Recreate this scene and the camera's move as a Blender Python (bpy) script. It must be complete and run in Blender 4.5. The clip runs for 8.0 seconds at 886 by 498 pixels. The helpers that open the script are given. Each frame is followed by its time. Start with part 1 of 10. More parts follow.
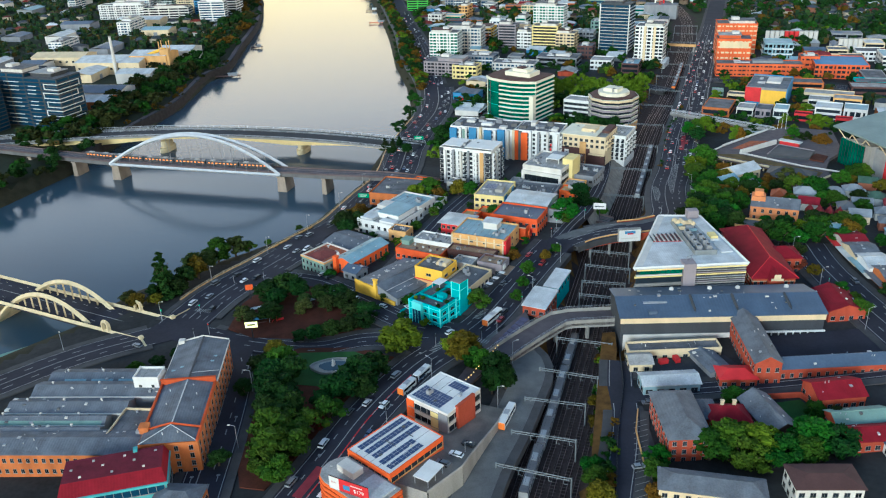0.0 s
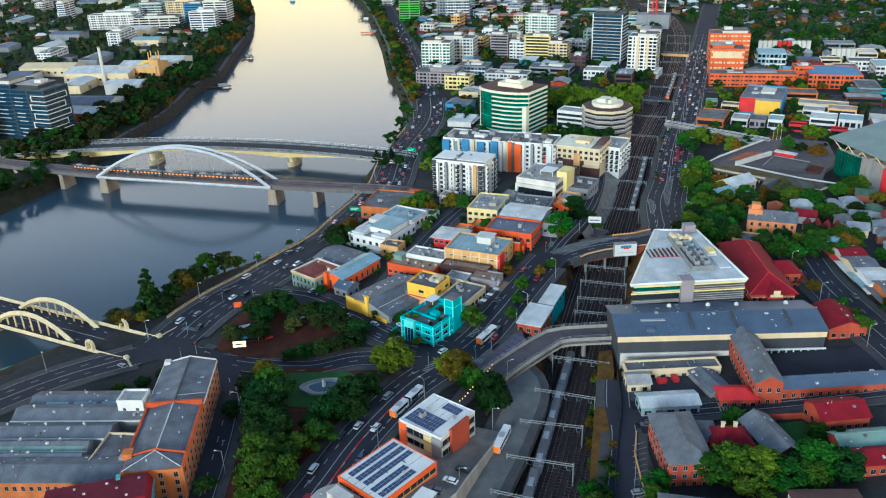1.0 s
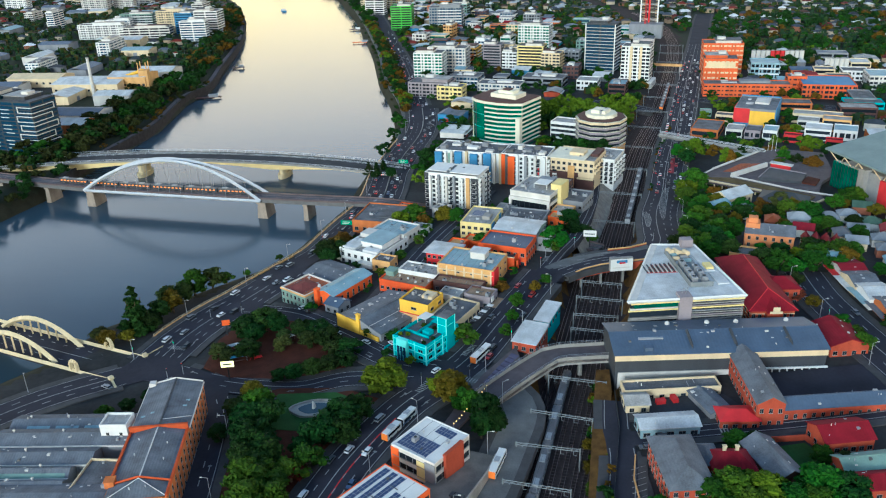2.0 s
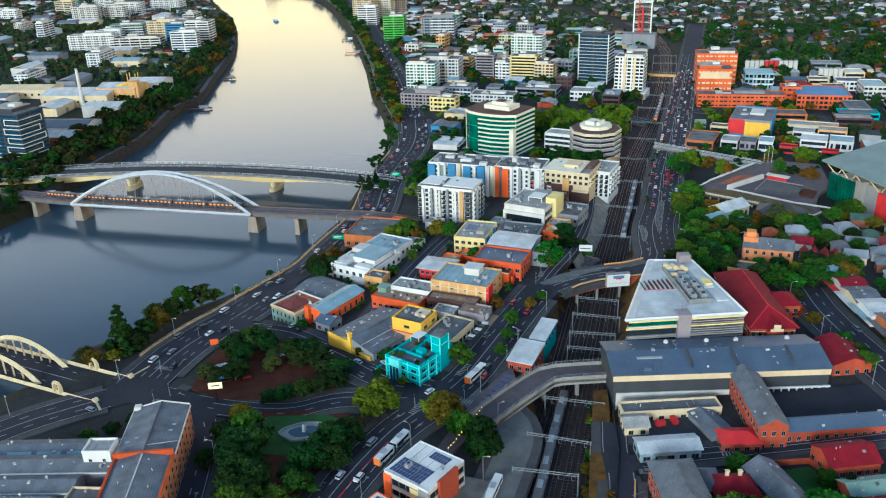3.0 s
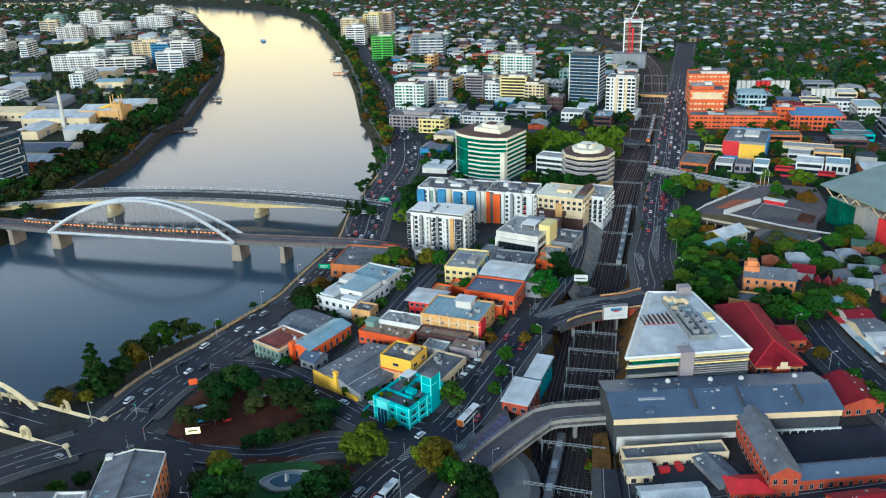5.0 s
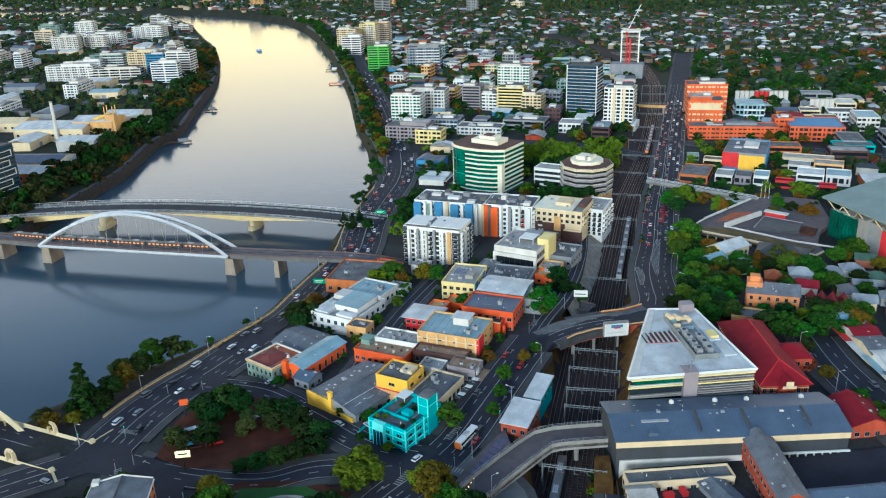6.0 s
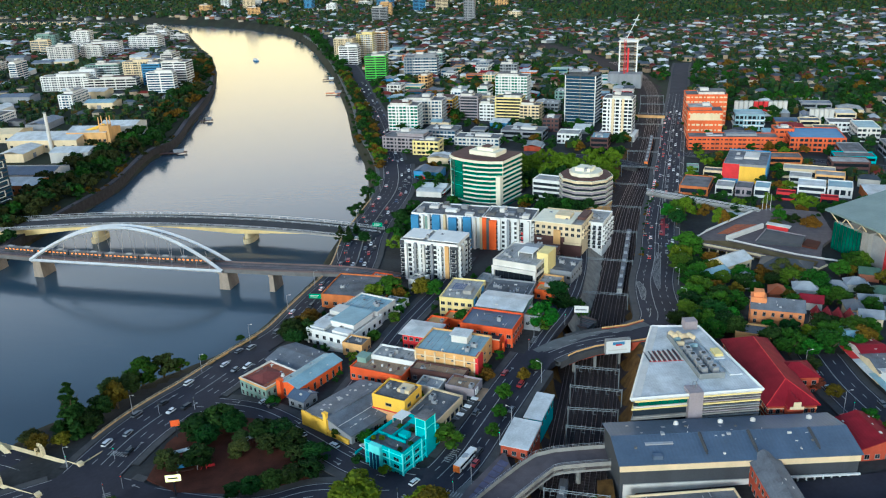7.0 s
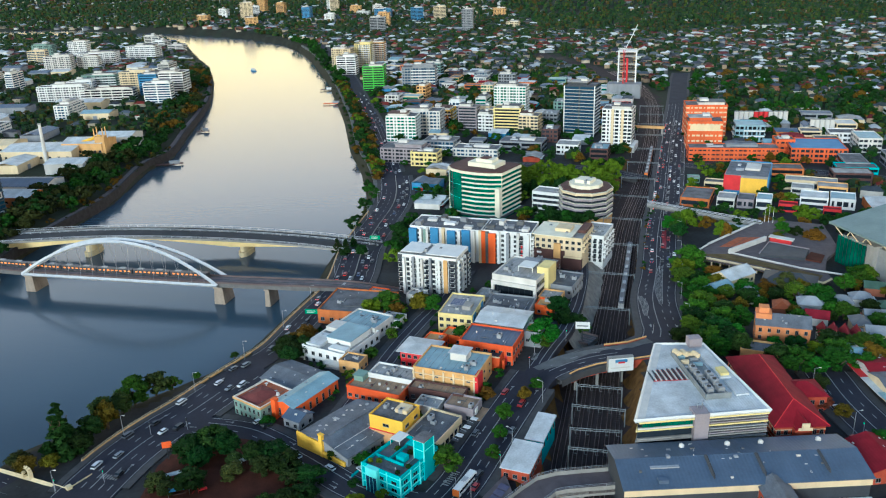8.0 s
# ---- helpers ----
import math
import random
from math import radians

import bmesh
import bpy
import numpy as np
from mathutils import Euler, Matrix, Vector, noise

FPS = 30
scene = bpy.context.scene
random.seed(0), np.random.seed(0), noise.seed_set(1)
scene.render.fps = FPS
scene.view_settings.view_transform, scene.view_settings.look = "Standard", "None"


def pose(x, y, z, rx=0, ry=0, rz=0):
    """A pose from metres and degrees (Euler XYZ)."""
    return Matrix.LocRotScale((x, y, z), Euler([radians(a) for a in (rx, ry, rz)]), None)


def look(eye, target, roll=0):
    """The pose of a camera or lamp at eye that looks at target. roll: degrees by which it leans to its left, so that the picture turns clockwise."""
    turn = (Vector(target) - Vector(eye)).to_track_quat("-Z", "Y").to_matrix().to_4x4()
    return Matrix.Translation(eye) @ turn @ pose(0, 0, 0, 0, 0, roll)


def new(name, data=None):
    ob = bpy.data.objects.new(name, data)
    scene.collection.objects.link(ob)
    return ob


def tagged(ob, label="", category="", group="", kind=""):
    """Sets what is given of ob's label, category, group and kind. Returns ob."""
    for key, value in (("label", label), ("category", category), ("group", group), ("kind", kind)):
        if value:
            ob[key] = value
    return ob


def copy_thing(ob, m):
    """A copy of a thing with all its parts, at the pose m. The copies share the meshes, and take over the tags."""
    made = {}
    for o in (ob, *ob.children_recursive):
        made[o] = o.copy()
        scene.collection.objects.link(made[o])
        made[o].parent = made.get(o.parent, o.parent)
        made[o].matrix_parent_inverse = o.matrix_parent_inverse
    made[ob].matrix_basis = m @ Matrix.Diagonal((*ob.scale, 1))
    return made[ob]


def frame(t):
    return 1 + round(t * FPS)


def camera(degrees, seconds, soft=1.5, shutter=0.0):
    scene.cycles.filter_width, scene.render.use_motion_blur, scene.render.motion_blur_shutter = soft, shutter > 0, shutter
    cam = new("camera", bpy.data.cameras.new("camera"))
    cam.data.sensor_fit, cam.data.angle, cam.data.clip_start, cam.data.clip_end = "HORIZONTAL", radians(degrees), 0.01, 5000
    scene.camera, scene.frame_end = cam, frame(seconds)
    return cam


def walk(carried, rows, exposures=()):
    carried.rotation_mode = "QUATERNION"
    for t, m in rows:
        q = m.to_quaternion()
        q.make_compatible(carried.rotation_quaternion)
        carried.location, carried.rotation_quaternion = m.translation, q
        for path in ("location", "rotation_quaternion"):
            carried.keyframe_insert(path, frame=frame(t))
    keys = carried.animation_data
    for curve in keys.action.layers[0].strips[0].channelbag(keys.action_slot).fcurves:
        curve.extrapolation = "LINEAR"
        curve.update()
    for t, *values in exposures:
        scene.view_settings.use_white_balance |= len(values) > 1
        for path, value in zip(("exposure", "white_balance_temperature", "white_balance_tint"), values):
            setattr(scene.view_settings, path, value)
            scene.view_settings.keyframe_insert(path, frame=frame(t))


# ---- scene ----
cam = camera(56.8, 8.0, 1.15)
METRES, EYE, TILT, LEAN, TURN = 63.69, 165.0, 0.0, 0.0, 0.8
ROWS = [
    (0.0, 0.0, 0.0, 0.0, -0.89, -24.84, 1.92),
    (0.5, 0.0017, 0.0618, 0.0002, -1.16, -24.56, 1.9),
    (1.0, 0.0029, 0.1229, 0.0019, -1.42, -24.29, 1.89),
    (1.5, 0.004, 0.1858, 0.0025, -1.69, -24.02, 1.87),
    (3.0, 0.0094, 0.3744, 0.0058, -2.46, -23.16, 1.84),
    (3.5, 0.0112, 0.4376, 0.0072, -2.7, -22.87, 1.84),
    (4.0, 0.0132, 0.5015, 0.0081, -2.92, -22.58, 1.83),
    (4.5, 0.0152, 0.5647, 0.0101, -3.09, -22.3, 1.83),
    (6.0, 0.0233, 0.7552, 0.0119, -3.47, -21.41, 1.82),
    (6.5, 0.0255, 0.8174, 0.0137, -3.57, -21.12, 1.81),
    (7.0, 0.0279, 0.878, 0.0155, -3.66, -20.83, 1.82),
    (7.5, 0.0304, 0.9393, 0.0149, -3.74, -20.52, 1.83),
    (8.0, 0.0333, 0.9991, 0.0174, -3.8, -20.22, 1.84),
]
EXPOSURE = 0.33
walk(cam, [(t, pose(0, 0, EYE, TILT, LEAN, TURN) @ pose(METRES * x, METRES * y, METRES * z, 90 + pitch, roll, yaw)) for t, x, y, z, yaw, pitch, roll in ROWS],
     [(0.0, EXPOSURE, 4850, -5), (8.0, EXPOSURE, 4850, -5)])

# ---- daylight: low veiled sun behind the flight, wide soft sky ----
SUN_EL, SUN_AZ = 16.0, 205.0        # degrees; azimuth from +y towards +x
world = bpy.data.worlds.new("dusk_sky")
scene.world = world
world.use_nodes = True
wn = world.node_tree.nodes
sky = wn.new("ShaderNodeTexSky")
sky.sky_type = 'NISHITA'
sky.sun_disc = False
sky.sun_elevation = radians(SUN_EL)
sky.sun_rotation = radians(SUN_AZ)
sky.air_density, sky.dust_density, sky.ozone_density = 1.0, 1.0, 1.5
wn["Background"].inputs[1].default_value = 0.12
# thin high cloud before the clear sky: warm and bright near the horizon all round, cooler overhead
geo_, sep_, ramp_ = wn.new("ShaderNodeTexCoord"), wn.new("ShaderNodeSeparateXYZ"), wn.new("ShaderNodeValToRGB")
world.node_tree.links.new(geo_.outputs["Generated"], sep_.inputs[0])
world.node_tree.links.new(sep_.outputs[2], ramp_.inputs[0])
stops = [(0.0, (0.88, 0.53, 0.16)), (0.12, (1.0, 0.63, 0.23)), (0.19, (0.94, 0.62, 0.33)), (0.27, (0.84, 0.63, 0.48)), (0.34, (0.58, 0.49, 0.44)), (0.42, (0.22, 0.225, 0.25)), (0.6, (0.06, 0.083, 0.112)), (1.0, (0.052, 0.078, 0.118))]
while len(ramp_.color_ramp.elements) < len(stops):
    ramp_.color_ramp.elements.new(0.5)
for el, (at, rgb) in zip(ramp_.color_ramp.elements, stops):
    el.position, el.color = at, (*rgb, 1)
gain_ = wn.new("ShaderNodeVectorMath")
gain_.operation = 'SCALE'
gain_.inputs["Scale"].default_value = 27.0
world.node_tree.links.new(ramp_.outputs[0], gain_.inputs[0])
veil = wn.new("ShaderNodeMixRGB")
veil.inputs[0].default_value = 0.75
world.node_tree.links.new(sky.outputs[0], veil.inputs[1])
world.node_tree.links.new(gain_.outputs[0], veil.inputs[2])
world.node_tree.links.new(veil.outputs[0], wn["Background"].inputs[0])
sun = new("sun", bpy.data.lights.new("sun", 'SUN'))
sun.data.energy, sun.data.angle, sun.data.color = 2.2, radians(14), (1.0, 0.9, 0.77)
sx, sy, sz = math.sin(radians(SUN_AZ)) * math.cos(radians(SUN_EL)), math.cos(radians(SUN_AZ)) * math.cos(radians(SUN_EL)), math.sin(radians(SUN_EL))
sun.matrix_world = look((sx * 900, sy * 900, sz * 900), (0, 0, 0))


# ---- mesh and tagging tools ----
class M:
    """Gathers faces for one mesh."""

    def __init__(self):
        self.v, self.f, self.m = [], [], []

    def face(self, pts, m=0):
        n = len(self.v)
        self.v.extend(pts)
        self.f.append(tuple(range(n, n + len(pts))))
        self.m.append(m)
        return self

    def box(self, x0, y0, z0, x1, y1, z1, m=0):
        n = len(self.v)
        self.v += [(x0, y0, z0), (x1, y0, z0), (x1, y1, z0), (x0, y1, z0), (x0, y0, z1), (x1, y0, z1), (x1, y1, z1), (x0, y1, z1)]
        self.f += [tuple(n + i for i in q) for q in ((3, 2, 1, 0), (4, 5, 6, 7), (0, 1, 5, 4), (1, 2, 6, 5), (2, 3, 7, 6), (3, 0, 4, 7))]
        self.m += [m] * 6
        return self

    def cbox(self, cx, cy, z0, w, d, h, m=0):
        return self.box(cx - w / 2, cy - d / 2, z0, cx + w / 2, cy + d / 2, z0 + h, m)

    def prism(self, poly, z0, z1, m=0):
        n, k = len(self.v), len(poly)
        self.v += [(x, y, z0) for x, y in poly] + [(x, y, z1) for x, y in poly]
        self.f.append(tuple(range(n + k - 1, n - 1, -1)))
        self.f.append(tuple(range(n + k, n + 2 * k)))
        self.f += [(n + i, n + (i + 1) % k, n + k + (i + 1) % k, n + k + i) for i in range(k)]
        self.m += [m] * (k + 2)
        return self

    def cyl(self, cx, cy, z0, z1, r0, r1=None, n=10, m=0):
        r1 = r0 if r1 is None else r1
        b = len(self.v)
        for z, r in ((z0, r0), (z1, r1)):
            self.v += [(cx + r * math.cos(6.2832 * i / n), cy + r * math.sin(6.2832 * i / n), z) for i in range(n)]
        self.f += [(b + i, b + (i + 1) % n, b + n + (i + 1) % n, b + n + i) for i in range(n)]
        self.f += [tuple(range(b + n, b + 2 * n)), tuple(range(b + n - 1, b - 1, -1))]
        self.m += [m] * (n + 2)
        return self

    def bar(self, p, q, r, n=4, m=0, r2=None):
        """A straight round or square bar from p to q."""
        p, q = Vector(p), Vector(q)
        d = (q - p)
        if d.length < 1e-6:
            return self
        a = d.orthogonal().normalized()
        c = d.normalized().cross(a)
        r2 = r if r2 is None else r2
        b = len(self.v)
        for o, rr in ((p, r), (q, r2)):
            for i in range(n):
                t = 6.2832 * (i + 0.5) / n
                self.v.append(tuple(o + a * (rr * math.cos(t)) + c * (rr * math.sin(t))))
        self.f += [(b + i, b + (i + 1) % n, b + n + (i + 1) % n, b + n + i) for i in range(n)]
        self.f += [tuple(range(b + n, b + 2 * n)), tuple(range(b + n - 1, b - 1, -1))]
        self.m += [m] * (n + 2)
        return self

    def gable(self, x0, y0, x1, y1, z, h, axis="y", t=0.25, m=0):
        """A pitched roof with its ridge along axis."""
        if axis == "y":
            xm = (x0 + x1) / 2
            a, b, c = (x0, z), (xm, z + h), (x1, z)
            prof = [a, b, c, (c[0], c[1] - t), (b[0], b[1] - t), (a[0], a[1] - t)]
            pts = [[(p[0], y, p[1]) for p in prof] for y in (y0, y1)]
        else:
            ym = (y0 + y1) / 2
            prof = [(y0, z), (ym, z + h), (y1, z), (y1, z - t), (ym, z + h - t), (y0, z - t)]
            pts = [[(x, p[0], p[1]) for p in prof] for x in (x1, x0)]
        n = len(self.v)
        self.v += pts[0] + pts[1]
        self.f += [(n + i, n + (i + 1) % 6, n + 6 + (i + 1) % 6, n + 6 + i) for i in range(6)]
        self.f += [(n + 0, n + 5, n + 4, n + 1), (n + 1, n + 4, n + 3, n + 2), (n + 6, n + 7, n + 10, n + 11), (n + 7, n + 8, n + 9, n + 10)]
        self.m += [m] * 10
        return self

    def hip(self, x0, y0, x1, y1, z, h, t=0.25, m=0):
        w, d = x1 - x0, y1 - y0
        n = len(self.v)
        base = [(x0, y0), (x1, y0), (x1, y1), (x0, y1)]
        if w >= d:
            r = [(x0 + d / 2 * 0.9, (y0 + y1) / 2), (x1 - d / 2 * 0.9, (y0 + y1) / 2)]
            tops = ((0, 1, 9, 8), (1, 2, 9), (2, 3, 8, 9), (3, 0, 8))
        else:
            r = [((x0 + x1) / 2, y0 + w / 2 * 0.9), ((x0 + x1) / 2, y1 - w / 2 * 0.9)]
            tops = ((0, 1, 8), (1, 2, 9, 8), (2, 3, 9), (3, 0, 8, 9))
        self.v += [(x, y, z) for x, y in base] + [(x, y, z - t) for x, y in base] + [(x, y, z + h) for x, y in r]
        self.f += [tuple(n + i for i in q) for q in tops]
        self.f += [(n + i, n + 4 + i, n + 4 + (i + 1) % 4, n + (i + 1) % 4) for i in range(4)] + [(n + 7, n + 6, n + 5, n + 4)]
        self.m += [m] * 9
        return self

    def mesh(self, name, mats):
        me = bpy.data.meshes.new(name)
        me.from_pydata(self.v, [], self.f)
        for mt in (mats if isinstance(mats, (list, tuple)) else [mats]):
            me.materials.append(mt)
        if max(self.m, default=0):
            me.polygons.foreach_set("material_index", self.m)
        bm = bmesh.new()
        bm.from_mesh(me)
        bmesh.ops.recalc_face_normals(bm, faces=bm.faces)
        bm.to_mesh(me)
        bm.free()
        return me


def part(name, m, material, parent=None, label=""):
    """Links gathered faces, or a ready mesh, as one mesh object under its thing."""
    ob = new(name, m if isinstance(m, bpy.types.Mesh) else m.mesh(name, material))
    ob.parent = parent
    return tagged(ob, label)


def put(name, me, parent, x=0, y=0, z=0, rz=0, label=""):
    """A part that shares ready mesh data, at a place under its parent."""
    ob = new(name, me)
    ob.parent = parent
    ob.matrix_basis = pose(x, y, z, 0, 0, rz)
    return tagged(ob, label)


def thing(name, label, category, x=0, y=0, z=0, rz=0, group="", kind=""):
    ob = new(name)
    ob.empty_display_size = 0.5
    ob.matrix_basis = pose(x, y, z, 0, 0, rz)
    return tagged(ob, label, category, group, kind)


def big_mesh(name, verts, faces, mats, index=None):
    """A large mesh from arrays of vertices and of equal-sided faces."""
    me = bpy.data.meshes.new(name)
    k = faces.shape[1]
    me.vertices.add(len(verts))
    me.vertices.foreach_set("co", np.asarray(verts, dtype=np.float32).ravel())
    me.loops.add(faces.size)
    me.loops.foreach_set("vertex_index", faces.astype(np.int32).ravel())
    me.polygons.add(len(faces))
    me.polygons.foreach_set("loop_start", np.arange(0, faces.size, k, dtype=np.int32))
    for mt in mats:
        me.materials.append(mt)
    if index is not None:
        me.polygons.foreach_set("material_index", np.asarray(index, dtype=np.int32))
    me.update(calc_edges=True)
    me.validate()
    return me


# ---- materials ----
def mat(name, rgb, rough=0.75, metal=0.0, var=0.25, scale=0.25, bump=0.15, ribs=0.0, axis="X", spread=0.0, hue=0.0, island=False, streak=0.0, ramp=None, spec=0.2):
    """A surface with stains and grain at two sizes; ribs: metres between the ribs of sheet metal; spread: brightness that differs from piece to piece."""
    mt = bpy.data.materials.new(name)
    mt.use_nodes = True
    nt = mt.node_tree
    N, L = nt.nodes.new, nt.links.new
    b = nt.nodes["Principled BSDF"]
    b.inputs["Roughness"].default_value, b.inputs["Metallic"].default_value = rough, metal
    b.inputs["Specular IOR Level"].default_value = spec
    tc = N("ShaderNodeTexCoord")
    big, fine = N("ShaderNodeTexNoise"), N("ShaderNodeTexNoise")
    big.inputs["Scale"].default_value, fine.inputs["Scale"].default_value = scale, scale * 11
    big.inputs["Detail"].default_value, fine.inputs["Detail"].default_value = 5, 4
    if streak:
        mp = N("ShaderNodeMapping")
        mp.inputs["Scale"].default_value = (1, 1, streak)
        L(tc.outputs["Object"], mp.inputs[0])
        L(mp.outputs[0], big.inputs["Vector"])
    else:
        L(tc.outputs["Object"], big.inputs["Vector"])
    L(tc.outputs["Object"], fine.inputs["Vector"])
    mix = N("ShaderNodeMath")
    mix.operation = 'MULTIPLY_ADD'
    L(fine.outputs["Fac"], mix.inputs[0])
    mix.inputs[1].default_value = 0.5
    L(big.outputs["Fac"], mix.inputs[2])
    rng = N("ShaderNodeMapRange")
    rng.inputs[1].default_value, rng.inputs[2].default_value = 0.45, 1.05
    rng.inputs[3].default_value, rng.inputs[4].default_value = 1 - var, 1 + var * 0.6
    L(mix.outputs[0], rng.inputs[0])
    hsv = N("ShaderNodeHueSaturation")
    hsv.inputs["Color"].default_value = (*rgb, 1)
    rnd = None
    if spread or hue or ramp:
        rnd = N("ShaderNodeNewGeometry").outputs["Random Per Island"] if island else N("ShaderNodeObjectInfo").outputs["Random"]
    if ramp:
        cr = N("ShaderNodeValToRGB")
        cr.color_ramp.interpolation = 'CONSTANT'
        for i, c in enumerate(ramp):
            e = cr.color_ramp.elements[i] if i < 2 else cr.color_ramp.elements.new(i / len(ramp))
            e.position, e.color = i / len(ramp), (*c, 1)
        L(rnd, cr.inputs[0])
        L(cr.outputs[0], hsv.inputs["Color"])
    if spread:
        r2 = N("ShaderNodeMapRange")
        r2.inputs[3].default_value, r2.inputs[4].default_value = 1 - spread, 1 + spread
        L(rnd, r2.inputs[0])
        mul = N("ShaderNodeMath")
        mul.operation = 'MULTIPLY'
        L(rng.outputs[0], mul.inputs[0])
        L(r2.outputs[0], mul.inputs[1])
        L(mul.outputs[0], hsv.inputs["Value"])
    else:
        L(rng.outputs[0], hsv.inputs["Value"])
    if hue:
        w = N("ShaderNodeMath")
        w.operation = 'MULTIPLY'
        L(rnd, w.inputs[0])
        w.inputs[1].default_value = 7.31
        fr = N("ShaderNodeMath")
        fr.operation = 'FRACT'
        L(w.outputs[0], fr.inputs[0])
        r3 = N("ShaderNodeMapRange")
        r3.inputs[3].default_value, r3.inputs[4].default_value = 0.5 - hue, 0.5 + hue
        L(fr.outputs[0], r3.inputs[0])
        L(r3.outputs[0], hsv.inputs["Hue"])
    L(hsv.outputs[0], b.inputs["Base Color"])
    bp = N("ShaderNodeBump")
    bp.inputs["Strength"].default_value, bp.inputs["Distance"].default_value = bump, 0.08
    if ribs:
        wv = N("ShaderNodeTexWave")
        wv.bands_direction = axis
        wv.inputs["Scale"].default_value = 0.314 / ribs
        L(tc.outputs["Object"], wv.inputs["Vector"])
        L(wv.outputs["Fac"], bp.inputs["Height"])
        bp.inputs["Strength"].default_value = max(bump, 0.5)
    else:
        L(fine.outputs["Fac"], bp.inputs["Height"])
    L(bp.outputs[0], b.inputs["Normal"])
    return mt


ASPHALT = mat("asphalt", (0.033, 0.033, 0.046), 0.85, var=0.35, scale=0.08)
ASPHALT_OLD = mat("worn_asphalt", (0.055, 0.056, 0.062), 0.88, var=0.35, scale=0.1)
PAVING = mat("paving", (0.07, 0.068, 0.07), 0.85, var=0.3, scale=0.3)
LINE = mat("road_paint", (0.3, 0.3, 0.3), 0.7, var=0.4, scale=0.5)
RED_LANE = mat("red_bus_lane", (0.24, 0.035, 0.05), 0.8, var=0.3)
CONC = mat("concrete", (0.3, 0.29, 0.27), 0.85, var=0.35, scale=0.2, streak=0.25)
YARD_CONC = mat("yard_concrete", (0.17, 0.155, 0.14), 0.9, var=0.35, scale=0.2)
CONC_DARK = mat("dark_concrete", (0.14, 0.14, 0.14), 0.85, var=0.35, scale=0.2)
CREAM_STONE = mat("cream_concrete", (0.66, 0.55, 0.33), 0.8, var=0.28, scale=0.25, streak=0.3)
BALLAST = mat("ballast", (0.04, 0.029, 0.029), 0.95, var=0.5, scale=0.35, bump=0.5)
RAIL = mat("rail_steel", (0.3, 0.22, 0.22), 0.4, 0.7, var=0.3)
SLEEPER = mat("sleeper", (0.055, 0.046, 0.046), 0.9, var=0.3)
GALV = mat("galvanised_steel", (0.42, 0.43, 0.45), 0.5, 0.5, var=0.2)
DARK_STEEL = mat("dark_steel", (0.05, 0.055, 0.06), 0.5, 0.5, var=0.2)
WHITE = mat("white_paint", (0.7, 0.7, 0.68), 0.6, var=0.14, scale=0.2, streak=0.3)
OFFWHITE = mat("offwhite_render", (0.6, 0.58, 0.54), 0.7, var=0.2, scale=0.2, streak=0.3)
CREAM = mat("cream_render", (0.66, 0.54, 0.34), 0.7, var=0.2, scale=0.2, streak=0.3)
BEIGE = mat("beige_brick", (0.62, 0.37, 0.14), 0.85, var=0.28, scale=0.2, streak=0.4)
YELLOW = mat("yellow_render", (0.8, 0.48, 0.05), 0.7, var=0.2, scale=0.2, streak=0.3)
TEAL = mat("teal_render", (0.008, 0.4, 0.43), 0.6, var=0.2, scale=0.2, streak=0.3)
TEAL_FRONT = mat("weathered_teal_panel", (0.13, 0.42, 0.44), 0.6, var=0.3, streak=0.3)
TEAL_LIGHT = mat("light_teal_trim", (0.2, 0.72, 0.7), 0.6, var=0.15)
CREAM_WHITE = mat("cream_white_render", (0.74, 0.7, 0.55), 0.65, var=0.15, scale=0.2, streak=0.3)
GREY = mat("grey_render", (0.25, 0.26, 0.28), 0.75, var=0.25, scale=0.2, streak=0.3)
DARK = mat("charcoal_cladding", (0.055, 0.06, 0.07), 0.6, var=0.25, scale=0.2, streak=0.3)
MAUVE = mat("mauve_render", (0.29, 0.255, 0.275), 0.75, var=0.25, scale=0.2, streak=0.3)
PALE_YELLOW = mat("pale_yellow_render", (0.72, 0.6, 0.25), 0.7, var=0.2, scale=0.2, streak=0.3)
BROWN = mat("brown_cladding", (0.095, 0.05, 0.045), 0.75, var=0.25, scale=0.2)
BLUE = mat("blue_cladding", (0.07, 0.22, 0.42), 0.6, var=0.2, scale=0.2)
SAGE = mat("sage_render", (0.2, 0.3, 0.26), 0.7, var=0.25, scale=0.2, streak=0.3)
BREW_ORANGE = mat("rust_orange_render", (0.62, 0.09, 0.02), 0.75, var=0.25, scale=0.2, streak=0.3)
TERRACE_TAN = mat("tan_roof_membrane", (0.36, 0.25, 0.16), 0.85, var=0.4, scale=0.2)
ORANGE = mat("orange_render", (0.74, 0.12, 0.02), 0.7, var=0.22, scale=0.2, streak=0.3)
BRICK = mat("orange_brick", (0.48, 0.155, 0.045), 0.9, var=0.35, scale=0.3, bump=0.35, streak=0.4)
BRICK_TRIM = mat("orange_brick_trim", (0.5, 0.09, 0.025), 0.9, var=0.35, scale=0.3, streak=0.4)
REDBRICK = mat("red_brick", (0.38, 0.07, 0.034), 0.9, var=0.35, scale=0.3, bump=0.35, streak=0.4)
RED = mat("red_panel", (0.55, 0.03, 0.035), 0.6, var=0.2)
RED_ROOF = mat("red_sheet_roof", (0.21, 0.009, 0.02), 0.8, var=0.3, scale=0.25, ribs=0.9, spec=0.15)
TILE_ROOF = mat("terracotta_roof", (0.36, 0.11, 0.05), 0.85, var=0.35, scale=0.5, ribs=0.5, axis="Y")
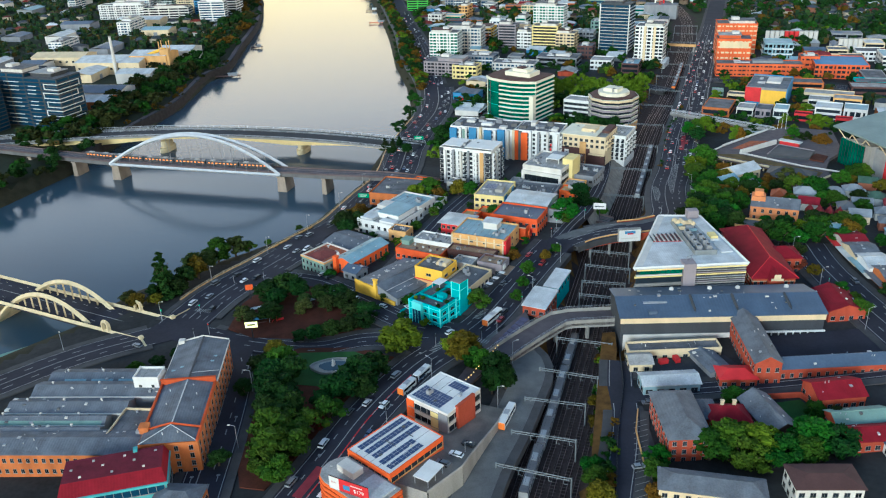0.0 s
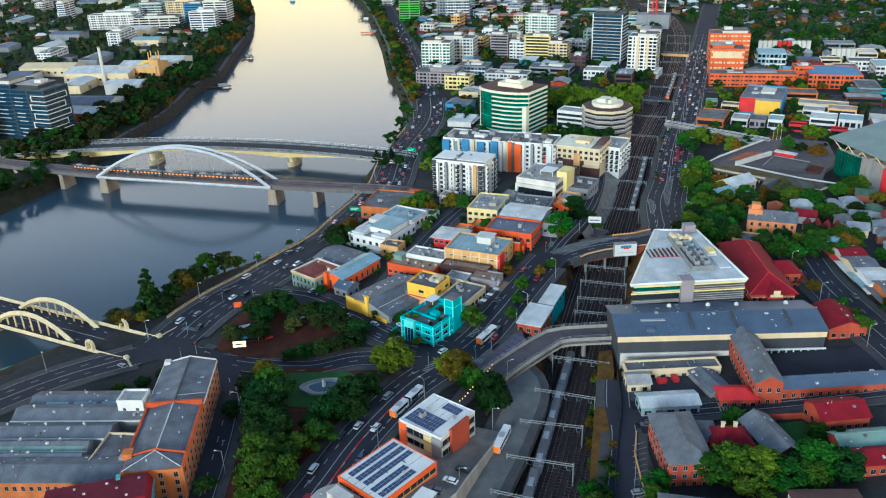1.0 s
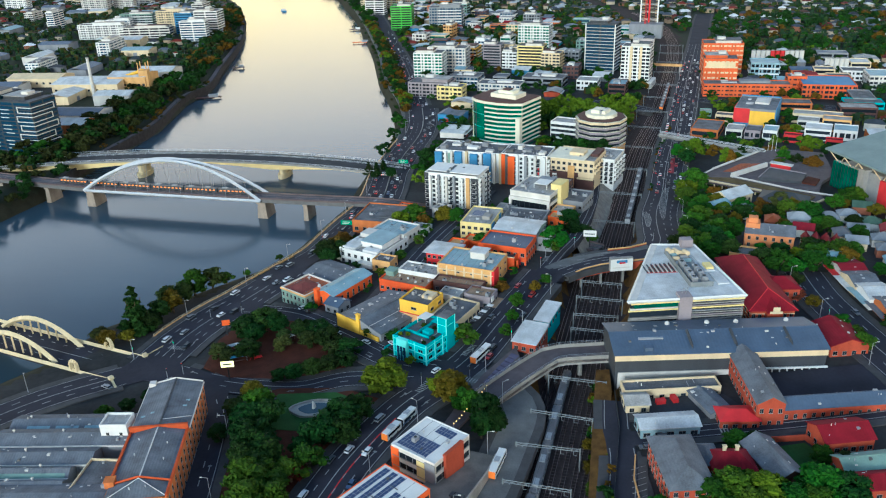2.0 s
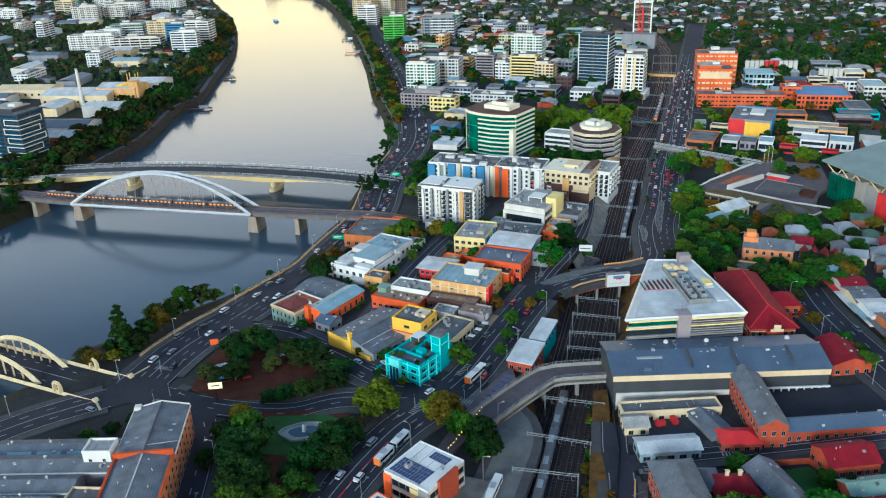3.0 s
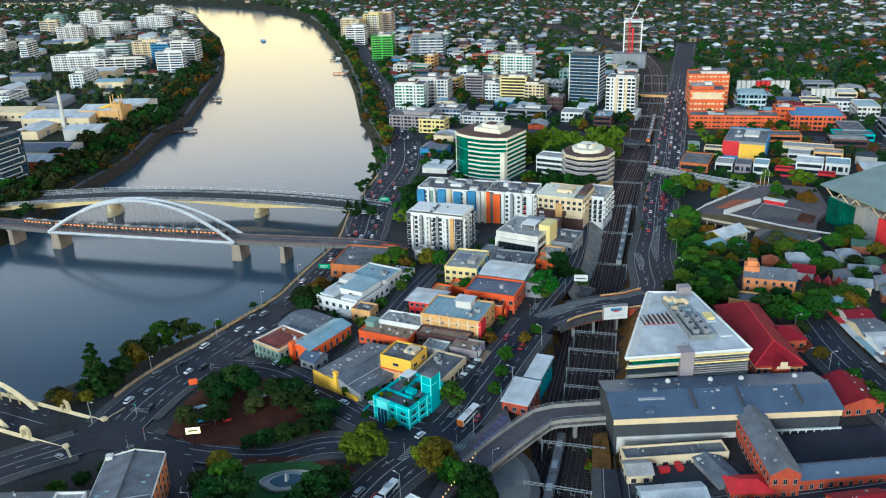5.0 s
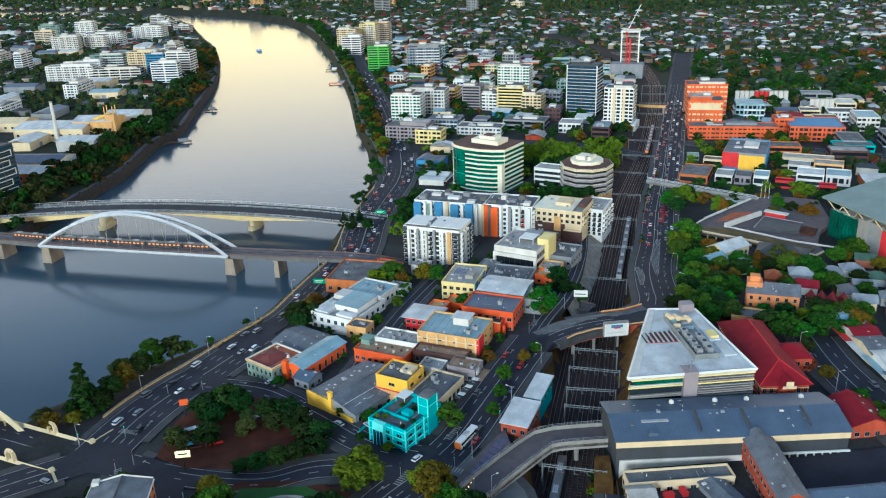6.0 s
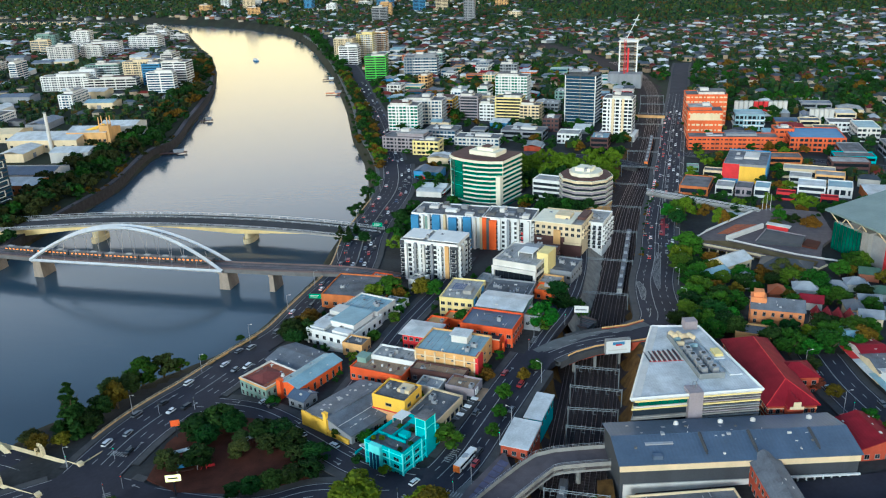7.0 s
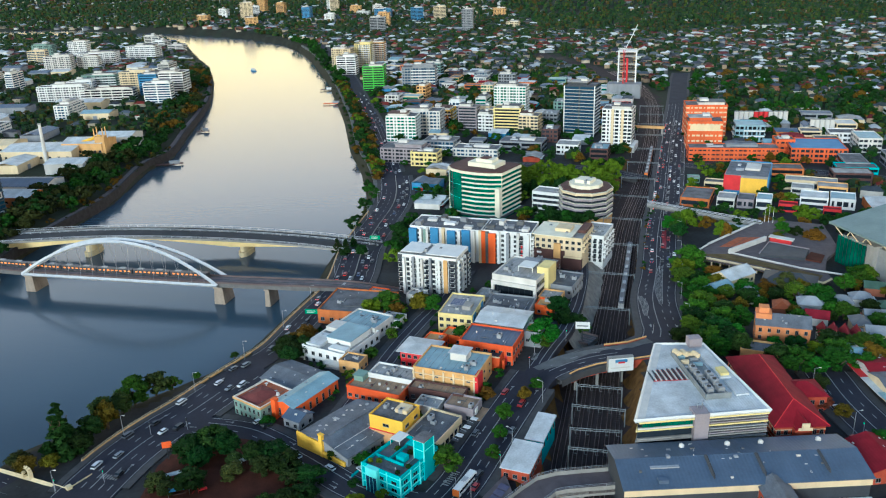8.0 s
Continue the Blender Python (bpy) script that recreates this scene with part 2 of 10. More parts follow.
GREY_ROOF = mat("grey_sheet_roof", (0.145, 0.158, 0.185), 0.7, 0.0, var=0.5, scale=0.2, ribs=0.9)
SLATE_ROOF = mat("blue_grey_sheet_roof", (0.1, 0.135, 0.2), 0.5, 0.2, var=0.25, scale=0.12, ribs=1.2)
PALE_ROOF = mat("pale_sheet_roof", (0.55, 0.57, 0.58), 0.5, 0.0, var=0.4, scale=0.15, ribs=0.9)
BLUE_ROOF = mat("pale_blue_sheet_roof", (0.27, 0.4, 0.46), 0.5, 0.1, var=0.3, scale=0.15, ribs=0.9)
MEMBRANE = mat("grey_roof_membrane", (0.155, 0.155, 0.165), 0.85, var=0.6, scale=0.15)
MEMBRANE_PALE = mat("pale_roof_membrane", (0.38, 0.37, 0.355), 0.8, var=0.5, scale=0.15)
GLASS = mat("dark_glass", (0.016, 0.022, 0.03), 0.2, 0.0, var=0.2, spread=0.5, spec=0.35)
GREEN_GLASS = mat("green_glass", (0.002, 0.12, 0.075), 0.25, 0.0, var=0.75, scale=0.12, spec=0.22)
BLUE_GLASS = mat("blue_glass", (0.012, 0.05, 0.1), 0.2, 0.0, var=0.2, spec=0.4)
SOLAR = mat("solar_cell", (0.01, 0.035, 0.13), 0.35, 0.1, var=0.15, spec=0.7)
BARK = mat("bark", (0.09, 0.065, 0.045), 0.95, var=0.3, scale=1.0, bump=0.4)
LEAF = mat("foliage", (0.035, 0.092, 0.004), 0.8, var=0.5, scale=0.5, spread=0.4, hue=0.035, spec=0.15)
LEAF_DARK = mat("dark_foliage", (0.016, 0.042, 0.006), 0.8, var=0.5, scale=0.5, spread=0.35, hue=0.03, spec=0.12)
LEAF_LIME = mat("lime_foliage", (0.095, 0.15, 0.003), 0.8, var=0.45, scale=0.5, spread=0.25, hue=0.02, spec=0.15)
LEAF_OLIVE = mat("olive_foliage", (0.04, 0.056, 0.012), 0.8, var=0.5, scale=0.5, spread=0.35, hue=0.03, spec=0.12)
LEAF_RUSSET = mat("russet_foliage", (0.1, 0.018, 0.014), 0.8, var=0.45, scale=0.5, spread=0.3, hue=0.03, spec=0.12)
LEAF_GOLD = mat("autumn_foliage", (0.115, 0.082, 0.005), 0.8, var=0.45, scale=0.5, spread=0.35, hue=0.04, spec=0.12)
# leaf tones with the bluish lift of distant haze mixed into the ramp
LEAF_FAR = mat("distant_foliage", (0.02, 0.04, 0.005), 0.85, var=0.4, scale=0.1, island=True, spec=0.1, ramp=[(0.018, 0.044, 0.016), (0.03, 0.06, 0.014), (0.014, 0.034, 0.016), (0.05, 0.07, 0.012), (0.022, 0.046, 0.02), (0.055, 0.04, 0.01), (0.018, 0.05, 0.012), (0.026, 0.046, 0.026)])
MULCH = mat("mulch", (0.075, 0.024, 0.014), 0.95, var=0.5, scale=0.2, bump=0.4)
SCRUB = mat("verge_scrub", (0.12, 0.062, 0.014), 0.95, var=0.6, scale=0.35, bump=0.5)
AGED_STEEL = mat("aged_steel", (0.24, 0.26, 0.27), 0.6, 0.3, var=0.25)
GRASS = mat("grass", (0.035, 0.095, 0.02), 0.9, var=0.4, scale=0.15, bump=0.4)
DRYGRASS = mat("dry_grass", (0.13, 0.095, 0.04), 0.95, var=0.5, scale=0.2, bump=0.4)
PLAZA_STONE = mat("mauve_paving", (0.12, 0.1, 0.105), 0.85, var=0.3, scale=0.3)
RIVER_STONE = mat("dark_river_stone", (0.045, 0.04, 0.04), 0.95, var=0.5, scale=0.3, bump=0.5)
ROCK = mat("cut_rock", (0.25, 0.23, 0.2), 0.95, var=0.45, scale=0.2, bump=0.6)
RUBBER = mat("tyre_rubber", (0.02, 0.02, 0.02), 0.85)
HOUSE_WALL = mat("house_walls", (0.5, 0.47, 0.42), 0.8, var=0.2, island=True, ramp=[(0.55, 0.54, 0.5), (0.34, 0.26, 0.17), (0.2, 0.2, 0.21), (0.4, 0.34, 0.25), (0.22, 0.1, 0.06), (0.13, 0.14, 0.15)])
HOUSE_ROOF = mat("house_roofs", (0.3, 0.3, 0.3), 0.75, var=0.25, island=True, spec=0.15, ramp=[(0.07, 0.08, 0.1), (0.78, 0.78, 0.78), (0.2, 0.03, 0.02), (0.06, 0.07, 0.085), (0.42, 0.43, 0.45), (0.05, 0.05, 0.06), (0.12, 0.02, 0.02), (0.11, 0.13, 0.16), (0.09, 0.05, 0.035), (0.7, 0.7, 0.67), (0.05, 0.06, 0.06), (0.08, 0.09, 0.11)])


def glow(name, rgb, strength):
    mt = bpy.data.materials.new(name)
    mt.use_nodes = True
    b = mt.node_tree.nodes["Principled BSDF"]
    b.inputs["Base Color"].default_value = (*rgb, 1)
    b.inputs["Emission Color"].default_value, b.inputs["Emission Strength"].default_value = (*rgb, 1), strength
    return mt


TAIL = glow("tail_light", (0.8, 0.02, 0.01), 3.0)
HEAD = glow("head_light", (1.0, 0.85, 0.6), 4.0)
WARM = glow("warm_lamp", (1.0, 0.5, 0.14), 2.2)
GREENSIG = glow("green_signal", (0.05, 0.9, 0.35), 2.0)

# ---- lie of the land ----
WATER_Z = -22.0
RIGHT_BANK = [(-800, -300), (-450, 0), (-330, 150), (-232, 250), (-192, 291), (-166, 319), (-158, 344), (-146, 354), (-131, 369), (-113, 386), (-97, 399), (-82, 423), (-75, 445), (-68, 467), (-59, 496), (-55, 532), (-51, 561), (-44, 597), (-35, 640),
              (-32, 703), (-39, 775), (-54, 865), (-68, 1007), (-80, 1098), (-111, 1313), (-161, 1590), (-208, 1782), (-260, 1920), (-376, 2092), (-552, 2262), (-900, 2480), (-1500, 2700)]
LEFT_BANK = [(-1500, 2580), (-900, 2330), (-640, 2180), (-483, 1983), (-344, 1568), (-293, 1360), (-257, 1158), (-241, 980), (-232, 873), (-243, 820), (-241, 720),
             (-250, 665), (-262, 600), (-265, 560), (-275, 531), (-292, 481), (-345, 400), (-460, 280), (-800, 60)]
RIVER = RIGHT_BANK + LEFT_BANK
LAND = [(-25, 296, -3), (-119, 310, -11), (-84, 290, -8), (-46, 325, -6), (28, 350, 1), (59, 391, 0), (91, 259, -2.6), (50, 220, -2), (149, 299, 5), (-115, 350, -12), (-74, 438, -14),
        (138, 482, -12), (163, 533, -12), (-40, 520, -14), (110, 360, 3), (180, 380, 2), (0, 430, -5), (0, 210, -2), (-100, 200, -7), (120, 180, 0), (200, 250, 5), (235, 455, -10), (205, 480, -10), (250, 540, -13)]
TRACK = [(10, 150), (24, 197), (32, 221), (41, 250), (52, 285), (60, 313), (70, 346), (89, 411), (115, 492), (146, 586), (188, 694), (234, 828), (272, 950), (295, 1044), (306, 1151), (290, 1300), (240, 1480)]


def smooth(a, b, t):
    t = np.clip((t - a) / (b - a), 0, 1)
    return t * t * (3 - 2 * t)


def land(x, y):
    """Height of the open ground, before the river and the railway are cut into it."""
    x, y = np.asarray(x, float), np.asarray(y, float)
    w, s = np.full(x.shape, 2e-3), np.full(x.shape, -14 * 2e-3)
    for a, b, c in LAND:
        k = np.exp(-((x - a) ** 2 + (y - b) ** 2) / 6050.0)
        w, s = w + k, s + k * c
    hill = 70 * smooth(1300, 3600, y) * smooth(-700, 900, x) + 90 * smooth(2600, 4600, y + 0.35 * x)
    roll = 7 * np.sin(x / 170 + 1.3) * np.sin(y / 230 + 0.4) * smooth(1100, 1700, y)
    return s / w + hill + roll


def edge_distance(x, y, pts, closed):
    x, y = np.asarray(x, float), np.asarray(y, float)
    d = np.full(x.shape, 1e9)
    for i in range(len(pts) if closed else len(pts) - 1):
        (ax, ay), (bx, by) = pts[i][:2], pts[(i + 1) % len(pts)][:2]
        ux, uy = bx - ax, by - ay
        t = np.clip(((x - ax) * ux + (y - ay) * uy) / (ux * ux + uy * uy), 0, 1)
        d = np.minimum(d, np.hypot(x - ax - t * ux, y - ay - t * uy))
    return d


def inside(x, y, pts):
    x, y = np.asarray(x, float), np.asarray(y, float)
    r = np.zeros(x.shape, bool)
    for i in range(len(pts)):
        (ax, ay), (bx, by) = pts[i][:2], pts[(i + 1) % len(pts)][:2]
        if ay != by:
            r ^= ((ay > y) != (by > y)) & (x < (bx - ax) * (y - ay) / (by - ay) + ax)
    return r


def river_dist(x, y):
    """Metres from the waterline, negative in the river."""
    return edge_distance(x, y, RIVER, True) * np.where(inside(x, y, RIVER), -1, 1)


def track_z(y):
    return -9 - 6 * smooth(330, 470, np.asarray(y, float)) + 6 * smooth(900, 1400, np.asarray(y, float))


def ground_z(x, y):
    z = land(x, y)
    k = smooth(-6, 7, river_dist(x, y))
    z = z * k + (WATER_Z - 4) * (1 - k)
    d = edge_distance(x, y, TRACK, False)
    k = smooth(12.5, 19, d)
    return z * k + np.minimum(track_z(y), z) * (1 - k)


def gz(x, y):
    return float(ground_z(np.array([x]), np.array([y]))[0])


def lz(x, y):
    return float(land(np.array([x]), np.array([y]))[0])


def graded(lo, a, b, hi, step, grow=1.12, most=90):
    mid = list(np.arange(a, b + 0.1, step))
    up, s = [], step
    p = mid[-1]
    while p < hi:
        s = min(s * grow, most)
        p += s
        up.append(p)
    dn, s, p = [], step, mid[0]
    while p > lo:
        s = min(s * grow, most)
        p -= s
        dn.append(p)
    return np.array(dn[::-1] + mid + up)


gx, gy = graded(-3600, -300, 260, 3600, 4.0, 1.05), graded(-1200, 140, 760, 5200, 4.0, 1.03)
GX, GY = np.meshgrid(gx, gy)
GZ = ground_z(GX, GY)
nx, ny = len(gx), len(gy)
idx = np.arange(nx * ny).reshape(ny, nx)
quads = np.stack([idx[:-1, :-1], idx[:-1, 1:], idx[1:, 1:], idx[1:, :-1]], -1).reshape(-1, 4)
GROUND = mat("urban_ground", (0.036, 0.037, 0.038), 0.9, var=0.6, scale=0.05, bump=0.3)
EARTH = mat("suburban_ground", (0.03, 0.036, 0.02), 0.95, var=0.55, scale=0.02, bump=0.3)
BANK = mat("river_bank", (0.035, 0.034, 0.02), 0.95, var=0.5, scale=0.15, bump=0.5)
qx, qy = GX[:-1, :-1].ravel() + 2, GY[:-1, :-1].ravel() + 2
rd = river_dist(qx, qy)
which = np.where(qy > 900, 1, 0)
which = np.where((rd < 160) & (qx < -150) & (qy > 480), 1, which)
which = np.where((rd < np.where(qx < -200, 5, 11)) & (rd > -20), 2, which)
td = edge_distance(qx, qy, TRACK, False)
which = np.where(td < 13.5, 3, np.where((td < 20) & (qy < 760), 4, which))
ground = new("ground", big_mesh("ground", np.stack([GX, GY, GZ], -1).reshape(-1, 3), quads, [GROUND, EARTH, BANK, BALLAST, SCRUB], which))
ground.data.shade_smooth()
tagged(ground, "grey city ground sloping down to the river bank", "ground", kind="structure")

WATER = bpy.data.materials.new("river_water")
WATER.use_nodes = True
wt = WATER.node_tree
wb = wt.nodes["Principled BSDF"]
wb.inputs["Base Color"].default_value = (0.045, 0.075, 0.105, 1)
wb.inputs["Roughness"].default_value = 0.13
wb.inputs["IOR"].default_value = 1.33
wtc, wn1, wbp = wt.nodes.new("ShaderNodeTexCoord"), wt.nodes.new("ShaderNodeTexNoise"), wt.nodes.new("ShaderNodeBump")
wmp = wt.nodes.new("ShaderNodeMapping")
wmp.inputs["Scale"].default_value = (0.1, 0.32, 0.3)
wn1.inputs["Scale"].default_value, wn1.inputs["Detail"].default_value = 1.0, 8
wbp.inputs["Strength"].default_value, wbp.inputs["Distance"].default_value = 0.1, 0.5
wt.links.new(wtc.outputs["Object"], wmp.inputs[0])
wt.links.new(wmp.outputs[0], wn1.inputs["Vector"])
wt.links.new(wn1.outputs["Fac"], wbp.inputs["Height"])
wt.links.new(wbp.outputs[0], wb.inputs["Normal"])
water = new("water", M().face([(-1700, -500, WATER_Z), (60, -500, WATER_Z), (60, 2900, WATER_Z), (-1700, 2900, WATER_Z)]).mesh("water", WATER))
tagged(water, "calm brown river water reflecting the evening sky", "river", kind="structure")


# ---- roads ----
def spline(pts, step=5.0):
    """Points along a smooth curve through pts, and the sideways unit vector at each."""
    p = [np.array(q[:2], float) for q in pts]
    p = [2 * p[0] - p[1]] + p + [2 * p[-1] - p[-2]]
    out = []
    for i in range(1, len(p) - 2):
        n = max(1, int(np.linalg.norm(p[i + 1] - p[i]) / step))
        for k in range(n):
            t = k / n
            out.append(0.5 * ((2 * p[i]) + (-p[i - 1] + p[i + 1]) * t + (2 * p[i - 1] - 5 * p[i] + 4 * p[i + 1] - p[i + 2]) * t * t + (-p[i - 1] + 3 * p[i] - 3 * p[i + 1] + p[i + 2]) * t ** 3))
    out.append(p[-2])
    out = np.array(out)
    d = np.gradient(out, axis=0)
    d /= np.linalg.norm(d, axis=1)[:, None]
    return out, np.stack([d[:, 1], -d[:, 0]], 1)


def strip(m, c, s, a, b, dz, depth, heights=None, keep=None):
    """A slab along the curve c between the offsets a and b, with side faces."""
    pa, pb = c + s * a, c + s * b
    za = (land(pa[:, 0], pa[:, 1]) if heights is None else heights) + dz
    zb = (land(pb[:, 0], pb[:, 1]) if heights is None else heights) + dz
    for i in range(len(c) - 1):
        if keep is not None and not (keep[i] and keep[i + 1]):
            continue
        A, B = (*pa[i], za[i]), (*pb[i], zb[i])
        C, D = (*pb[i + 1], zb[i + 1]), (*pa[i + 1], za[i + 1])
        m.face([A, B, C, D])
        lo = lambda p: (p[0], p[1], p[2] - depth)
        m.face([A, D, lo(D), lo(A)])
        m.face([B, lo(B), lo(C), C])


ROADS = {
    "river_drive": ([(-119, 302), (-110, 330), (-100, 349), (-91, 362), (-79, 383), (-72, 396)], 23, 6),
    "river_narrows": ([(-82.5, 385), (-71.5, 402), (-63, 417), (-57, 437), (-50, 460), (-40, 489.5), (-35, 512)], 15, 4),
    "river_rise": ([(-35.6, 488), (-33, 512), (-32, 530), (-30, 557), (-22, 601), (-12, 650), (-9, 688), (-10, 735)], 24, 6),
    "river_far": ([(-9, 700), (-14, 780), (-32, 960), (-52, 1107), (-77, 1306), (-116, 1530), (-165, 1750), (-220, 1900)], 15, 4),
    "main_street": ([(-75, 130), (-44, 200), (-31, 232), (-15, 260), (0, 276), (12, 291), (22, 309), (31.5, 327), (45, 352), (50, 361)], 17, 5),
    "bridge_street": ([(44, 350), (53, 360), (64, 367), (74, 371), (84, 373), (96, 374.5), (106, 379)], 13, 4),
    "milton_road": ([(100, 374.5), (108, 380), (113.5, 392), (116, 405), (121, 428), (128, 452), (140, 486), (160, 549), (192, 640), (245, 795), (312, 984), (372, 1160), (398, 1232)], 20, 5),
    "upper_street": ([(47, 358), (58, 380), (70, 402), (77, 421), (84, 442), (95, 482), (108, 541), (124, 600)], 7, 2),
    "quay_lane": ([(-78, 150), (-80, 196), (-81, 222), (-83, 250), (-86, 272), (-97, 290), (-119, 302)], 14, 3),
    "park_street": ([(-119, 302), (-83, 286), (-56, 279), (-36, 283), (-11, 279), (3, 281)], 11, 3),
    "block_street": ([(-99, 352), (-80, 347), (-62, 338), (-41, 317), (-20, 295), (3, 283)], 12, 3),
    "north_quay": ([(-260, 180), (-210, 230), (-176, 264), (-152, 285), (-119, 302)], 16, 4),
    "busway": ([(-8, 150), (4, 191), (9, 205), (15, 219), (22, 238), (26, 250), (26, 260), (21, 269), (12, 278)], 11.5, 2),
    "carpark_lane": ([(38, 160), (45, 185), (51, 205), (56, 226), (57, 240), (60, 256)], 9, 1),
    "terrace_road": ([(170, 180), (165, 250), (161, 290), (160, 320), (163, 345)], 17, 4),
    "barracks_lane": ([(54, 234), (76, 236), (95, 237), (119, 238), (164, 241)], 7, 2),
    "side_street": ([(-36, 322), (-22, 359), (-8, 398), (4, 427), (12, 446), (30, 500)], 9, 2),
    "court_street": ([(188, 690), (150, 730), (80, 760), (20, 770)], 11, 2),
    "depot_street": ([(222, 730), (300, 700), (380, 650), (470, 560)], 12, 2),
}
CURVES = {k: (*spline(p), w, n) for k, (p, w, n) in ROADS.items()}


def road_gap(x, y, skip=None):
    """Metres to the edge of the nearest carriageway, negative on it."""
    x, y = np.asarray(x, float), np.asarray(y, float)
    d = np.full(x.shape, 1e9)
    for k, (c, s, w, n) in CURVES.items():
        if k != skip:
            d = np.minimum(d, edge_distance(x, y, c[::2] if len(c) > 8 else c, False) - w / 2)
    return d


for k, (c, s, w, n) in CURVES.items():
    m = M()
    strip(m, c, s, -w / 2, w / 2, 0.35 + 0.012 * list(CURVES).index(k), 3.0)
    road = part("road", m, CONC_DARK if k == "busway" else ASPHALT, None)
    tagged(road, "dark asphalt city street with painted lanes", "road", kind="structure")
    pm = M()
    for side in (-1, 1):
        o = side * (w / 2 + 1.5)
        keep = road_gap(*(c + s * o).T, skip=k) > 1.6
        strip(pm, c, s, o - 1.5, o + 1.5, 0.55, 3.0, None, keep)
    if pm.f and k != "upper_street":
        tagged(part("pavement", pm, PAVING, None), "grey concrete footpath with a raised kerb", "pavement", kind="structure")
    if k == "busway":
        continue
    lm = M()
    fine_c, fine_s = spline(ROADS[k][0], 3.0)
    for lane in range(n + 1):
        o = -w / 2 + 0.7 + (w - 1.4) * lane / n
        solid = lane in (0, n)
        keep = (road_gap(*(fine_c + fine_s * o).T, skip=k) > 0.3) & (fine_c[:, 1] < 1000)
        if not solid:
            keep &= (np.arange(len(fine_c)) % 3 != 0) if lane != n // 2 else True
        hw = 0.13 if solid else 0.17
        zz = land(*(fine_c + fine_s * o).T) + 0.41 + 0.012 * list(CURVES).index(k)
        if not solid and lane != n // 2:
            for i in range(0, len(fine_c) - 1, 3):
                kk = np.zeros(len(fine_c), bool)
                kk[i:i + 2] = keep[i:i + 2] | keep[i + 1:i + 2].all()
                strip(lm, fine_c, fine_s, o - hw, o + hw, 0, 0.02, zz, kk) if kk[i:i + 2].all() and keep[min(i + 1, len(keep) - 1)] else None
        else:
            strip(lm, fine_c, fine_s, o - hw, o + hw, 0, 0.02, zz, keep)
    if lm.f:
        tagged(part("lane_marking", lm, LINE, None), "white painted lane lines on the asphalt", "road marking", kind="stuff")

# walled riverside path of the far bank
lc, ls = spline([p for p in LEFT_BANK if 540 < p[1] < 1400], 8.0)
m = M()
strip(m, lc, ls, 1.6, 6.0, 0.3, 9.0)
tagged(part("pavement", m, PLAZA_STONE), "mauve-grey riverside path along the far bank", "pavement", kind="structure")
m = M()
strip(m, lc, ls, 0.2, 1.5, 0.7, 14.0)
tagged(part("retaining_wall", m, RIVER_STONE), "dark stone river wall of the far bank", "wall", kind="structure")

rc2, rs2 = spline([p for p in RIGHT_BANK if 590 < p[1] < 1800], 10.0)
m = M()
strip(m, rc2, rs2, 5.0, 8.2, 0.3, 6.0)
tagged(part("pavement", m, CONC_DARK), "grey riverside cycle path below the trees", "pavement", kind="structure")

# ---- bridges ----
def ribbon_beam(m, pts, hw, zt, zb):
    """A beam along points with half width hw between top heights zt and bottom heights zb."""
    c, s = spline(pts, 6.0)
    t = np.linspace(0, 1, len(c))
    top = np.interp(t, np.linspace(0, 1, len(zt)), zt)
    bot = np.interp(t, np.linspace(0, 1, len(zb)), zb)
    a, b = c - s * hw, c + s * hw
    for i in range(len(c) - 1):
        P = [(*a[i], top[i]), (*b[i], top[i]), (*b[i + 1], top[i + 1]), (*a[i + 1], top[i + 1])]
        Q = [(*a[i], bot[i]), (*b[i], bot[i]), (*b[i + 1], bot[i + 1]), (*a[i + 1], bot[i + 1])]
        m.face(P)
        m.face(Q[::-1])
        m.face([P[0], P[3], Q[3], Q[0]])
        m.face([P[1], Q[1], Q[2], P[2]])
    return c, s, top


def railing(m, c, s, off, z, h=1.1, r=0.09, every=1):
    p = c + s * off
    for i in range(len(p)):
        if i % every == 0:
            m.bar((*p[i], z[i]), (*p[i], z[i] + h), r)
        if i:
            m.bar((*p[i - 1], z[i - 1] + h), (*p[i], z[i] + h), r)
            m.bar((*p[i - 1], z[i - 1] + h * 0.5), (*p[i], z[i] + h * 0.5), r * 0.7)


def pier(parent, x, y, z0, z1, w, d, rz, material, cap=True):
    m = M()
    n = len(m.v)
    lo = [(-w * 0.62, -d * 0.55), (w * 0.62, -d * 0.55), (w * 0.62, d * 0.55), (-w * 0.62, d * 0.55)]
    hi = [(-w * 0.42, -d * 0.5), (w * 0.42, -d * 0.5), (w * 0.42, d * 0.5), (-w * 0.42, d * 0.5)]
    m.v += [(*p, z0) for p in lo] + [(*p, z1) for p in hi]
    m.f += [(n + i, n + (i + 1) % 4, n + 4 + (i + 1) % 4, n + 4 + i) for i in range(4)] + [(n + 4, n + 5, n + 6, n + 7)]
    m.m += [0] * 5
    if cap:
        m.cbox(0, 0, z1 - 0.8, w * 1.0, d * 1.15, 0.8)
        m.cbox(0, 0, z0, w * 1.5, d * 1.25, 4.5)
    ob = part("pier", m, material, parent)
    ob.matrix_basis = pose(x, y, 0, 0, 0, rz)
    return ob


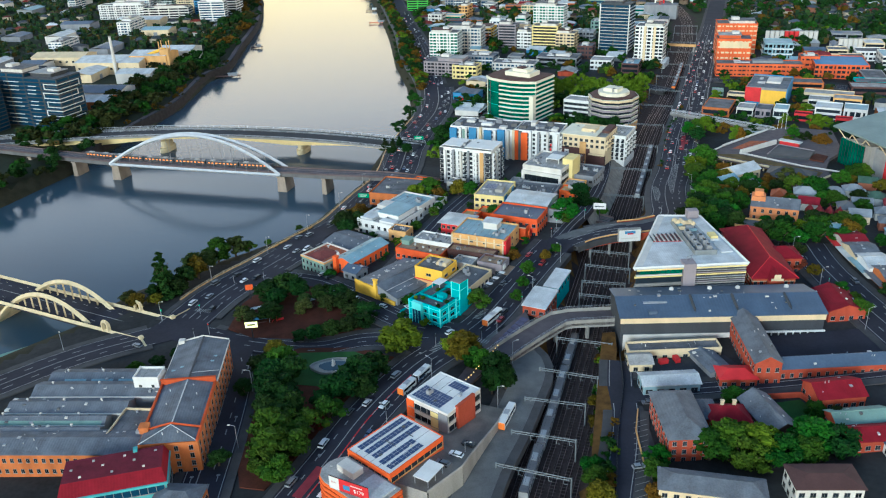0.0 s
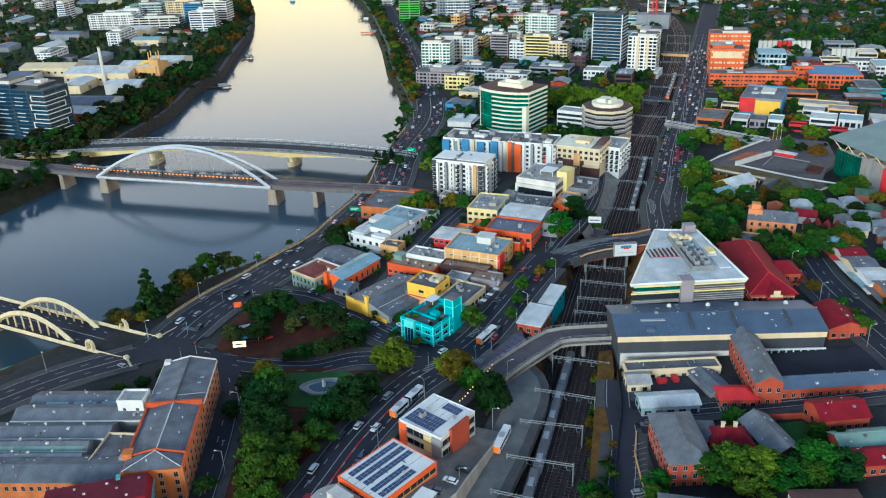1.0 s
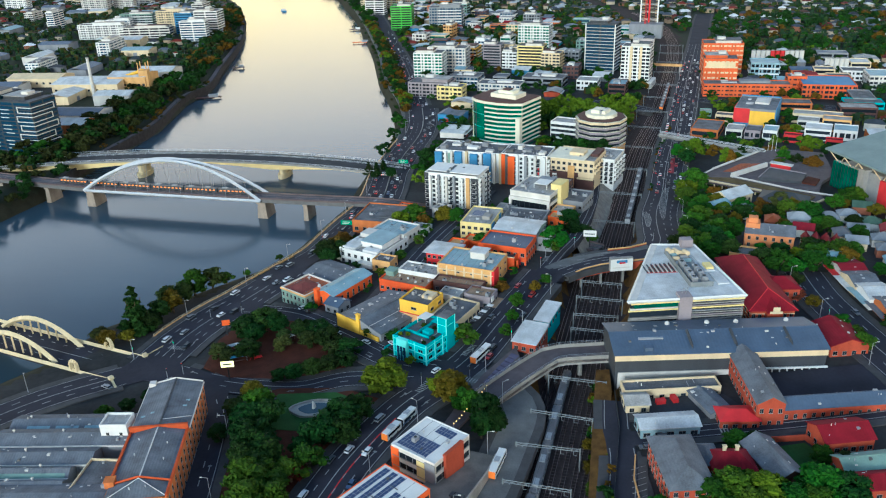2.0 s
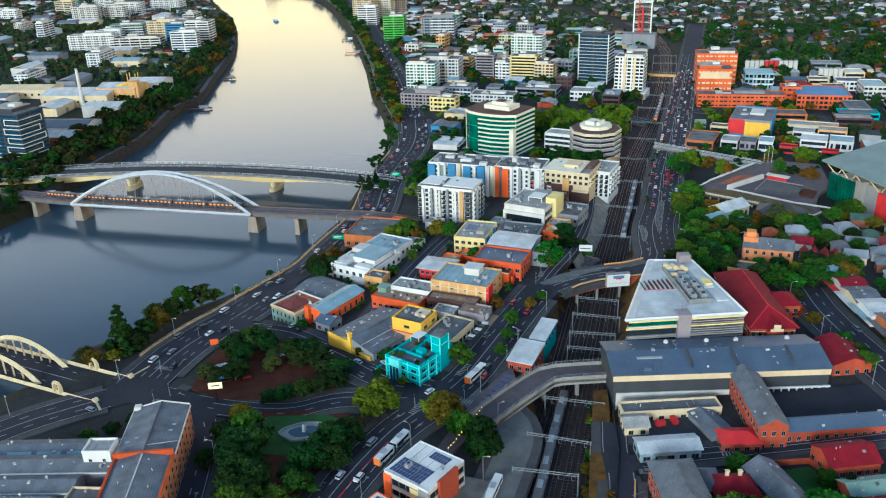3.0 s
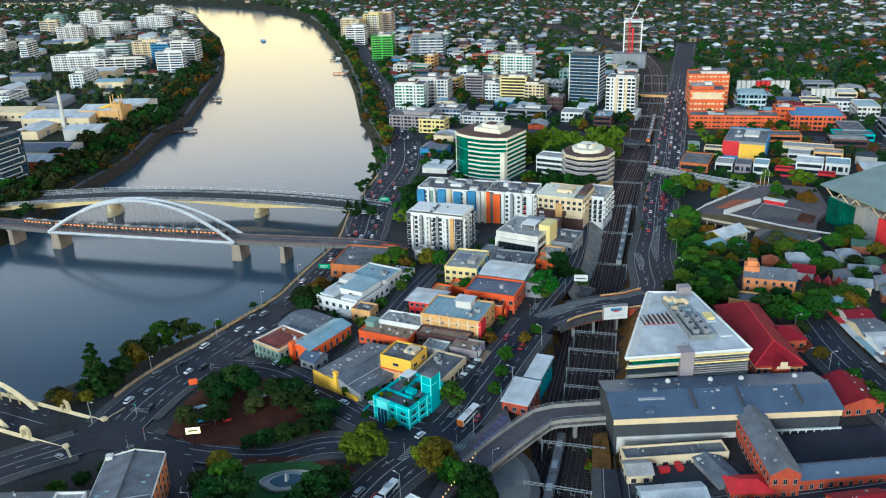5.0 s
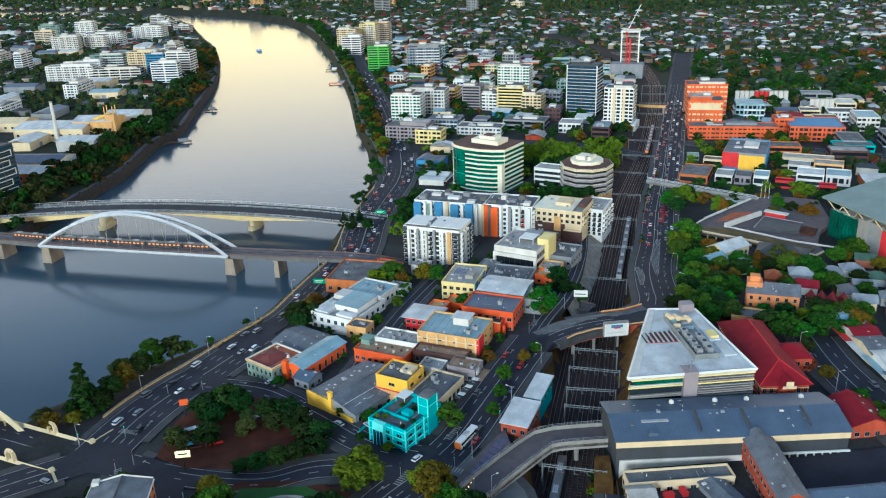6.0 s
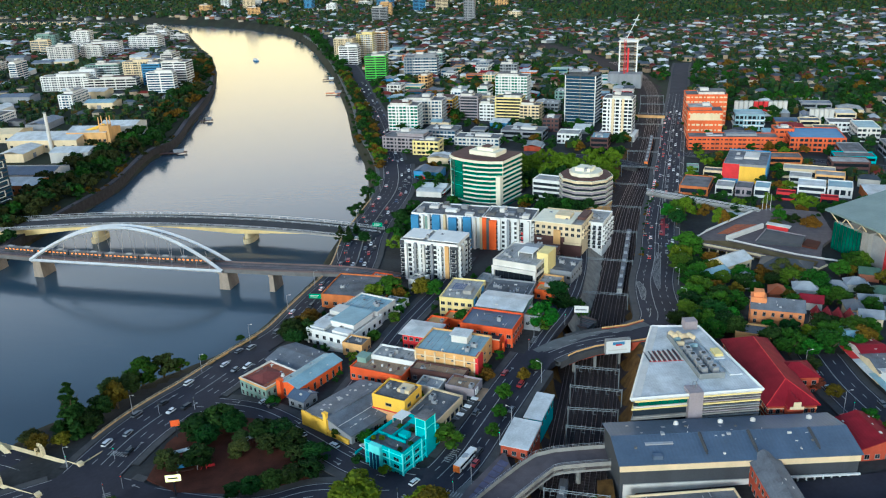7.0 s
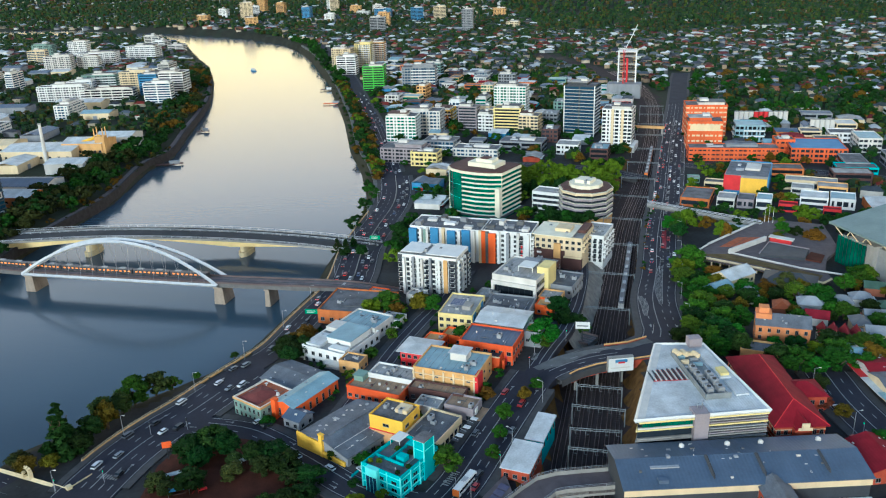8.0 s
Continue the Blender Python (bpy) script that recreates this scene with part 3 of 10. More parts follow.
STEEL_WHITE = mat("pale_bridge_steel", (0.5, 0.52, 0.55), 0.5, 0.0, var=0.2, scale=0.2)
BRIDGE_DARK = mat("sooty_concrete", (0.13, 0.1, 0.1), 0.85, var=0.35, scale=0.2)
rail_bridge = thing("railway_bridge", "pale steel tied arch railway bridge on concrete piers over the river", "bridge")
RB = [(-420, 612), (-330, 578), (-280, 558), (-231, 540), (-170, 522), (-109, 506), (-72, 497), (-35, 488), (-8, 474), (25, 452), (60, 425), (84, 405)]
dm = M()
rc, rs, rt = ribbon_beam(dm, RB, 5.2, [-9.2, -9.2], [-11.6, -11.6])
part("deck", dm, CONC_DARK, rail_bridge)
for off in (-5.1, 5.1):
    wm = M()
    p = rc + rs * off
    for i in range(len(p) - 1):
        wm.face([(*p[i], -9.3), (*p[i + 1], -9.3), (*p[i + 1], -8.2), (*p[i], -8.2)])
        q = p + rs * 0.3
        wm.face([(*q[i], -9.3), (*q[i], -8.2), (*q[i + 1], -8.2), (*q[i + 1], -9.3)])
        wm.face([(*p[i], -8.2), (*p[i + 1], -8.2), (*q[i + 1], -8.2), (*q[i], -8.2)])
    part("parapet", wm, BRIDGE_DARK, rail_bridge)
for off in (-2.7, -1.3, 1.3, 2.7):
    rm = M()
    p = rc + rs * off
    for i in range(len(p) - 1):
        rm.bar((*p[i], -9.05), (*p[i + 1], -9.05), 0.14)
    part("rail", rm, RAIL, rail_bridge)
A0, A1 = np.array([-231.5, 540.0]), np.array([-108.5, 506.0])
au = (A1 - A0) / np.linalg.norm(A1 - A0)
an = np.array([au[1], -au[0]])
for side in (-1, 1):
    am, hm, tm = M(), M(), M()
    ring = []
    for i in range(33):
        t = i / 32
        o = side * (6.6 - 4.4 * math.sin(math.pi * t))
        x, y = A0 + (A1 - A0) * t + an * o
        ring.append((x, y, -10.2 + 22.0 * (1 - (2 * t - 1) ** 2)))
    for i in range(32):
        am.bar(ring[i], ring[i + 1], 1.15, 4)
    tm.bar((*(A0 + an * side * 6.6), -10.2), (*(A1 + an * side * 6.6), -10.2), 1.0, 4)
    for i in range(2, 31, 2):
        t = i / 32
        b = A0 + (A1 - A0) * t + an * side * 6.5
        hm.bar(ring[i], (*b, -10.2), 0.09)
    part("arch_rib", am, STEEL_WHITE, rail_bridge)
    part("tie_beam", tm, STEEL_WHITE, rail_bridge)
    tagged(part("hanger_cable", hm, GALV, rail_bridge), kind="stuff")
bm_ = M()
for i in (10, 13, 16, 19, 22):
    t = i / 32
    o = 6.6 - 4.4 * math.sin(math.pi * t)
    x, y = A0 + (A1 - A0) * t
    z = -10.2 + 22.0 * (1 - (2 * t - 1) ** 2)
    bm_.bar((x - an[0] * o, y - an[1] * o, z), (x + an[0] * o, y + an[1] * o, z), 0.45)
tagged(part("cross_brace", bm_, STEEL_WHITE, rail_bridge), kind="stuff")
PIERMAT = mat("weathered_pier", (0.3, 0.25, 0.2), 0.9, var=0.45, scale=0.2, streak=0.4)
for x, y, w in ((-229, 540, 6), (-108.5, 506, 6), (-80, 499, 3), (-262, 551, 3.4), (-51, 492, 3), (-300, 566, 3)):
    pier(rail_bridge, x, y, WATER_Z - 5, -11.4, w, 11, -16, PIERMAT)

road_bridge = thing("road_bridge", "long low concrete road bridge with a haunched girder", "bridge")
GB = [(-470, 575), (-400, 590), (-340, 598), (-277, 602), (-215, 602), (-169, 597), (-122, 588), (-81, 578), (-45, 566), (-22, 556)]
GBZ = [-13, -12.5, -11.5, -10, -8.8, -8.4, -8.6, -9.4, -10.8, -12.5]
gm = M()
gc, gs_, gt = ribbon_beam(gm, GB, 10.5, GBZ, [z - 1.0 for z in GBZ])
part("deck", gm, ASPHALT_OLD, road_bridge)
# the yellow light on the girder is put into this bright concrete colour
SOFFIT = mat("girder_light_in_colour", (0.75, 0.6, 0.28), 0.7, var=0.2, scale=0.1)
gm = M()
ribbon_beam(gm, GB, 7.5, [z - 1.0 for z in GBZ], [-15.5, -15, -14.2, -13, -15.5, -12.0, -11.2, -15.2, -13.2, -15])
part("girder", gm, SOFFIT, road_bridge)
for off in (-10.3, 10.3, -4.0):
    gm = M()
    railing(gm, gc, gs_, off, gt, 2.0 if off == -10.3 else 1.3, 0.14)
    tagged(part("railing", gm, STEEL_WHITE, road_bridge), kind="stuff")
for off in (-10.6, 10.6):
    gm = M()
    p = gc + gs_ * off
    q = gc + gs_ * (off + (0.7 if off > 0 else -0.7))
    for i in range(len(p) - 1):
        a, b = (gt[i], gt[i + 1])
        gm.face([(*p[i], a + 0.3), (*p[i + 1], b + 0.3), (*q[i + 1], b + 0.3), (*q[i], a + 0.3)])
        gm.face([(*q[i], a + 0.3), (*q[i + 1], b + 0.3), (*q[i + 1], b - 0.9), (*q[i], a - 0.9)])
        gm.face([(*q[i], a - 0.9), (*q[i + 1], b - 0.9), (*p[i + 1], b - 0.9), (*p[i], a - 0.9)])
        gm.face([(*p[i], a + 0.3), (*p[i], a - 0.9), (*p[i + 1], b - 0.9), (*p[i + 1], b + 0.3)])
    part("kerb_beam", gm, CONC, road_bridge)
for x, y in ((-215, 600), (-109, 585)):
    m = M()
    m.prism([(9 * math.cos(a / 16 * 6.2832), 4.0 * math.sin(a / 16 * 6.2832)) for a in range(16)], WATER_Z - 4, WATER_Z + 3.2)
    m.prism([(7 * math.cos(a / 16 * 6.2832), 3.0 * math.sin(a / 16 * 6.2832)) for a in range(16)], WATER_Z + 3.2, -13.5)
    ob = part("pier", m, CREAM_STONE, road_bridge)
    ob.matrix_basis = pose(x, y, 0, 0, 0, 75)

arch_bridge = thing("arch_bridge", "cream concrete arch road bridge with open spandrels and end towers", "bridge")
ju = np.array([-0.899, 0.438])
jn = np.array([0.438, 0.899])
J0 = np.array([-140.3, 310.4])          # middle of the deck at the land end
DECK_Z = -10.0
jm = M()
jc, js, jt = ribbon_beam(jm, [tuple(J0 + ju * k) for k in (-22, 0, 60, 130, 200, 310)], 9.2, [DECK_Z] * 6, [DECK_Z - 1.5] * 6)
part("deck", jm, ASPHALT, arch_bridge)
jm = M()
for off in (-4.6, 0.0, 4.6):
    for k in range(0, 100, 3 if off else 1):
        q = J0 + jn * off + ju * (4 + k * 2.4)
        jm.bar((*q, DECK_Z + 0.03), (*(q + ju * 2.2), DECK_Z + 0.03), 0.12)
tagged(part("lane_marking", jm, LINE, arch_bridge), kind="stuff")
for side in (-1, 1):
    pm = M()
    base = J0 + jn * side * 9.4
    pm.bar((*(base - ju * 14), DECK_Z + 0.3), (*(base + ju * 310), DECK_Z + 0.3), 0.95)
    part("parapet", pm, CREAM_STONE, arch_bridge)
    # end tower with a round-headed opening, on a tapering pier
    q = base + ju * 6
    wall_a, wall_b = base - ju * 14, base - ju * 14 + np.array([5.0, 7.5 if side > 0 else -8.0])
    wm_ = M().bar((*wall_a, DECK_Z - 6), (*wall_a, DECK_Z + 2.3), 1.3)
    part("end_pillar", wm_, CREAM_STONE, arch_bridge)
    wn_ = jn * 0.55
    part("return_wall", M().prism([tuple(wall_a + wn_), tuple(wall_b + wn_), tuple(wall_b - wn_), tuple(wall_a - wn_)][::-1], DECK_Z - 6, DECK_Z + 1.5), CREAM_STONE, arch_bridge)
    part("abutment_wall", M().prism([tuple(base - ju * 14 + wn_ * 1.3), tuple(base + ju * 8 + wn_ * 1.3), tuple(base + ju * 8 - wn_ * 1.3), tuple(base - ju * 14 - wn_ * 1.3)], WATER_Z - 3, DECK_Z - 0.4), CREAM_STONE, arch_bridge)
    tm = M()
    for o in (-1.6, 1.6):
        w = q + ju * o
        tm.bar((*w, DECK_Z), (*w, -6.6), 0.95)
    for i in range(6):
        a0, a1 = math.pi * i / 6, math.pi * (i + 1) / 6
        tm.bar((*(q + ju * 1.6 * math.cos(a0)), -6.6 + 1.5 * math.sin(a0)), (*(q + ju * 1.6 * math.cos(a1)), -6.6 + 1.5 * math.sin(a1)), 0.9)
    part("end_tower", tm, CREAM_STONE, arch_bridge)
    part("tower_pier", M().bar((*q, WATER_Z - 4), (*q, DECK_Z), 4.2, 4, 0, 2.6), CREAM_STONE, arch_bridge)
    for span in range(3):
        am, sm = M(), M()
        s0 = 8 + span * 76
        line_ = J0 + jn * side * 6.8
        ring = [(*(line_ + ju * (s0 + 72 * i / 28)), -21.0 + 19.2 * (1 - (2 * i / 28 - 1) ** 2)) for i in range(29)]
        for i in range(28):
            am.bar(ring[i], ring[i + 1], 1.25)
        for i in range(1, 28):
            if i % 2 == 0:
                x, y, z = ring[i]
                sm.bar((x, y, z), (x, y, DECK_Z), 0.4)
        part("arch_rib", am, CREAM_STONE, arch_bridge)
        tagged(part("spandrel_column", sm, CREAM_STONE, arch_bridge), kind="stuff")
        outer = J0 + jn * side * 9.0
        for s1, s2 in ((s0, 72), (s0 + 72, -72)):
            om = M()
            for i in range(0, 6):
                om.bar((*(outer + ju * (s1 + s2 * i / 28)), ring[i][2]), (*(outer + ju * (s1 + s2 * (i + 1) / 28)), min(ring[i + 1][2], DECK_Z)), 0.9)
            part("outer_strut", om, CREAM_STONE, arch_bridge)
for span in range(4):
    x, y = J0 + ju * (6 + span * 76)
    pier(arch_bridge, x, y, WATER_Z - 5, DECK_Z - 1.4, 5, 19, math.degrees(math.atan2(ju[1], ju[0])), CREAM_STONE)


# ---- buildings ----
TAKEN = []        # footprints: x, y, radius


def window_mesh(name, ww, wh, frame_mat, glass, bars=1):
    m = M()
    m.box(-ww / 2 - 0.07, -0.1, -wh / 2 - 0.07, ww / 2 + 0.07, 0.05, wh / 2 + 0.07, 0)
    n = bars + 1
    g = (ww - 0.07 * bars) / n
    for i in range(n):
        x = -ww / 2 + i * (g + 0.07)
        m.face([(x, -0.105, -wh / 2), (x + g, -0.105, -wh / 2), (x + g, -0.105, wh / 2), (x, -0.105, wh / 2)], 1)
    m.box(-ww / 2 - 0.15, -0.2, -wh / 2 - 0.2, ww / 2 + 0.15, 0.02, -wh / 2 - 0.07, 0)
    return m.mesh(name, [frame_mat, glass])


def flat_roof(m_par, m_roof, w, d, h, par=0.9, t=0.3):
    m_par.box(-w / 2 - 0.05, -d / 2 - 0.05, h, w / 2 + 0.05, -d / 2 + t, h + par)
    m_par.box(-w / 2 - 0.05, d / 2 - t, h, w / 2 + 0.05, d / 2 + 0.05, h + par)
    m_par.box(-w / 2 - 0.05, -d / 2 + t, h, -w / 2 + t, d / 2 - t, h + par)
    m_par.box(w / 2 - t, -d / 2 + t, h, w / 2 + 0.05, d / 2 - t, h + par)
    m_roof.box(-w / 2 + t, -d / 2 + t, h - 0.2, w / 2 - t, d / 2 - t, h + 0.12)


AC = {}


def air_con(x, y, z, rz=0, s=1.0):
    """A roof-top cooling unit: casing, legs and fan."""
    if "a" not in AC:
        AC["a"] = M().cbox(0, 0, 0.25, 2.4, 1.6, 1.5).cbox(-0.9, 0, 0, 0.2, 1.4, 0.25).cbox(0.9, 0, 0, 0.2, 1.4, 0.25).mesh("casing", GALV)
        AC["f"] = M().cyl(0, 0, 0, 0.18, 0.55, 0.55, 12).cyl(0, 0, 0.18, 0.24, 0.2, 0.2, 8).mesh("fan", DARK_STEEL)
    e = thing("air_conditioner", "grey roof-top air conditioning unit with round fans", "air conditioner", x, y, z, rz, "roof plant")
    e.scale = (s, s, s)
    put("casing", AC["a"], e)
    put("fan", AC["f"], e, 0, 0, 1.76)


def roof_clutter(e, w, d, z, seed, rise=0.0, axis="x"):
    """Small hatches, pipes, vents and seams, too small to pick apart."""
    rr = random.Random(seed)
    m = M()
    half = (d if axis == "x" else w) / 2
    up = lambda x, y: z + (rise * (1 - abs(y if axis == "x" else x) / half) if rise else 0.12)
    for _ in range(int(3 + w * d / 60)):
        x, y = rr.uniform(-0.42, 0.42) * w, rr.uniform(-0.42, 0.42) * d
        k, b = rr.random(), up(x, y)
        if k < 0.3:
            m.cyl(x, y, b - 0.1, b + rr.uniform(0.4, 1.0), 0.18, 0.14, 6, rr.randrange(2))
        elif k < 0.6:
            m.cbox(x, y, b - 0.1, rr.uniform(0.5, 1.4), rr.uniform(0.5, 1.2), rr.uniform(0.3, 0.8), rr.randrange(3))
        elif not rise:
            l = rr.uniform(2, 5)
            (m.cbox(x * 0.6, y, b, l, 0.16, 0.25, 2) if k < 0.8 else m.cbox(x, y * 0.6, b, 0.16, l, 0.25, 0))
        else:
            m.cbox(x, y, b - 0.25, 0.9, 0.9, 0.4, 1)
    if not rise:
        for i in range(1, int(w / 3.2)):
            m.cbox(-w / 2 + i * 3.2, 0, b * 0 + z + 0.12, 0.09, d - 1.0, 0.05, 2)
    tagged(part("roof_fittings", m, [GALV, OFFWHITE, CONC_DARK], e), kind="stuff")


def building(label, x, y, w, d, rz, zr, h, wall, roof_mat, roof="flat", storeys=2, bays=(6, 4), win=(1.5, 1.5), frame_mat=None, glass=None, style="punched",
             rise=2.5, over=0.5, plant=0, category="building", name="building", trim=None, sides="flr", top_gap=0.6, group="", balcony=None, axis=None, first=0, par=0.9):
    """A building of walls, roof, parapet, windows and balconies; zr is the height of its eaves."""
    frame_mat, glass, trim = frame_mat or CONC, glass or GLASS, trim or wall
    z0 = zr - h
    e = thing(name, label, category, x, y, z0, rz, group)
    TAKEN.append((x, y, math.hypot(w, d) / 2, w, d, rz))
    wm = M().box(-w / 2, -d / 2, -5, w / 2, d / 2, h)
    axis = axis or ("x" if w >= d else "y")
    if roof == "gable":
        n = len(wm.v)
        if axis == "y":
            for yy in (-d / 2, d / 2 - 0.3):
                wm.v += [(-w / 2, yy, h), (w / 2, yy, h), (0, yy, h + rise), (-w / 2, yy + 0.3, h), (w / 2, yy + 0.3, h), (0, yy + 0.3, h + rise)]
        else:
            for xx in (-w / 2, w / 2 - 0.3):
                wm.v += [(xx, -d / 2, h), (xx, d / 2, h), (xx, 0, h + rise), (xx + 0.3, -d / 2, h), (xx + 0.3, d / 2, h), (xx + 0.3, 0, h + rise)]
        for o in (n, n + 6):
            wm.f += [(o, o + 1, o + 2), (o + 3, o + 5, o + 4), (o, o + 2, o + 5, o + 3), (o + 1, o + 4, o + 5, o + 2)]
            wm.m += [0] * 4
    part("wall", wm, wall, e)
    if roof == "flat":
        pm, rm = M(), M()
        flat_roof(pm, rm, w, d, h, par)
        part("parapet", pm, trim, e)
        part("roof", rm, roof_mat, e)
    elif roof == "gable":
        part("roof", M().gable(-w / 2 - over, -d / 2 - over, w / 2 + over, d / 2 + over, h + 0.1 - rise * over / (min(w, d) / 2) * 0.3, rise + 0.25, axis), roof_mat, e)
        gm = M()
        if axis == "y":
            gm.cbox(0, 0, h + rise + 0.12, 0.5, d + over * 2, 0.18)
        else:
            gm.cbox(0, 0, h + rise + 0.12, w + over * 2, 0.5, 0.18)
        part("ridge_cap", gm, roof_mat, e)
    elif roof == "hip":
        part("roof", M().hip(-w / 2 - over, -d / 2 - over, w / 2 + over, d / 2 + over, h + 0.1, rise), roof_mat, e)
    elif roof == "skillion":
        m = M()
        m.face([(-w / 2 - over, -d / 2 - over, h + 0.1), (w / 2 + over, -d / 2 - over, h + 0.1), (w / 2 + over, d / 2 + over, h + rise), (-w / 2 - over, d / 2 + over, h + rise)])
        m.face([(-w / 2 - over, -d / 2 - over, h - 0.2), (-w / 2 - over, d / 2 + over, h - 0.2), (w / 2 + over, d / 2 + over, h - 0.2), (w / 2 + over, -d / 2 - over, h - 0.2)])
        for a, b in (((-w / 2 - over, -d / 2 - over), (w / 2 + over, -d / 2 - over)), ((w / 2 + over, -d / 2 - over), (w / 2 + over, d / 2 + over)), ((w / 2 + over, d / 2 + over), (-w / 2 - over, d / 2 + over)), ((-w / 2 - over, d / 2 + over), (-w / 2 - over, -d / 2 - over))):
            t0, t1 = (h + 0.1 if a[1] < 0 else h + rise), (h + 0.1 if b[1] < 0 else h + rise)
            m.face([(*a, h - 0.2), (*b, h - 0.2), (*b, t1), (*a, t0)])
        part("roof", m, roof_mat, e)
    sh = (h - top_gap) / storeys
    FACES = {"f": (0, w, d / 2, bays[0]), "r": (90, d, w / 2, bays[1]), "b": (180, w, d / 2, bays[0]), "l": (270, d, w / 2, bays[1])}
    if style == "punched":
        wm_ = window_mesh("window", win[0], min(win[1], sh * 0.75), frame_mat, glass)
        for fk in sides:
            a, length, off, n = FACES[fk]
            if n == 0:
                continue
            R = Matrix.Rotation(radians(a), 4, 'Z')
            for s in range(first, storeys):
                for b in range(n):
                    p = R @ Vector((-length / 2 + length * (b + 0.5) / n, -off - 0.0, sh * (s + 0.52)))
                    put("window", wm_, e, p.x, p.y, p.z, a)
    elif style == "band":
        for key in ("fb", "lr"):
            a, length, off, n = FACES[key[0]]
            bh = min(win[1], sh * 0.7)
            m = M().box(-length / 2 + 0.5, -0.08, -bh / 2, length / 2 - 0.5, 0.04, bh / 2, 1)
            for i in range(n + 1):
                xx = -length / 2 + 0.5 + (length - 1.0) * i / n
                m.box(xx - 0.07, -0.16, -bh / 2, xx + 0.07, 0, bh / 2, 0)
            m.box(-length / 2 + 0.3, -0.3, -bh / 2 - 0.2, length / 2 - 0.3, 0.02, -bh / 2, 0)
            me = m.mesh("window_band", [frame_mat, glass])
            for fk in key:
                if fk not in sides:
                    continue
                a = FACES[fk][0]
                R = Matrix.Rotation(radians(a), 4, 'Z')
                for s in range(first, storeys):
                    p = R @ Vector((0, -FACES[fk][2], sh * (s + 0.55)))
                    put("window_band", me, e, p.x, p.y, p.z, a)
    if balcony:
        bw, depth, faces = balcony
        m = M().box(-bw / 2, -depth, -0.12, bw / 2, 0, 0.1, 0)
        m.box(-bw / 2, -depth, 0.1, bw / 2, -depth + 0.06, 1.1, 1)
        m.box(-bw / 2, -depth, 0.1, -bw / 2 + 0.12, 0, sh * 0.5, 0).box(bw / 2 - 0.12, -depth, 0.1, bw / 2, 0, sh * 0.5, 0)
        me = m.mesh("balcony", [trim, glass])
        for fk, pick in faces:
            a, length, off, n = FACES[fk]
            R = Matrix.Rotation(radians(a), 4, 'Z')
            for s in range(max(1, first), storeys):
                for b in range(n):
                    if b % pick == 0:
                        p = R @ Vector((-length / 2 + length * (b + 0.5) / n, -off, sh * s + 0.05))
                        put("balcony", me, e, p.x, p.y, p.z, a)
    if roof in ("flat", "gable") and w * d > 60 and y < 560:
        roof_clutter(e, w, d, h + (0.1 if roof == "gable" else 0), int(abs(x * 5 + y * 11)), rise if roof == "gable" else 0.0, axis)
    rr = random.Random(int(abs(x * 13 + y * 7)))
    Rm = Matrix.Rotation(radians(rz), 4, 'Z')
    for i in range(plant):
        p = Rm @ Vector((rr.uniform(-0.36, 0.36) * w, rr.uniform(-0.3, 0.3) * d, 0))
        air_con(x + p.x, y + p.y, zr + 0.12, rz + rr.choice((0, 90)), rr.uniform(0.7, 1.15))
    return e


def scaled(poly, k, dy=0.0):
    return [(x * k, y * k + dy) for x, y in poly]


def on(e, lx, ly, lz=0):
    """A place in a thing's own frame, in world metres."""
    p = e.matrix_basis @ Vector((lx, ly, lz))
    return p.x, p.y, p.z


def solar_array(e, lx, ly, z, nx_, ny_, rz, pw=1.05, ph=1.75):
    """Rows of solar panels with pale frames."""
    m = M().box(-pw / 2, -ph / 2, 0, pw / 2, ph / 2, 0.07, 0).box(-pw / 2 + 0.05, -ph / 2 + 0.05, 0.05, pw / 2 - 0.05, ph / 2 - 0.05, 0.085, 1)
    me = m.mesh("solar_panel", [GALV, SOLAR])
    x, y, _ = on(e, lx, ly)
    a = thing("solar_array", "dark blue solar panels laid in rows on the roof", "solar panel", x, y, z, rz, "roof solar panels")
    for i in range(nx_):
        for j in range(ny_):
            put("panel", me, a, (i - (nx_ - 1) / 2) * (pw + 0.04), (j - (ny_ - 1) / 2) * (ph + 0.04), 0.05)


# south-west block: brick factory and its long gabled wing
wing = building("four-storey orange brick wing with a grey gabled roof", -93.3, 237, 18.5, 61, 4.3, 5.5, 12.5, BRICK, GREY_ROOF, "none", 4, (4, 14), (1.2, 1.7), name="factory_wing")
part("roof", M().gable(-9.4, 2.9, 9.4, 30.9, 12.7, 2.2, "y"), GREY_ROOF, wing)
part("roof", M().gable(-9.0, -23.5, 9.0, 2.1, 12.7, 2.0, "y"), GREY_ROOF, wing)
m = M()
m.face([(-9.0, -30.4, 12.75), (9.0, -30.4, 12.75), (0, -24.0, 15.0)]).face([(9.0, -30.4, 12.75), (9.0, -24.0, 12.75), (0, -24.0, 15.0)]).face([(-9.0, -24.0, 12.75), (-9.0, -30.4, 12.75), (0, -24.0, 15.0)])
part("hipped_end", m, GREY_ROOF, wing)
part("hip_flashing", M().bar((-9.0, -30.4, 12.85), (0, -24.1, 15.1), 0.16).bar((9.0, -30.4, 12.85), (0, -24.1, 15.1), 0.16), PALE_ROOF, wing, "pale hip flashings")
part("ridge_cap", M().cbox(0, -10.7, 14.65, 0.4, 25, 0.16), PALE_ROOF, wing)
part("ridge_cap", M().cbox(0.3, 17, 14.85, 0.5, 27.5, 0.3), DARK, wing)
part("roof_seam", M().bar((0.4, 6.0, 14.85), (9.2, 9.5, 12.95), 0.14), PALE_ROOF, wing)
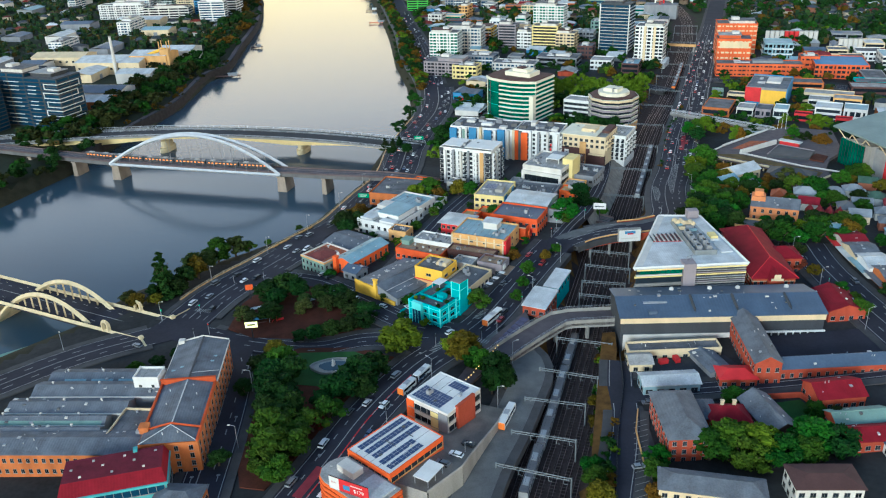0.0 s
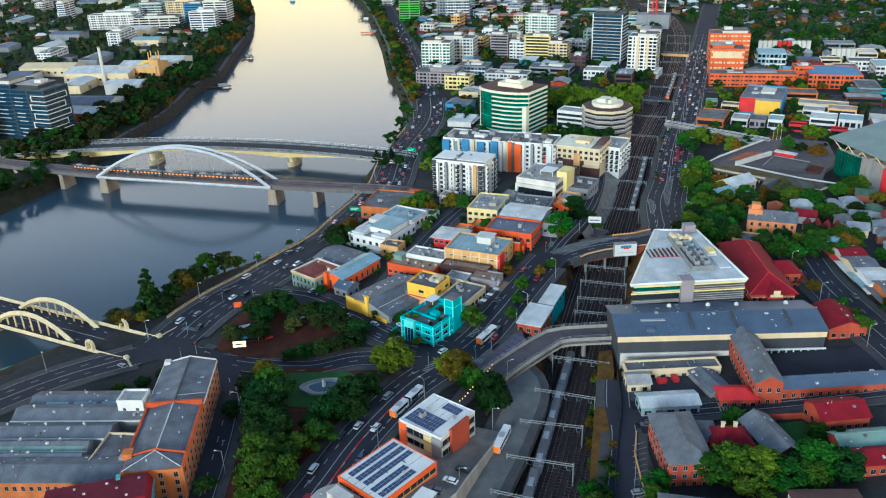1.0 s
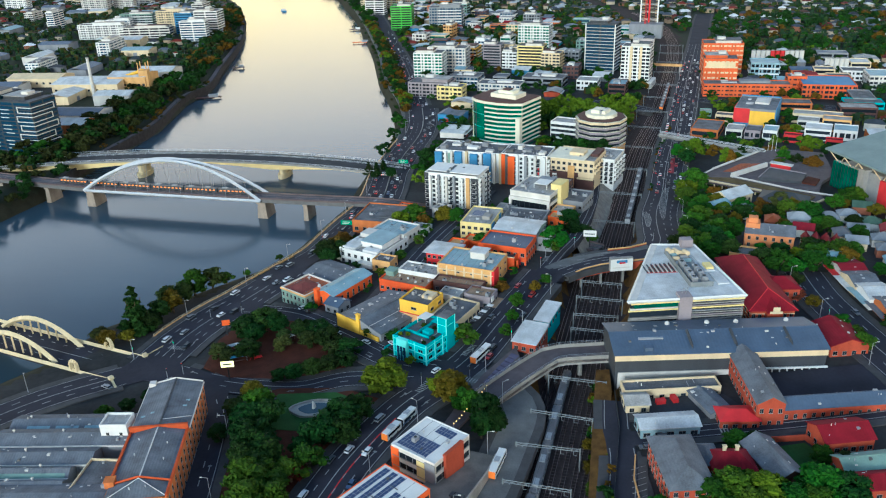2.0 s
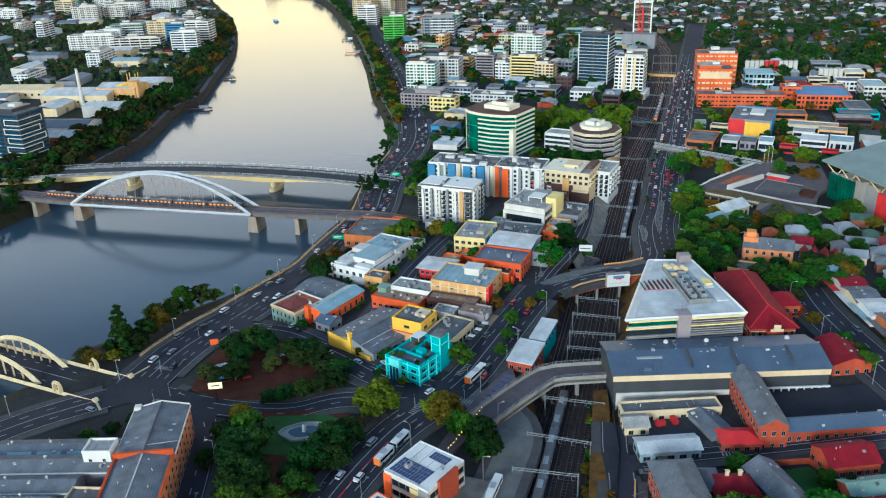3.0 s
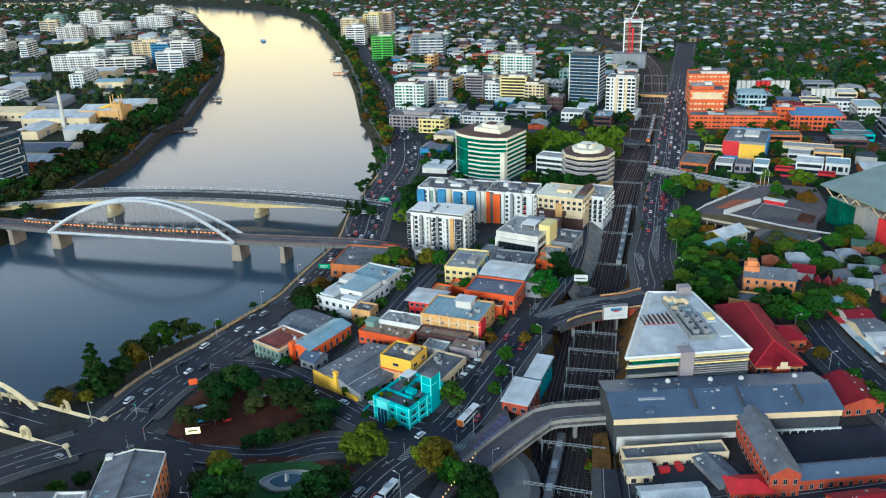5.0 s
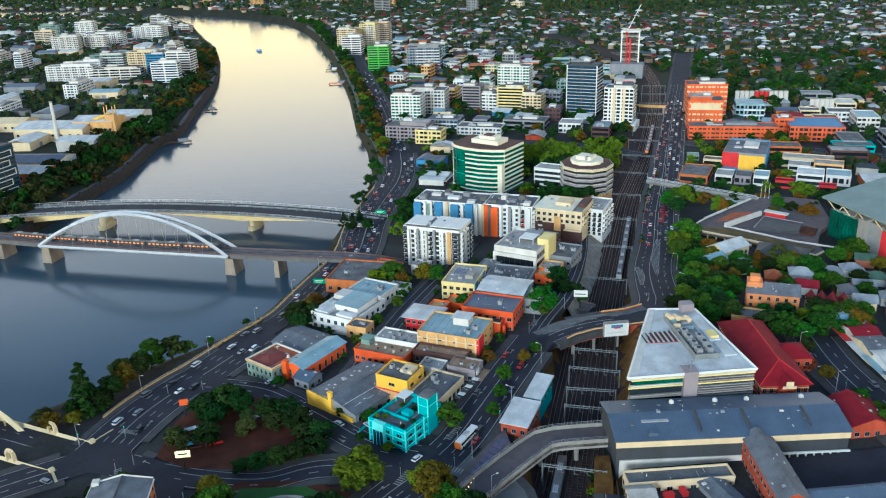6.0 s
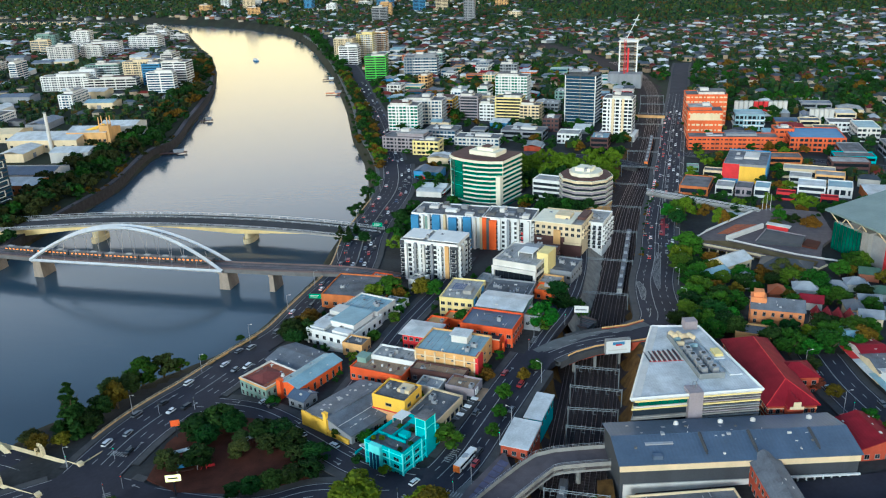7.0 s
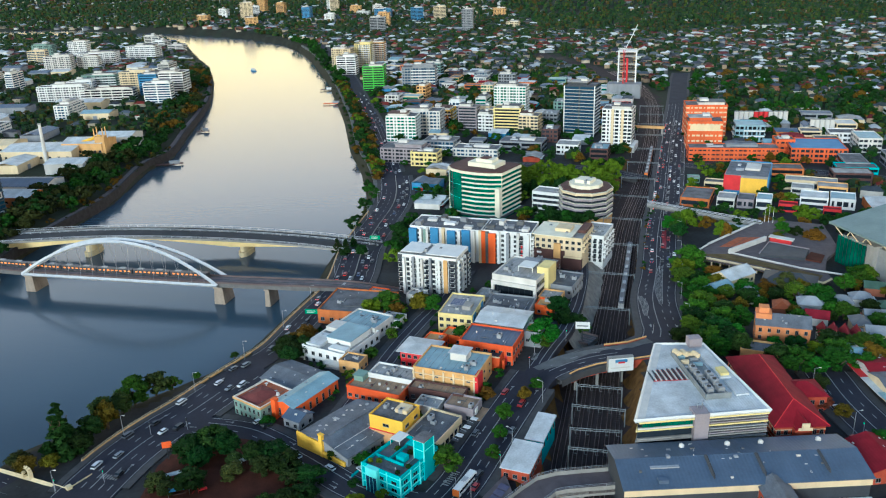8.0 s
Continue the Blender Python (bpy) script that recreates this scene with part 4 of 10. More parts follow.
part("party_wall", M().cbox(0, 2.5, 12.5, 18.7, 0.7, 2.3).cbox(0, 2.5, 14.8, 18.9, 0.9, 0.2), BRICK_TRIM, wing, "orange brick party wall across the roof")
part("parapet", M().box(8.7, -30.5, 12.5, 9.35, 2.1, 13.3), BRICK_TRIM, wing, "orange brick parapet")
part("parapet", M().box(-9.35, -23.5, 12.5, -8.7, 2.1, 13.5), BRICK_TRIM, wing)
part("gable_trim", M().bar((-9.2, -23.7, 13.1), (0, -23.7, 15.3), 0.4).bar((9.2, -23.7, 13.1), (0, -23.7, 15.3), 0.4), BRICK_TRIM, wing, "orange painted gable trim")
part("end_pillar", M().cbox(-8.6, -23.3, 12.5, 2.8, 2.8, 2.2).cbox(-8.6, -23.3, 14.7, 3.2, 3.2, 0.2), BRICK, wing)
for ga, gb in (((9.5, 3.2, 12.5), (9.5, 30.6, 12.5)), ((-9.5, 3.2, 12.5), (-9.5, 30.6, 12.5))):
    part("eave_gutter", M().bar(ga, gb, 0.3), OFFWHITE, wing, "pale eave gutter")
part("gable_flashing", M().bar((-9.3, 30.9, 12.9), (0, 30.9, 15.1), 0.35).bar((0, 30.9, 15.1), (9.3, 30.9, 12.9), 0.35), OFFWHITE, wing, "pale gable flashing")
part("vent_tower", M().cbox(-8.0, 30.2, 12.5, 2.2, 2.2, 1.8), OFFWHITE, wing)
for lx, ly in ((-6.5, 10.5), (-3.5, 11.5), (5.5, 15), (6, 18.5)):
    part("skylight", M().cbox(lx, ly, 13.9 - 0.23 * (abs(lx) - 3.5), 2.2, 0.8, 0.22), BLUE_ROOF, wing, "pale blue roof light")
for lx, ly in ((-5, -3), (-4.5, -11), (4.5, -6), (5, -14), (2.5, -1), (-2, -27.5), (2.6, -27)):
    part("roof_vent", M().cyl(lx, ly, 12.9, 14.9 - abs(lx) * 0.12, 0.2, 0.2, 6), PALE_ROOF, wing)
hall = building("long orange brick factory with many small windows", -128, 214, 52, 12, -2.5, 1.6, 9, BRICK, GREY_ROOF, "gable", 2, (20, 4), (1.1, 1.5), rise=1.5, name="factory")
for i, (x, y, w, d, zr, rise) in enumerate(((-139, 221, 42, 6.0, 0.6, 1.6), (-139, 227, 42, 6.0, 0.8, 1.6), (-134, 234.5, 42, 9, 1.2, 1.5), (-123, 243.5, 54, 9.5, 1.6, 1.7), (-128, 254, 42, 9.5, 0.2, 1.5))):
    e = building(("saw-tooth factory range with glazed strips", "saw-tooth factory range with glazed strips", "grey-roofed factory range with vents", "long grey factory range beside the brick wing", "factory range with pale blue skylights")[i], x, y, w, d, -2.5, zr, 8, GREY, GREY_ROOF, "gable", 1, (0, 2), (1.6, 2.2), rise=rise, over=0.15, name="factory_range", axis="x", group="factory ranges")
    part("gutter", M().cbox(0, -d / 2 - 0.2, 7.7, w + 0.6, 0.4, 0.5), OFFWHITE, e, "pale gutter edge")
    if i < 2:
        part("glazed_strip", M().face([(-w / 2 + 1, -d / 2 - 0.0, 8.25), (w / 2 - 1, -d / 2 - 0.0, 8.25), (w / 2 - 1, -d / 2 + 1.4, 9.05), (-w / 2 + 1, -d / 2 + 1.4, 9.05)]), SAGE, e)
    if i == 4:
        for k in range(3):
            part("skylight", M().face([(-15 + k * 10, -4.4, 8.3), (-7 + k * 10, -4.4, 8.3), (-7 + k * 10, -2.0, 9.1), (-15 + k * 10, -2.0, 9.1)]), BLUE_ROOF, e)
    for k in range(3):
        x2, y2, z2 = on(e, -w / 2 + 6 + k * w / 3.2, 0.6, 8 + rise + 0.2)
        v = thing("roof_vent", "small round metal roof vent", "roof vent", x2, y2, z2, 0, "factory roof vents")
        part("pipe", M().cyl(0, 0, -0.6, 0.7, 0.3, 0.3, 8), GALV, v)
        part("cowl", M().cyl(0, 0, 0.7, 1.1, 0.5, 0.2, 8), OFFWHITE, v)
    if i in (0, 2):
        m = M()
        for k in range(3):
            m.box(-w / 2 - 0.3, -d / 2 + 0.6 + k * d / 3.3, 5.5, -w / 2 + 1.2, -d / 2 + 2.2 + k * d / 3.3, 8.9 + 0.1 * k)
        part("end_window_bay", m, OFFWHITE, e)
mid = building("flat-roofed factory office with a cream and plum front", -104, 221, 20, 17, -6, 1.8, 9, CREAM, MEMBRANE, "flat", 3, (7, 3), (1.0, 1.5), name="factory_office", plant=1)
part("plum_bay", M().cbox(-8, -8.7, -4, 4, 0.6, 13), RED_ROOF, mid)
building("white rendered stair tower", -109.1, 245, 9, 7, -2.9, 6.5, 14, WHITE, MEMBRANE_PALE, "flat", 3, (2, 1), (0.9, 0.9), name="stair_tower")
rr_ = building("office block with a deep red mansard roof and glazed bands", -104, 195.5, 30, 14, 14, 3.0, 9.2, TEAL_FRONT, RED_ROOF, "none", 2, (12, 5), (2, 2.2), style="band", glass=BLUE_GLASS)
m = M()
lo_, hi_ = [(-15.4, -7.4, 9.0), (15.4, -7.4, 9.0), (15.4, 7.4, 9.0), (-15.4, 7.4, 9.0)], [(-14.2, -4.0, 12.2), (14.2, -4.0, 12.2), (14.2, 6.6, 12.2), (-14.2, 6.6, 12.2)]
for i in range(4):
    m.face([lo_[i], lo_[(i + 1) % 4], hi_[(i + 1) % 4], hi_[i]])
part("mansard", m, RED_ROOF, rr_, "steep deep red mansard slope")
part("roof", M().box(-14.2, -4.0, 11.9, 14.2, 6.6, 12.25), mat("maroon_deck", (0.12, 0.012, 0.028), 0.85, var=0.4, scale=0.25), rr_, "dark maroon roof deck")
for k in range(9):
    part("roof_lamp", M().cbox(-12 + k * 3.0, (1.5, -2.4, 4.4)[k % 3], 12.25, 0.7, 0.5, 0.4), OFFWHITE if k % 2 else GALV, rr_)
part("roof_duct", M().cbox(6, 6.2, 12.2, 1.2, 2.0, 0.8), TEAL_FRONT, rr_)
part("fascia", M().box(-15.6, -7.7, 8.3, 15.6, -7.3, 9.1), TEAL_FRONT, rr_, "pale teal fascia")
part("fascia", M().box(15.2, -7.3, 8.3, 15.7, 7.5, 9.1), TEAL_FRONT, rr_, "pale teal fascia")
building("small brick house with grey hipped roof", -84, 190, 14, 10, -5, -1, 6, BRICK, GREY_ROOF, "hip", 1, (4, 3), rise=2)
# solar-roofed offices beside the main street
sa = building("orange office with a white roof covered in solar panels", -19.3, 200.5, 18, 23, -42, 8, 12, ORANGE, WHITE, "flat", 3, (6, 8), (2, 1.5), style="band", frame_mat=BEIGE, par=0.25)
for i in range(5):
    solar_array(sa, -6.4 + i * 3.1 + (0.6 if i > 2 else 0), 0.6 if i < 3 else -2.6, 8.15, 2, 11 if i < 3 else 8, -42, 1.05, 1.7)
fr = thing("curved_office", "curved orange banded office front below the solar roof", "building", -31, 187.5, -4, -42)
TAKEN.append((-29, 189, 14, 24, 12, -42))
CURVE = [(-9, 6), (-11, 3), (-11.6, 0), (-11, -3), (-9, -5.4), (-6, -6.4), (14, -6.4), (14, 6)]
part("wall", M().prism(scaled(CURVE, 0.95), -3, 9.6), GLASS, fr)
for k in range(6):
    part("floor_band", M().prism(CURVE, k * 1.75 - 0.4, k * 1.75 + 0.75), ORANGE, fr)
part("roof", M().prism(scaled(CURVE, 0.97), 9.5, 9.9), MEMBRANE_PALE, fr)
part("roof_box", M().cbox(-3, 1.5, 9.9, 7, 4, 2.2), OFFWHITE, fr)
part("roof_plate", M().cbox(8, 1, 9.9, 9, 8, 0.5), PALE_ROOF, fr)
sb = building("pale four-storey office with a glazed corner", -4.6, 225.2, 17, 17.5, -39, 8.6, 12, OFFWHITE, WHITE, "flat", 3, (6, 6), (2, 1.9), style="band", plant=1, glass=GLASS, par=0.35, trim=WHITE)
part("orange_panel", M().box(-8.7, -8.95, 2, -5.6, -8.6, 11.4), ORANGE, sb)
part("yellow_panel", M().box(1.5, -8.95, 4, 4.6, -8.6, 10.6), PALE_YELLOW, sb)
part("stair_glazing", M().box(4.8, -9.0, -2, 8.6, -8.6, 11.4), GREY, sb)
solar_array(sb, -1.5, -4, 8.75, 11, 4, -41)
solar_array(sb, 2, 5.4, 8.75, 6, 2, -41)
part("brick_fin", M().cbox(8.9, 0, -4, 1.2, 9, 17), REDBRICK, sb, "red brick wall panel")
# railway-side museum hall and office
shed = building("long grey steel exhibition hall with a slate-blue roof", 100.7, 280, 76, 23, -0.9, 9.8, 11, DARK, SLATE_ROOF, "gable", 1, (14, 2), (3, 2), style="none", rise=2.6, over=0.8, name="museum_hall", axis="x")
part("cream_band", M().cbox(0, -11.6, 8.3, 76.6, 0.4, 2.4), CREAM, shed, "cream metal fascia band")
part("white_plinth", M().cbox(-14, -11.7, -4, 46, 0.4, 7.5), OFFWHITE, shed, "white plinth wall")
for i in range(9):
    part("column", M().cbox(16 + i * 2.7, -12.2, -3, 0.4, 0.5, 6.6), WHITE, shed)
part("lintel", M().cbox(27, -12.3, 3.6, 23, 0.6, 0.6), WHITE, shed)
for lx in (-10, 6, 26):
    part("roof_duct", M().bar((lx, -8.6, 12.25), (lx, -0.6, 14.1), 0.55).bar((lx, -9.4, 11.9), (lx, -8.6, 12.25), 0.3), DARK, shed, "dark roof duct up the slope")
for lx in (-15, 0, 11, 30):
    part("roof_cowl", M().cyl(lx, 7.5, 11.2, 13.0, 0.9, 0.9, 10).cyl(lx, 7.5, 13.0, 13.5, 0.9, 0.3, 10), OFFWHITE, shed, "white round roof cowl")
part("roof_seam", M().box(-38.4, -4.6, 11.4, 38.4, -4.4, 12.05), SLATE_ROOF, shed)
part("roof_vent", M().cbox(-24, -4, 11.6, 9, 1.2, 1.6), GALV, shed)
part("roof_hatch", M().cbox(-26, -9.5, 11.3, 3, 2, 1.4), SLATE_ROOF, shed)
office = thing("office_building", "white-roofed office block with louvred storeys above the railway", "building", 94.4, 319.3, 0, 2.5)
TAKEN.append((96.4, 319.3, 34, 44, 50, 2.5))
POLY = [(-23.5, -24.6), (22.8, -24.6), (19.6, 24.8), (1.2, 27.6)]


part("wall", M().prism(scaled(POLY, 0.93), -6, 17), GREY, office)
for s in range(4):
    z = 1.2 + s * 4.0
    part("floor_slab", M().prism(scaled(POLY, 0.985), z, z + 0.55), PALE_YELLOW if s == 3 else CONC, office)
    part("window_band", M().prism(scaled(POLY, 0.95), z + 0.55, z + 4.0), GLASS, office)
    for k in range(3):
        part("louvre_blade", M().box(1.8, -24.35, z + 1.0 + k * 0.95, 22.3, -23.6, z + 1.35 + k * 0.95), (MAUVE, CONC, GREY)[k], office)
    part("louvre_blade", M().box(-22.3, -24.3, z + 0.75, -3.7, -23.6, z + 1.3), OFFWHITE if s % 2 else CONC, office)
part("green_glazing", M().box(-21.0, -24.0, 14.6, -3.7, -23.2, 16.4), GREEN_GLASS, office, "dark green window band")
for k in range(9):
    part("mullion", M().cbox(-20.8 + k * 2.05, -24.05, 14.6, 0.16, 0.2, 1.8), DARK_STEEL, office)
part("roof", M().prism(scaled(POLY, 1.0), 17.0, 17.8), PALE_ROOF, office)
m = M()
for i in range(4):
    a, b = POLY[i], POLY[(i + 1) % 4]
    m.bar((*a, 17.9), (*b, 17.9), 0.6)
part("roof_rim", m, WHITE, office)
part("stair_block", M().box(-3.5, -25.3, -5, 1.5, -20, 18.9), MAUVE, office)
part("roof_step", M().prism([(-23.0, -24.3), (-20.3, -24.3), (3.6, 26.9), (1.4, 27.2)], 17.8, 18.1), OFFWHITE, office, "raised pale roof margin")
part("roof_step", M().box(14.6, -2, 17.8, 18.8, 20, 18.4).box(15.5, -14, 17.8, 20.2, -4, 18.3), PALE_ROOF, office)
part("roof_light", M().box(15.5, -1, 18.4, 18.6, 4, 19.4), PALE_YELLOW, office, "pale yellow roof light")
part("fascia_line", M().box(-22.3, -24.9, 16.6, 22.3, -24.55, 17.1), PALE_YELLOW, office)
part("court", M().prism([(-9.7, -0.4), (3.6, -1.2), (3.4, 7.2), (-6.2, 7.6)], 17.75, 17.86), RED, office, "red floor of the sunken court below the louvres")
part("stair_house", M().cbox(15.5, 24.6, 14, 5, 4, 7.4), MAUVE, office)
for lx, ly in ((-1.5, -21.5), (0.4, -20.6), (-0.6, -22.6)):
    part("aerial", M().bar((lx, ly, 18.9), (lx + 0.5, ly, 21.2), 0.1).bar((lx - 0.8, ly, 20.4), (lx + 1.0, ly + 0.3, 20.4), 0.08), AGED_STEEL, office)
for k, (lx, ly, w_) in enumerate(((5.0, 17.0, 2.4), (7.6, 16.6, 2.0), (11.4, 15.0, 1.8))):
    part("plant_vessel", M().bar((lx, ly, 20.0), (lx + 0.8, ly - 3.2, 20.0), w_ * 0.5, 10), CREAM, office, "cream round plant vessel")
m = M()
for i in range(14):
    part("louvre_blade", M().cbox(-9.0 + i * 0.94 + 0.0, 3.2, 17.95, 0.42, 8.6 - 0.12 * (13 - i), 0.45), OFFWHITE if i % 2 else DARK, office)
part("plant_deck", M().box(4.2, -15, 17.8, 13, 18, 18.5), AGED_STEEL, office)
part("plant_screen", M().box(4.0, -15.2, 17.8, 4.3, 18.2, 20.0).box(4.3, -15.2, 17.8, 13.2, -14.9, 20.0), AGED_STEEL, office)
for i in range(4):
    for lx in (6.6, 10.6):
        if i < 3 or lx < 7:
            x, y, z = on(office, lx, -11.5 + i * 4.9, 18.5)
            air_con(x, y, z, 92, 1.35)
for i in range(6):
    part("duct", M().box(4.8 + (i % 2) * 4, 5 + i * 2.0, 18.5, 7.6 + (i % 2) * 4.4, 6.2 + i * 2.0, 19.3 + 0.3 * (i % 3)), (GALV, BLUE_ROOF, CREAM)[i % 3], office)
red = building("two-storey red brick hall with a deep red roof", 131.5, 322, 17, 49, -3, 10, 9, REDBRICK, RED_ROOF, "hip", 2, (7, 12), (1.2, 1.7), rise=5.5, over=1.0, name="drill_hall")
part("front_gable", M().gable(-3.0, -28, 3.0, -16, 9.2, 3.4, "y"), RED_ROOF, red)
part("ridge_cap", M().bar((0, -16.5, 14.65), (0, 16.5, 14.65), 0.2), RED, red)
for sg in (-1, 1):
    part("hip_cap", M().bar((0, -16.5, 14.65), (sg * 9.4, -25.4, 9.2), 0.18), RED, red)
for z in (1.8, 3.6, 5.4, 7.2):
    part("string_course", M().box(-8.58, -24.6, z, 8.58, 24.6, z + 0.28), CREAM, red, "cream band in the brickwork")
part("gablet", M().prism([(-2.4, -28.3), (2.4, -28.3), (2.4, -28.05), (-2.4, -28.05)], 9.2, 10.2).prism([(-1.3, -28.3), (1.3, -28.3), (1.3, -28.05), (-1.3, -28.05)], 10.2, 12.0), CREAM, red, "cream gable ornament")
part("gable_wall", M().prism([(-2.8, -26.9), (2.8, -26.9), (2.8, -22), (-2.8, -22)], -4, 9.5), REDBRICK, red)
building("red-roofed brick store beside the hall", 150, 283, 14, 18, 0, 7, 6, REDBRICK, RED_ROOF, "gable", 1, (4, 4), rise=2.5, name="store")
building("red-roofed brick house with white trim", 142.5, 323, 14, 12, -3, 9, 8, REDBRICK, RED_ROOF, "hip", 2, (4, 4), rise=3, name="house", category="house")
# barracks yard
building("long brick barracks with a grey gabled roof", 107.4, 253.6, 9, 33, -3.1, 8.7, 10, REDBRICK, GREY_ROOF, "gable", 2, (3, 11), (1.1, 1.6), rise=2.6, axis="y", name="barracks")
building("low brick barracks range with a grey roof", 139, 243.5, 56, 7, 2.4, 5, 5.5, REDBRICK, SLATE_ROOF, "gable", 1, (18, 2), (1.1, 1.6), rise=2.2, name="barracks_range")
building("pale blue shed with a low grey roof", 73.2, 238.5, 19.5, 8, 2.1, 2.8, 4.5, BLUE_ROOF, PALE_ROOF, "gable", 1, (5, 2), (2.2, 1.6), rise=1.2, name="shed")
building("small brick outbuilding with a bright red roof", 96.9, 240.5, 12.5, 8, -3, 3.0, 4, REDBRICK, RED, "hip", 1, (4, 2), rise=1.8, name="outbuilding")
building("cream flat-roofed workshop beside the yard", 80, 259.5, 34, 6.5, 1.5, 2.4, 4, CREAM, MEMBRANE, "flat", 1, (9, 2), (1.6, 1.4), name="workshop")
building("cream gabled hut in the yard", 66, 252, 8, 7, 0, 2.4, 4, CREAM, MEMBRANE_PALE, "gable", 1, (2, 2), rise=1.4, name="hut")
building("open-sided carport with a ribbed grey roof", 91, 250, 8, 14, 15, 2.2, 3.6, GREY, GREY_ROOF, "gable", 1, (2, 2), rise=1.0, name="carport", style="none")
building("three-storey red brick flats with a grey hipped roof", 69.6, 212, 12.5, 24, 0.5, 7.2, 9.5, REDBRICK, GREY_ROOF, "hip", 3, (4, 8), (1.2, 1.5), rise=3.6, over=0.8, name="flats")
house1 = building("brick house with a maroon hipped roof and chimneys", 86.5, 216.3, 12.5, 10, -2.7, 3.5, 5, REDBRICK, RED_ROOF, "hip", 1, (4, 3), rise=3.2, name="house", category="house")
for lx in (-2, 1.8):
    part("chimney", M().cbox(lx, 1, 5, 1.0, 0.8, 4.4).cbox(lx, 1, 9.4, 1.3, 1.1, 0.3), CREAM, house1)
building("grey-roofed side wing of the brick house", 80, 220, 7, 10, -2.7, 3.0, 4.6, REDBRICK, GREY_ROOF, "hip", 1, (2, 3), rise=2, name="house_wing")
building("brown timber house with grey gabled roof", 99, 215.5, 10, 19, 12, 4.0, 5, BROWN, GREY_ROOF, "gable", 1, (3, 5), rise=3.0, axis="y", name="house", category="house")
building("cream low block with a grey pitched roof", 71, 182, 29, 9, -13, 5, 7, CREAM, GREY_ROOF, "hip", 2, (9, 3), (1.4, 1.4), rise=2.2, name="flats")
building("pale rendered flats with a brown roof", 102.7, 182.7, 18.5, 10, -2.3, 6, 7.5, OFFWHITE, BROWN, "hip", 2, (6, 3), rise=1.2, name="flats")
st = building("brick terrace with a rusty striped sheet roof", 124.3, 226, 16, 11, 5, 5.6, 6, REDBRICK, RED_ROOF, "gable", 1, (6, 3), rise=2.6, name="terrace")
rs_ = random.Random(8)
for i in range(14):
    x0 = -8 + i * 1.15 + rs_.uniform(-0.1, 0.1)
    ob = part("roof_sheet", M().box(x0, -5.9, 6.2, x0 + rs_.uniform(0.4, 0.9), -0.1 - rs_.uniform(0, 1.5), 6.28), (OFFWHITE, MAUVE, BROWN, MAUVE)[i % 4], st)
    ob.data.transform(Matrix.Translation((0, 0, 6.3)) @ Matrix.Rotation(radians(25), 4, 'X') @ Matrix.Translation((0, 0, -6.3)))
    ob.matrix_basis = pose(0, 0, 2.55)
building("brick shop with a green sheet roof", 126, 212, 18, 8, 5, 4.6, 5, REDBRICK, SAGE, "gable", 1, (6, 2), rise=2, name="shop")
building("brick shop with a red roof", 128, 204, 18, 8, 3, 4.4, 5, REDBRICK, RED_ROOF, "gable", 1, (6, 2), rise=2, name="shop")
building("white rendered corner shop with slate roof", 134, 196, 11, 8, 3, 4.0, 4.5, WHITE, SLATE_ROOF, "hip", 1, (4, 2), rise=1.8, name="shop")
# small shops between the street and the tracks
building("red brick kiosk with a white sheet roof", 35.3, 299.6, 9.5, 16, -25, 2.6, 5, REDBRICK, PALE_ROOF, "skillion", 1, (3, 5), rise=0.8, name="shop")
building("low white-roofed shed with a teal end wall", 44.5, 316.5, 6, 17, -25, 2.8, 4.6, TEAL, PALE_ROOF, "skillion", 1, (2, 4), rise=0.6, name="shop")
# the colourful corner block
tb = building("teal three-storey corner bar with roof terraces", -6, 301, 16, 21, -38, 4.2, 9, TEAL, MEMBRANE, "flat", 3, (3, 4), (2.2, 1.3), trim=TEAL, frame_mat=TEAL_LIGHT, name="corner_bar", par=1.3)
part("stair_tower", M().box(4.5, 2, 0, 8.6, 7.5, 16.5), TEAL, tb, "bright teal stair tower")
part("tower_roof", M().box(4.2, 1.7, 16.5, 8.9, 7.8, 16.9), MEMBRANE, tb)
part("tower_opening", M().box(4.4, 3.5, 10, 4.52, 5.5, 12.5), BLUE_GLASS, tb)
for x, y in ((4.5, 2), (8.6, 2), (4.5, 7.5), (8.6, 7.5)):
    part("tower_edge", M().cbox(x, y, 9, 0.45, 0.45, 7.7), TEAL_LIGHT, tb)
for z in (12.9, 16.2):
    part("tower_band", M().box(4.3, 1.8, z, 8.8, 7.7, z + 0.35), TEAL_LIGHT, tb)
for s in range(4):
    z = 0.2 + 2.9 * s
    part("terrace_rail", M().box(-8.3, -10.8, z, 8.3, -10.4, z + 0.4), TEAL_LIGHT, tb)
    part("terrace_rail", M().box(7.9, -10.4, z, 8.3, 10.6, z + 0.4), TEAL_LIGHT, tb)
    part("terrace_rail", M().box(-8.3, -10.4, z, -7.9, 10.6, z + 0.4), TEAL_LIGHT, tb)
for x, y in ((-8.1, -10.6), (8.1, -10.6), (-8.1, 10.4), (8.1, 0), (8.1, -5), (2.5, -10.6), (-8.1, 0)):
    part("corner_post", M().cbox(x, y, -4, 0.5, 0.5, 14.2), TEAL_LIGHT, tb)
part("entrance_bay", M().box(-5.5, -12.2, -4, -0.5, -10.4, 10.4), TEAL_LIGHT, tb, "pale framed glazed entrance bay")
for k in range(3):
    part("bay_glazing", M().box(-5.1 + k * 1.5, -12.32, -3, -3.9 + k * 1.5, -12.18, 7.2), BLUE_GLASS, tb)
part("terrace_wall", M().box(-8, -4, 9, 4.3, -3.7, 10.2).box(-2, -3.7, 9, -1.7, 10, 10.2), TEAL, tb)
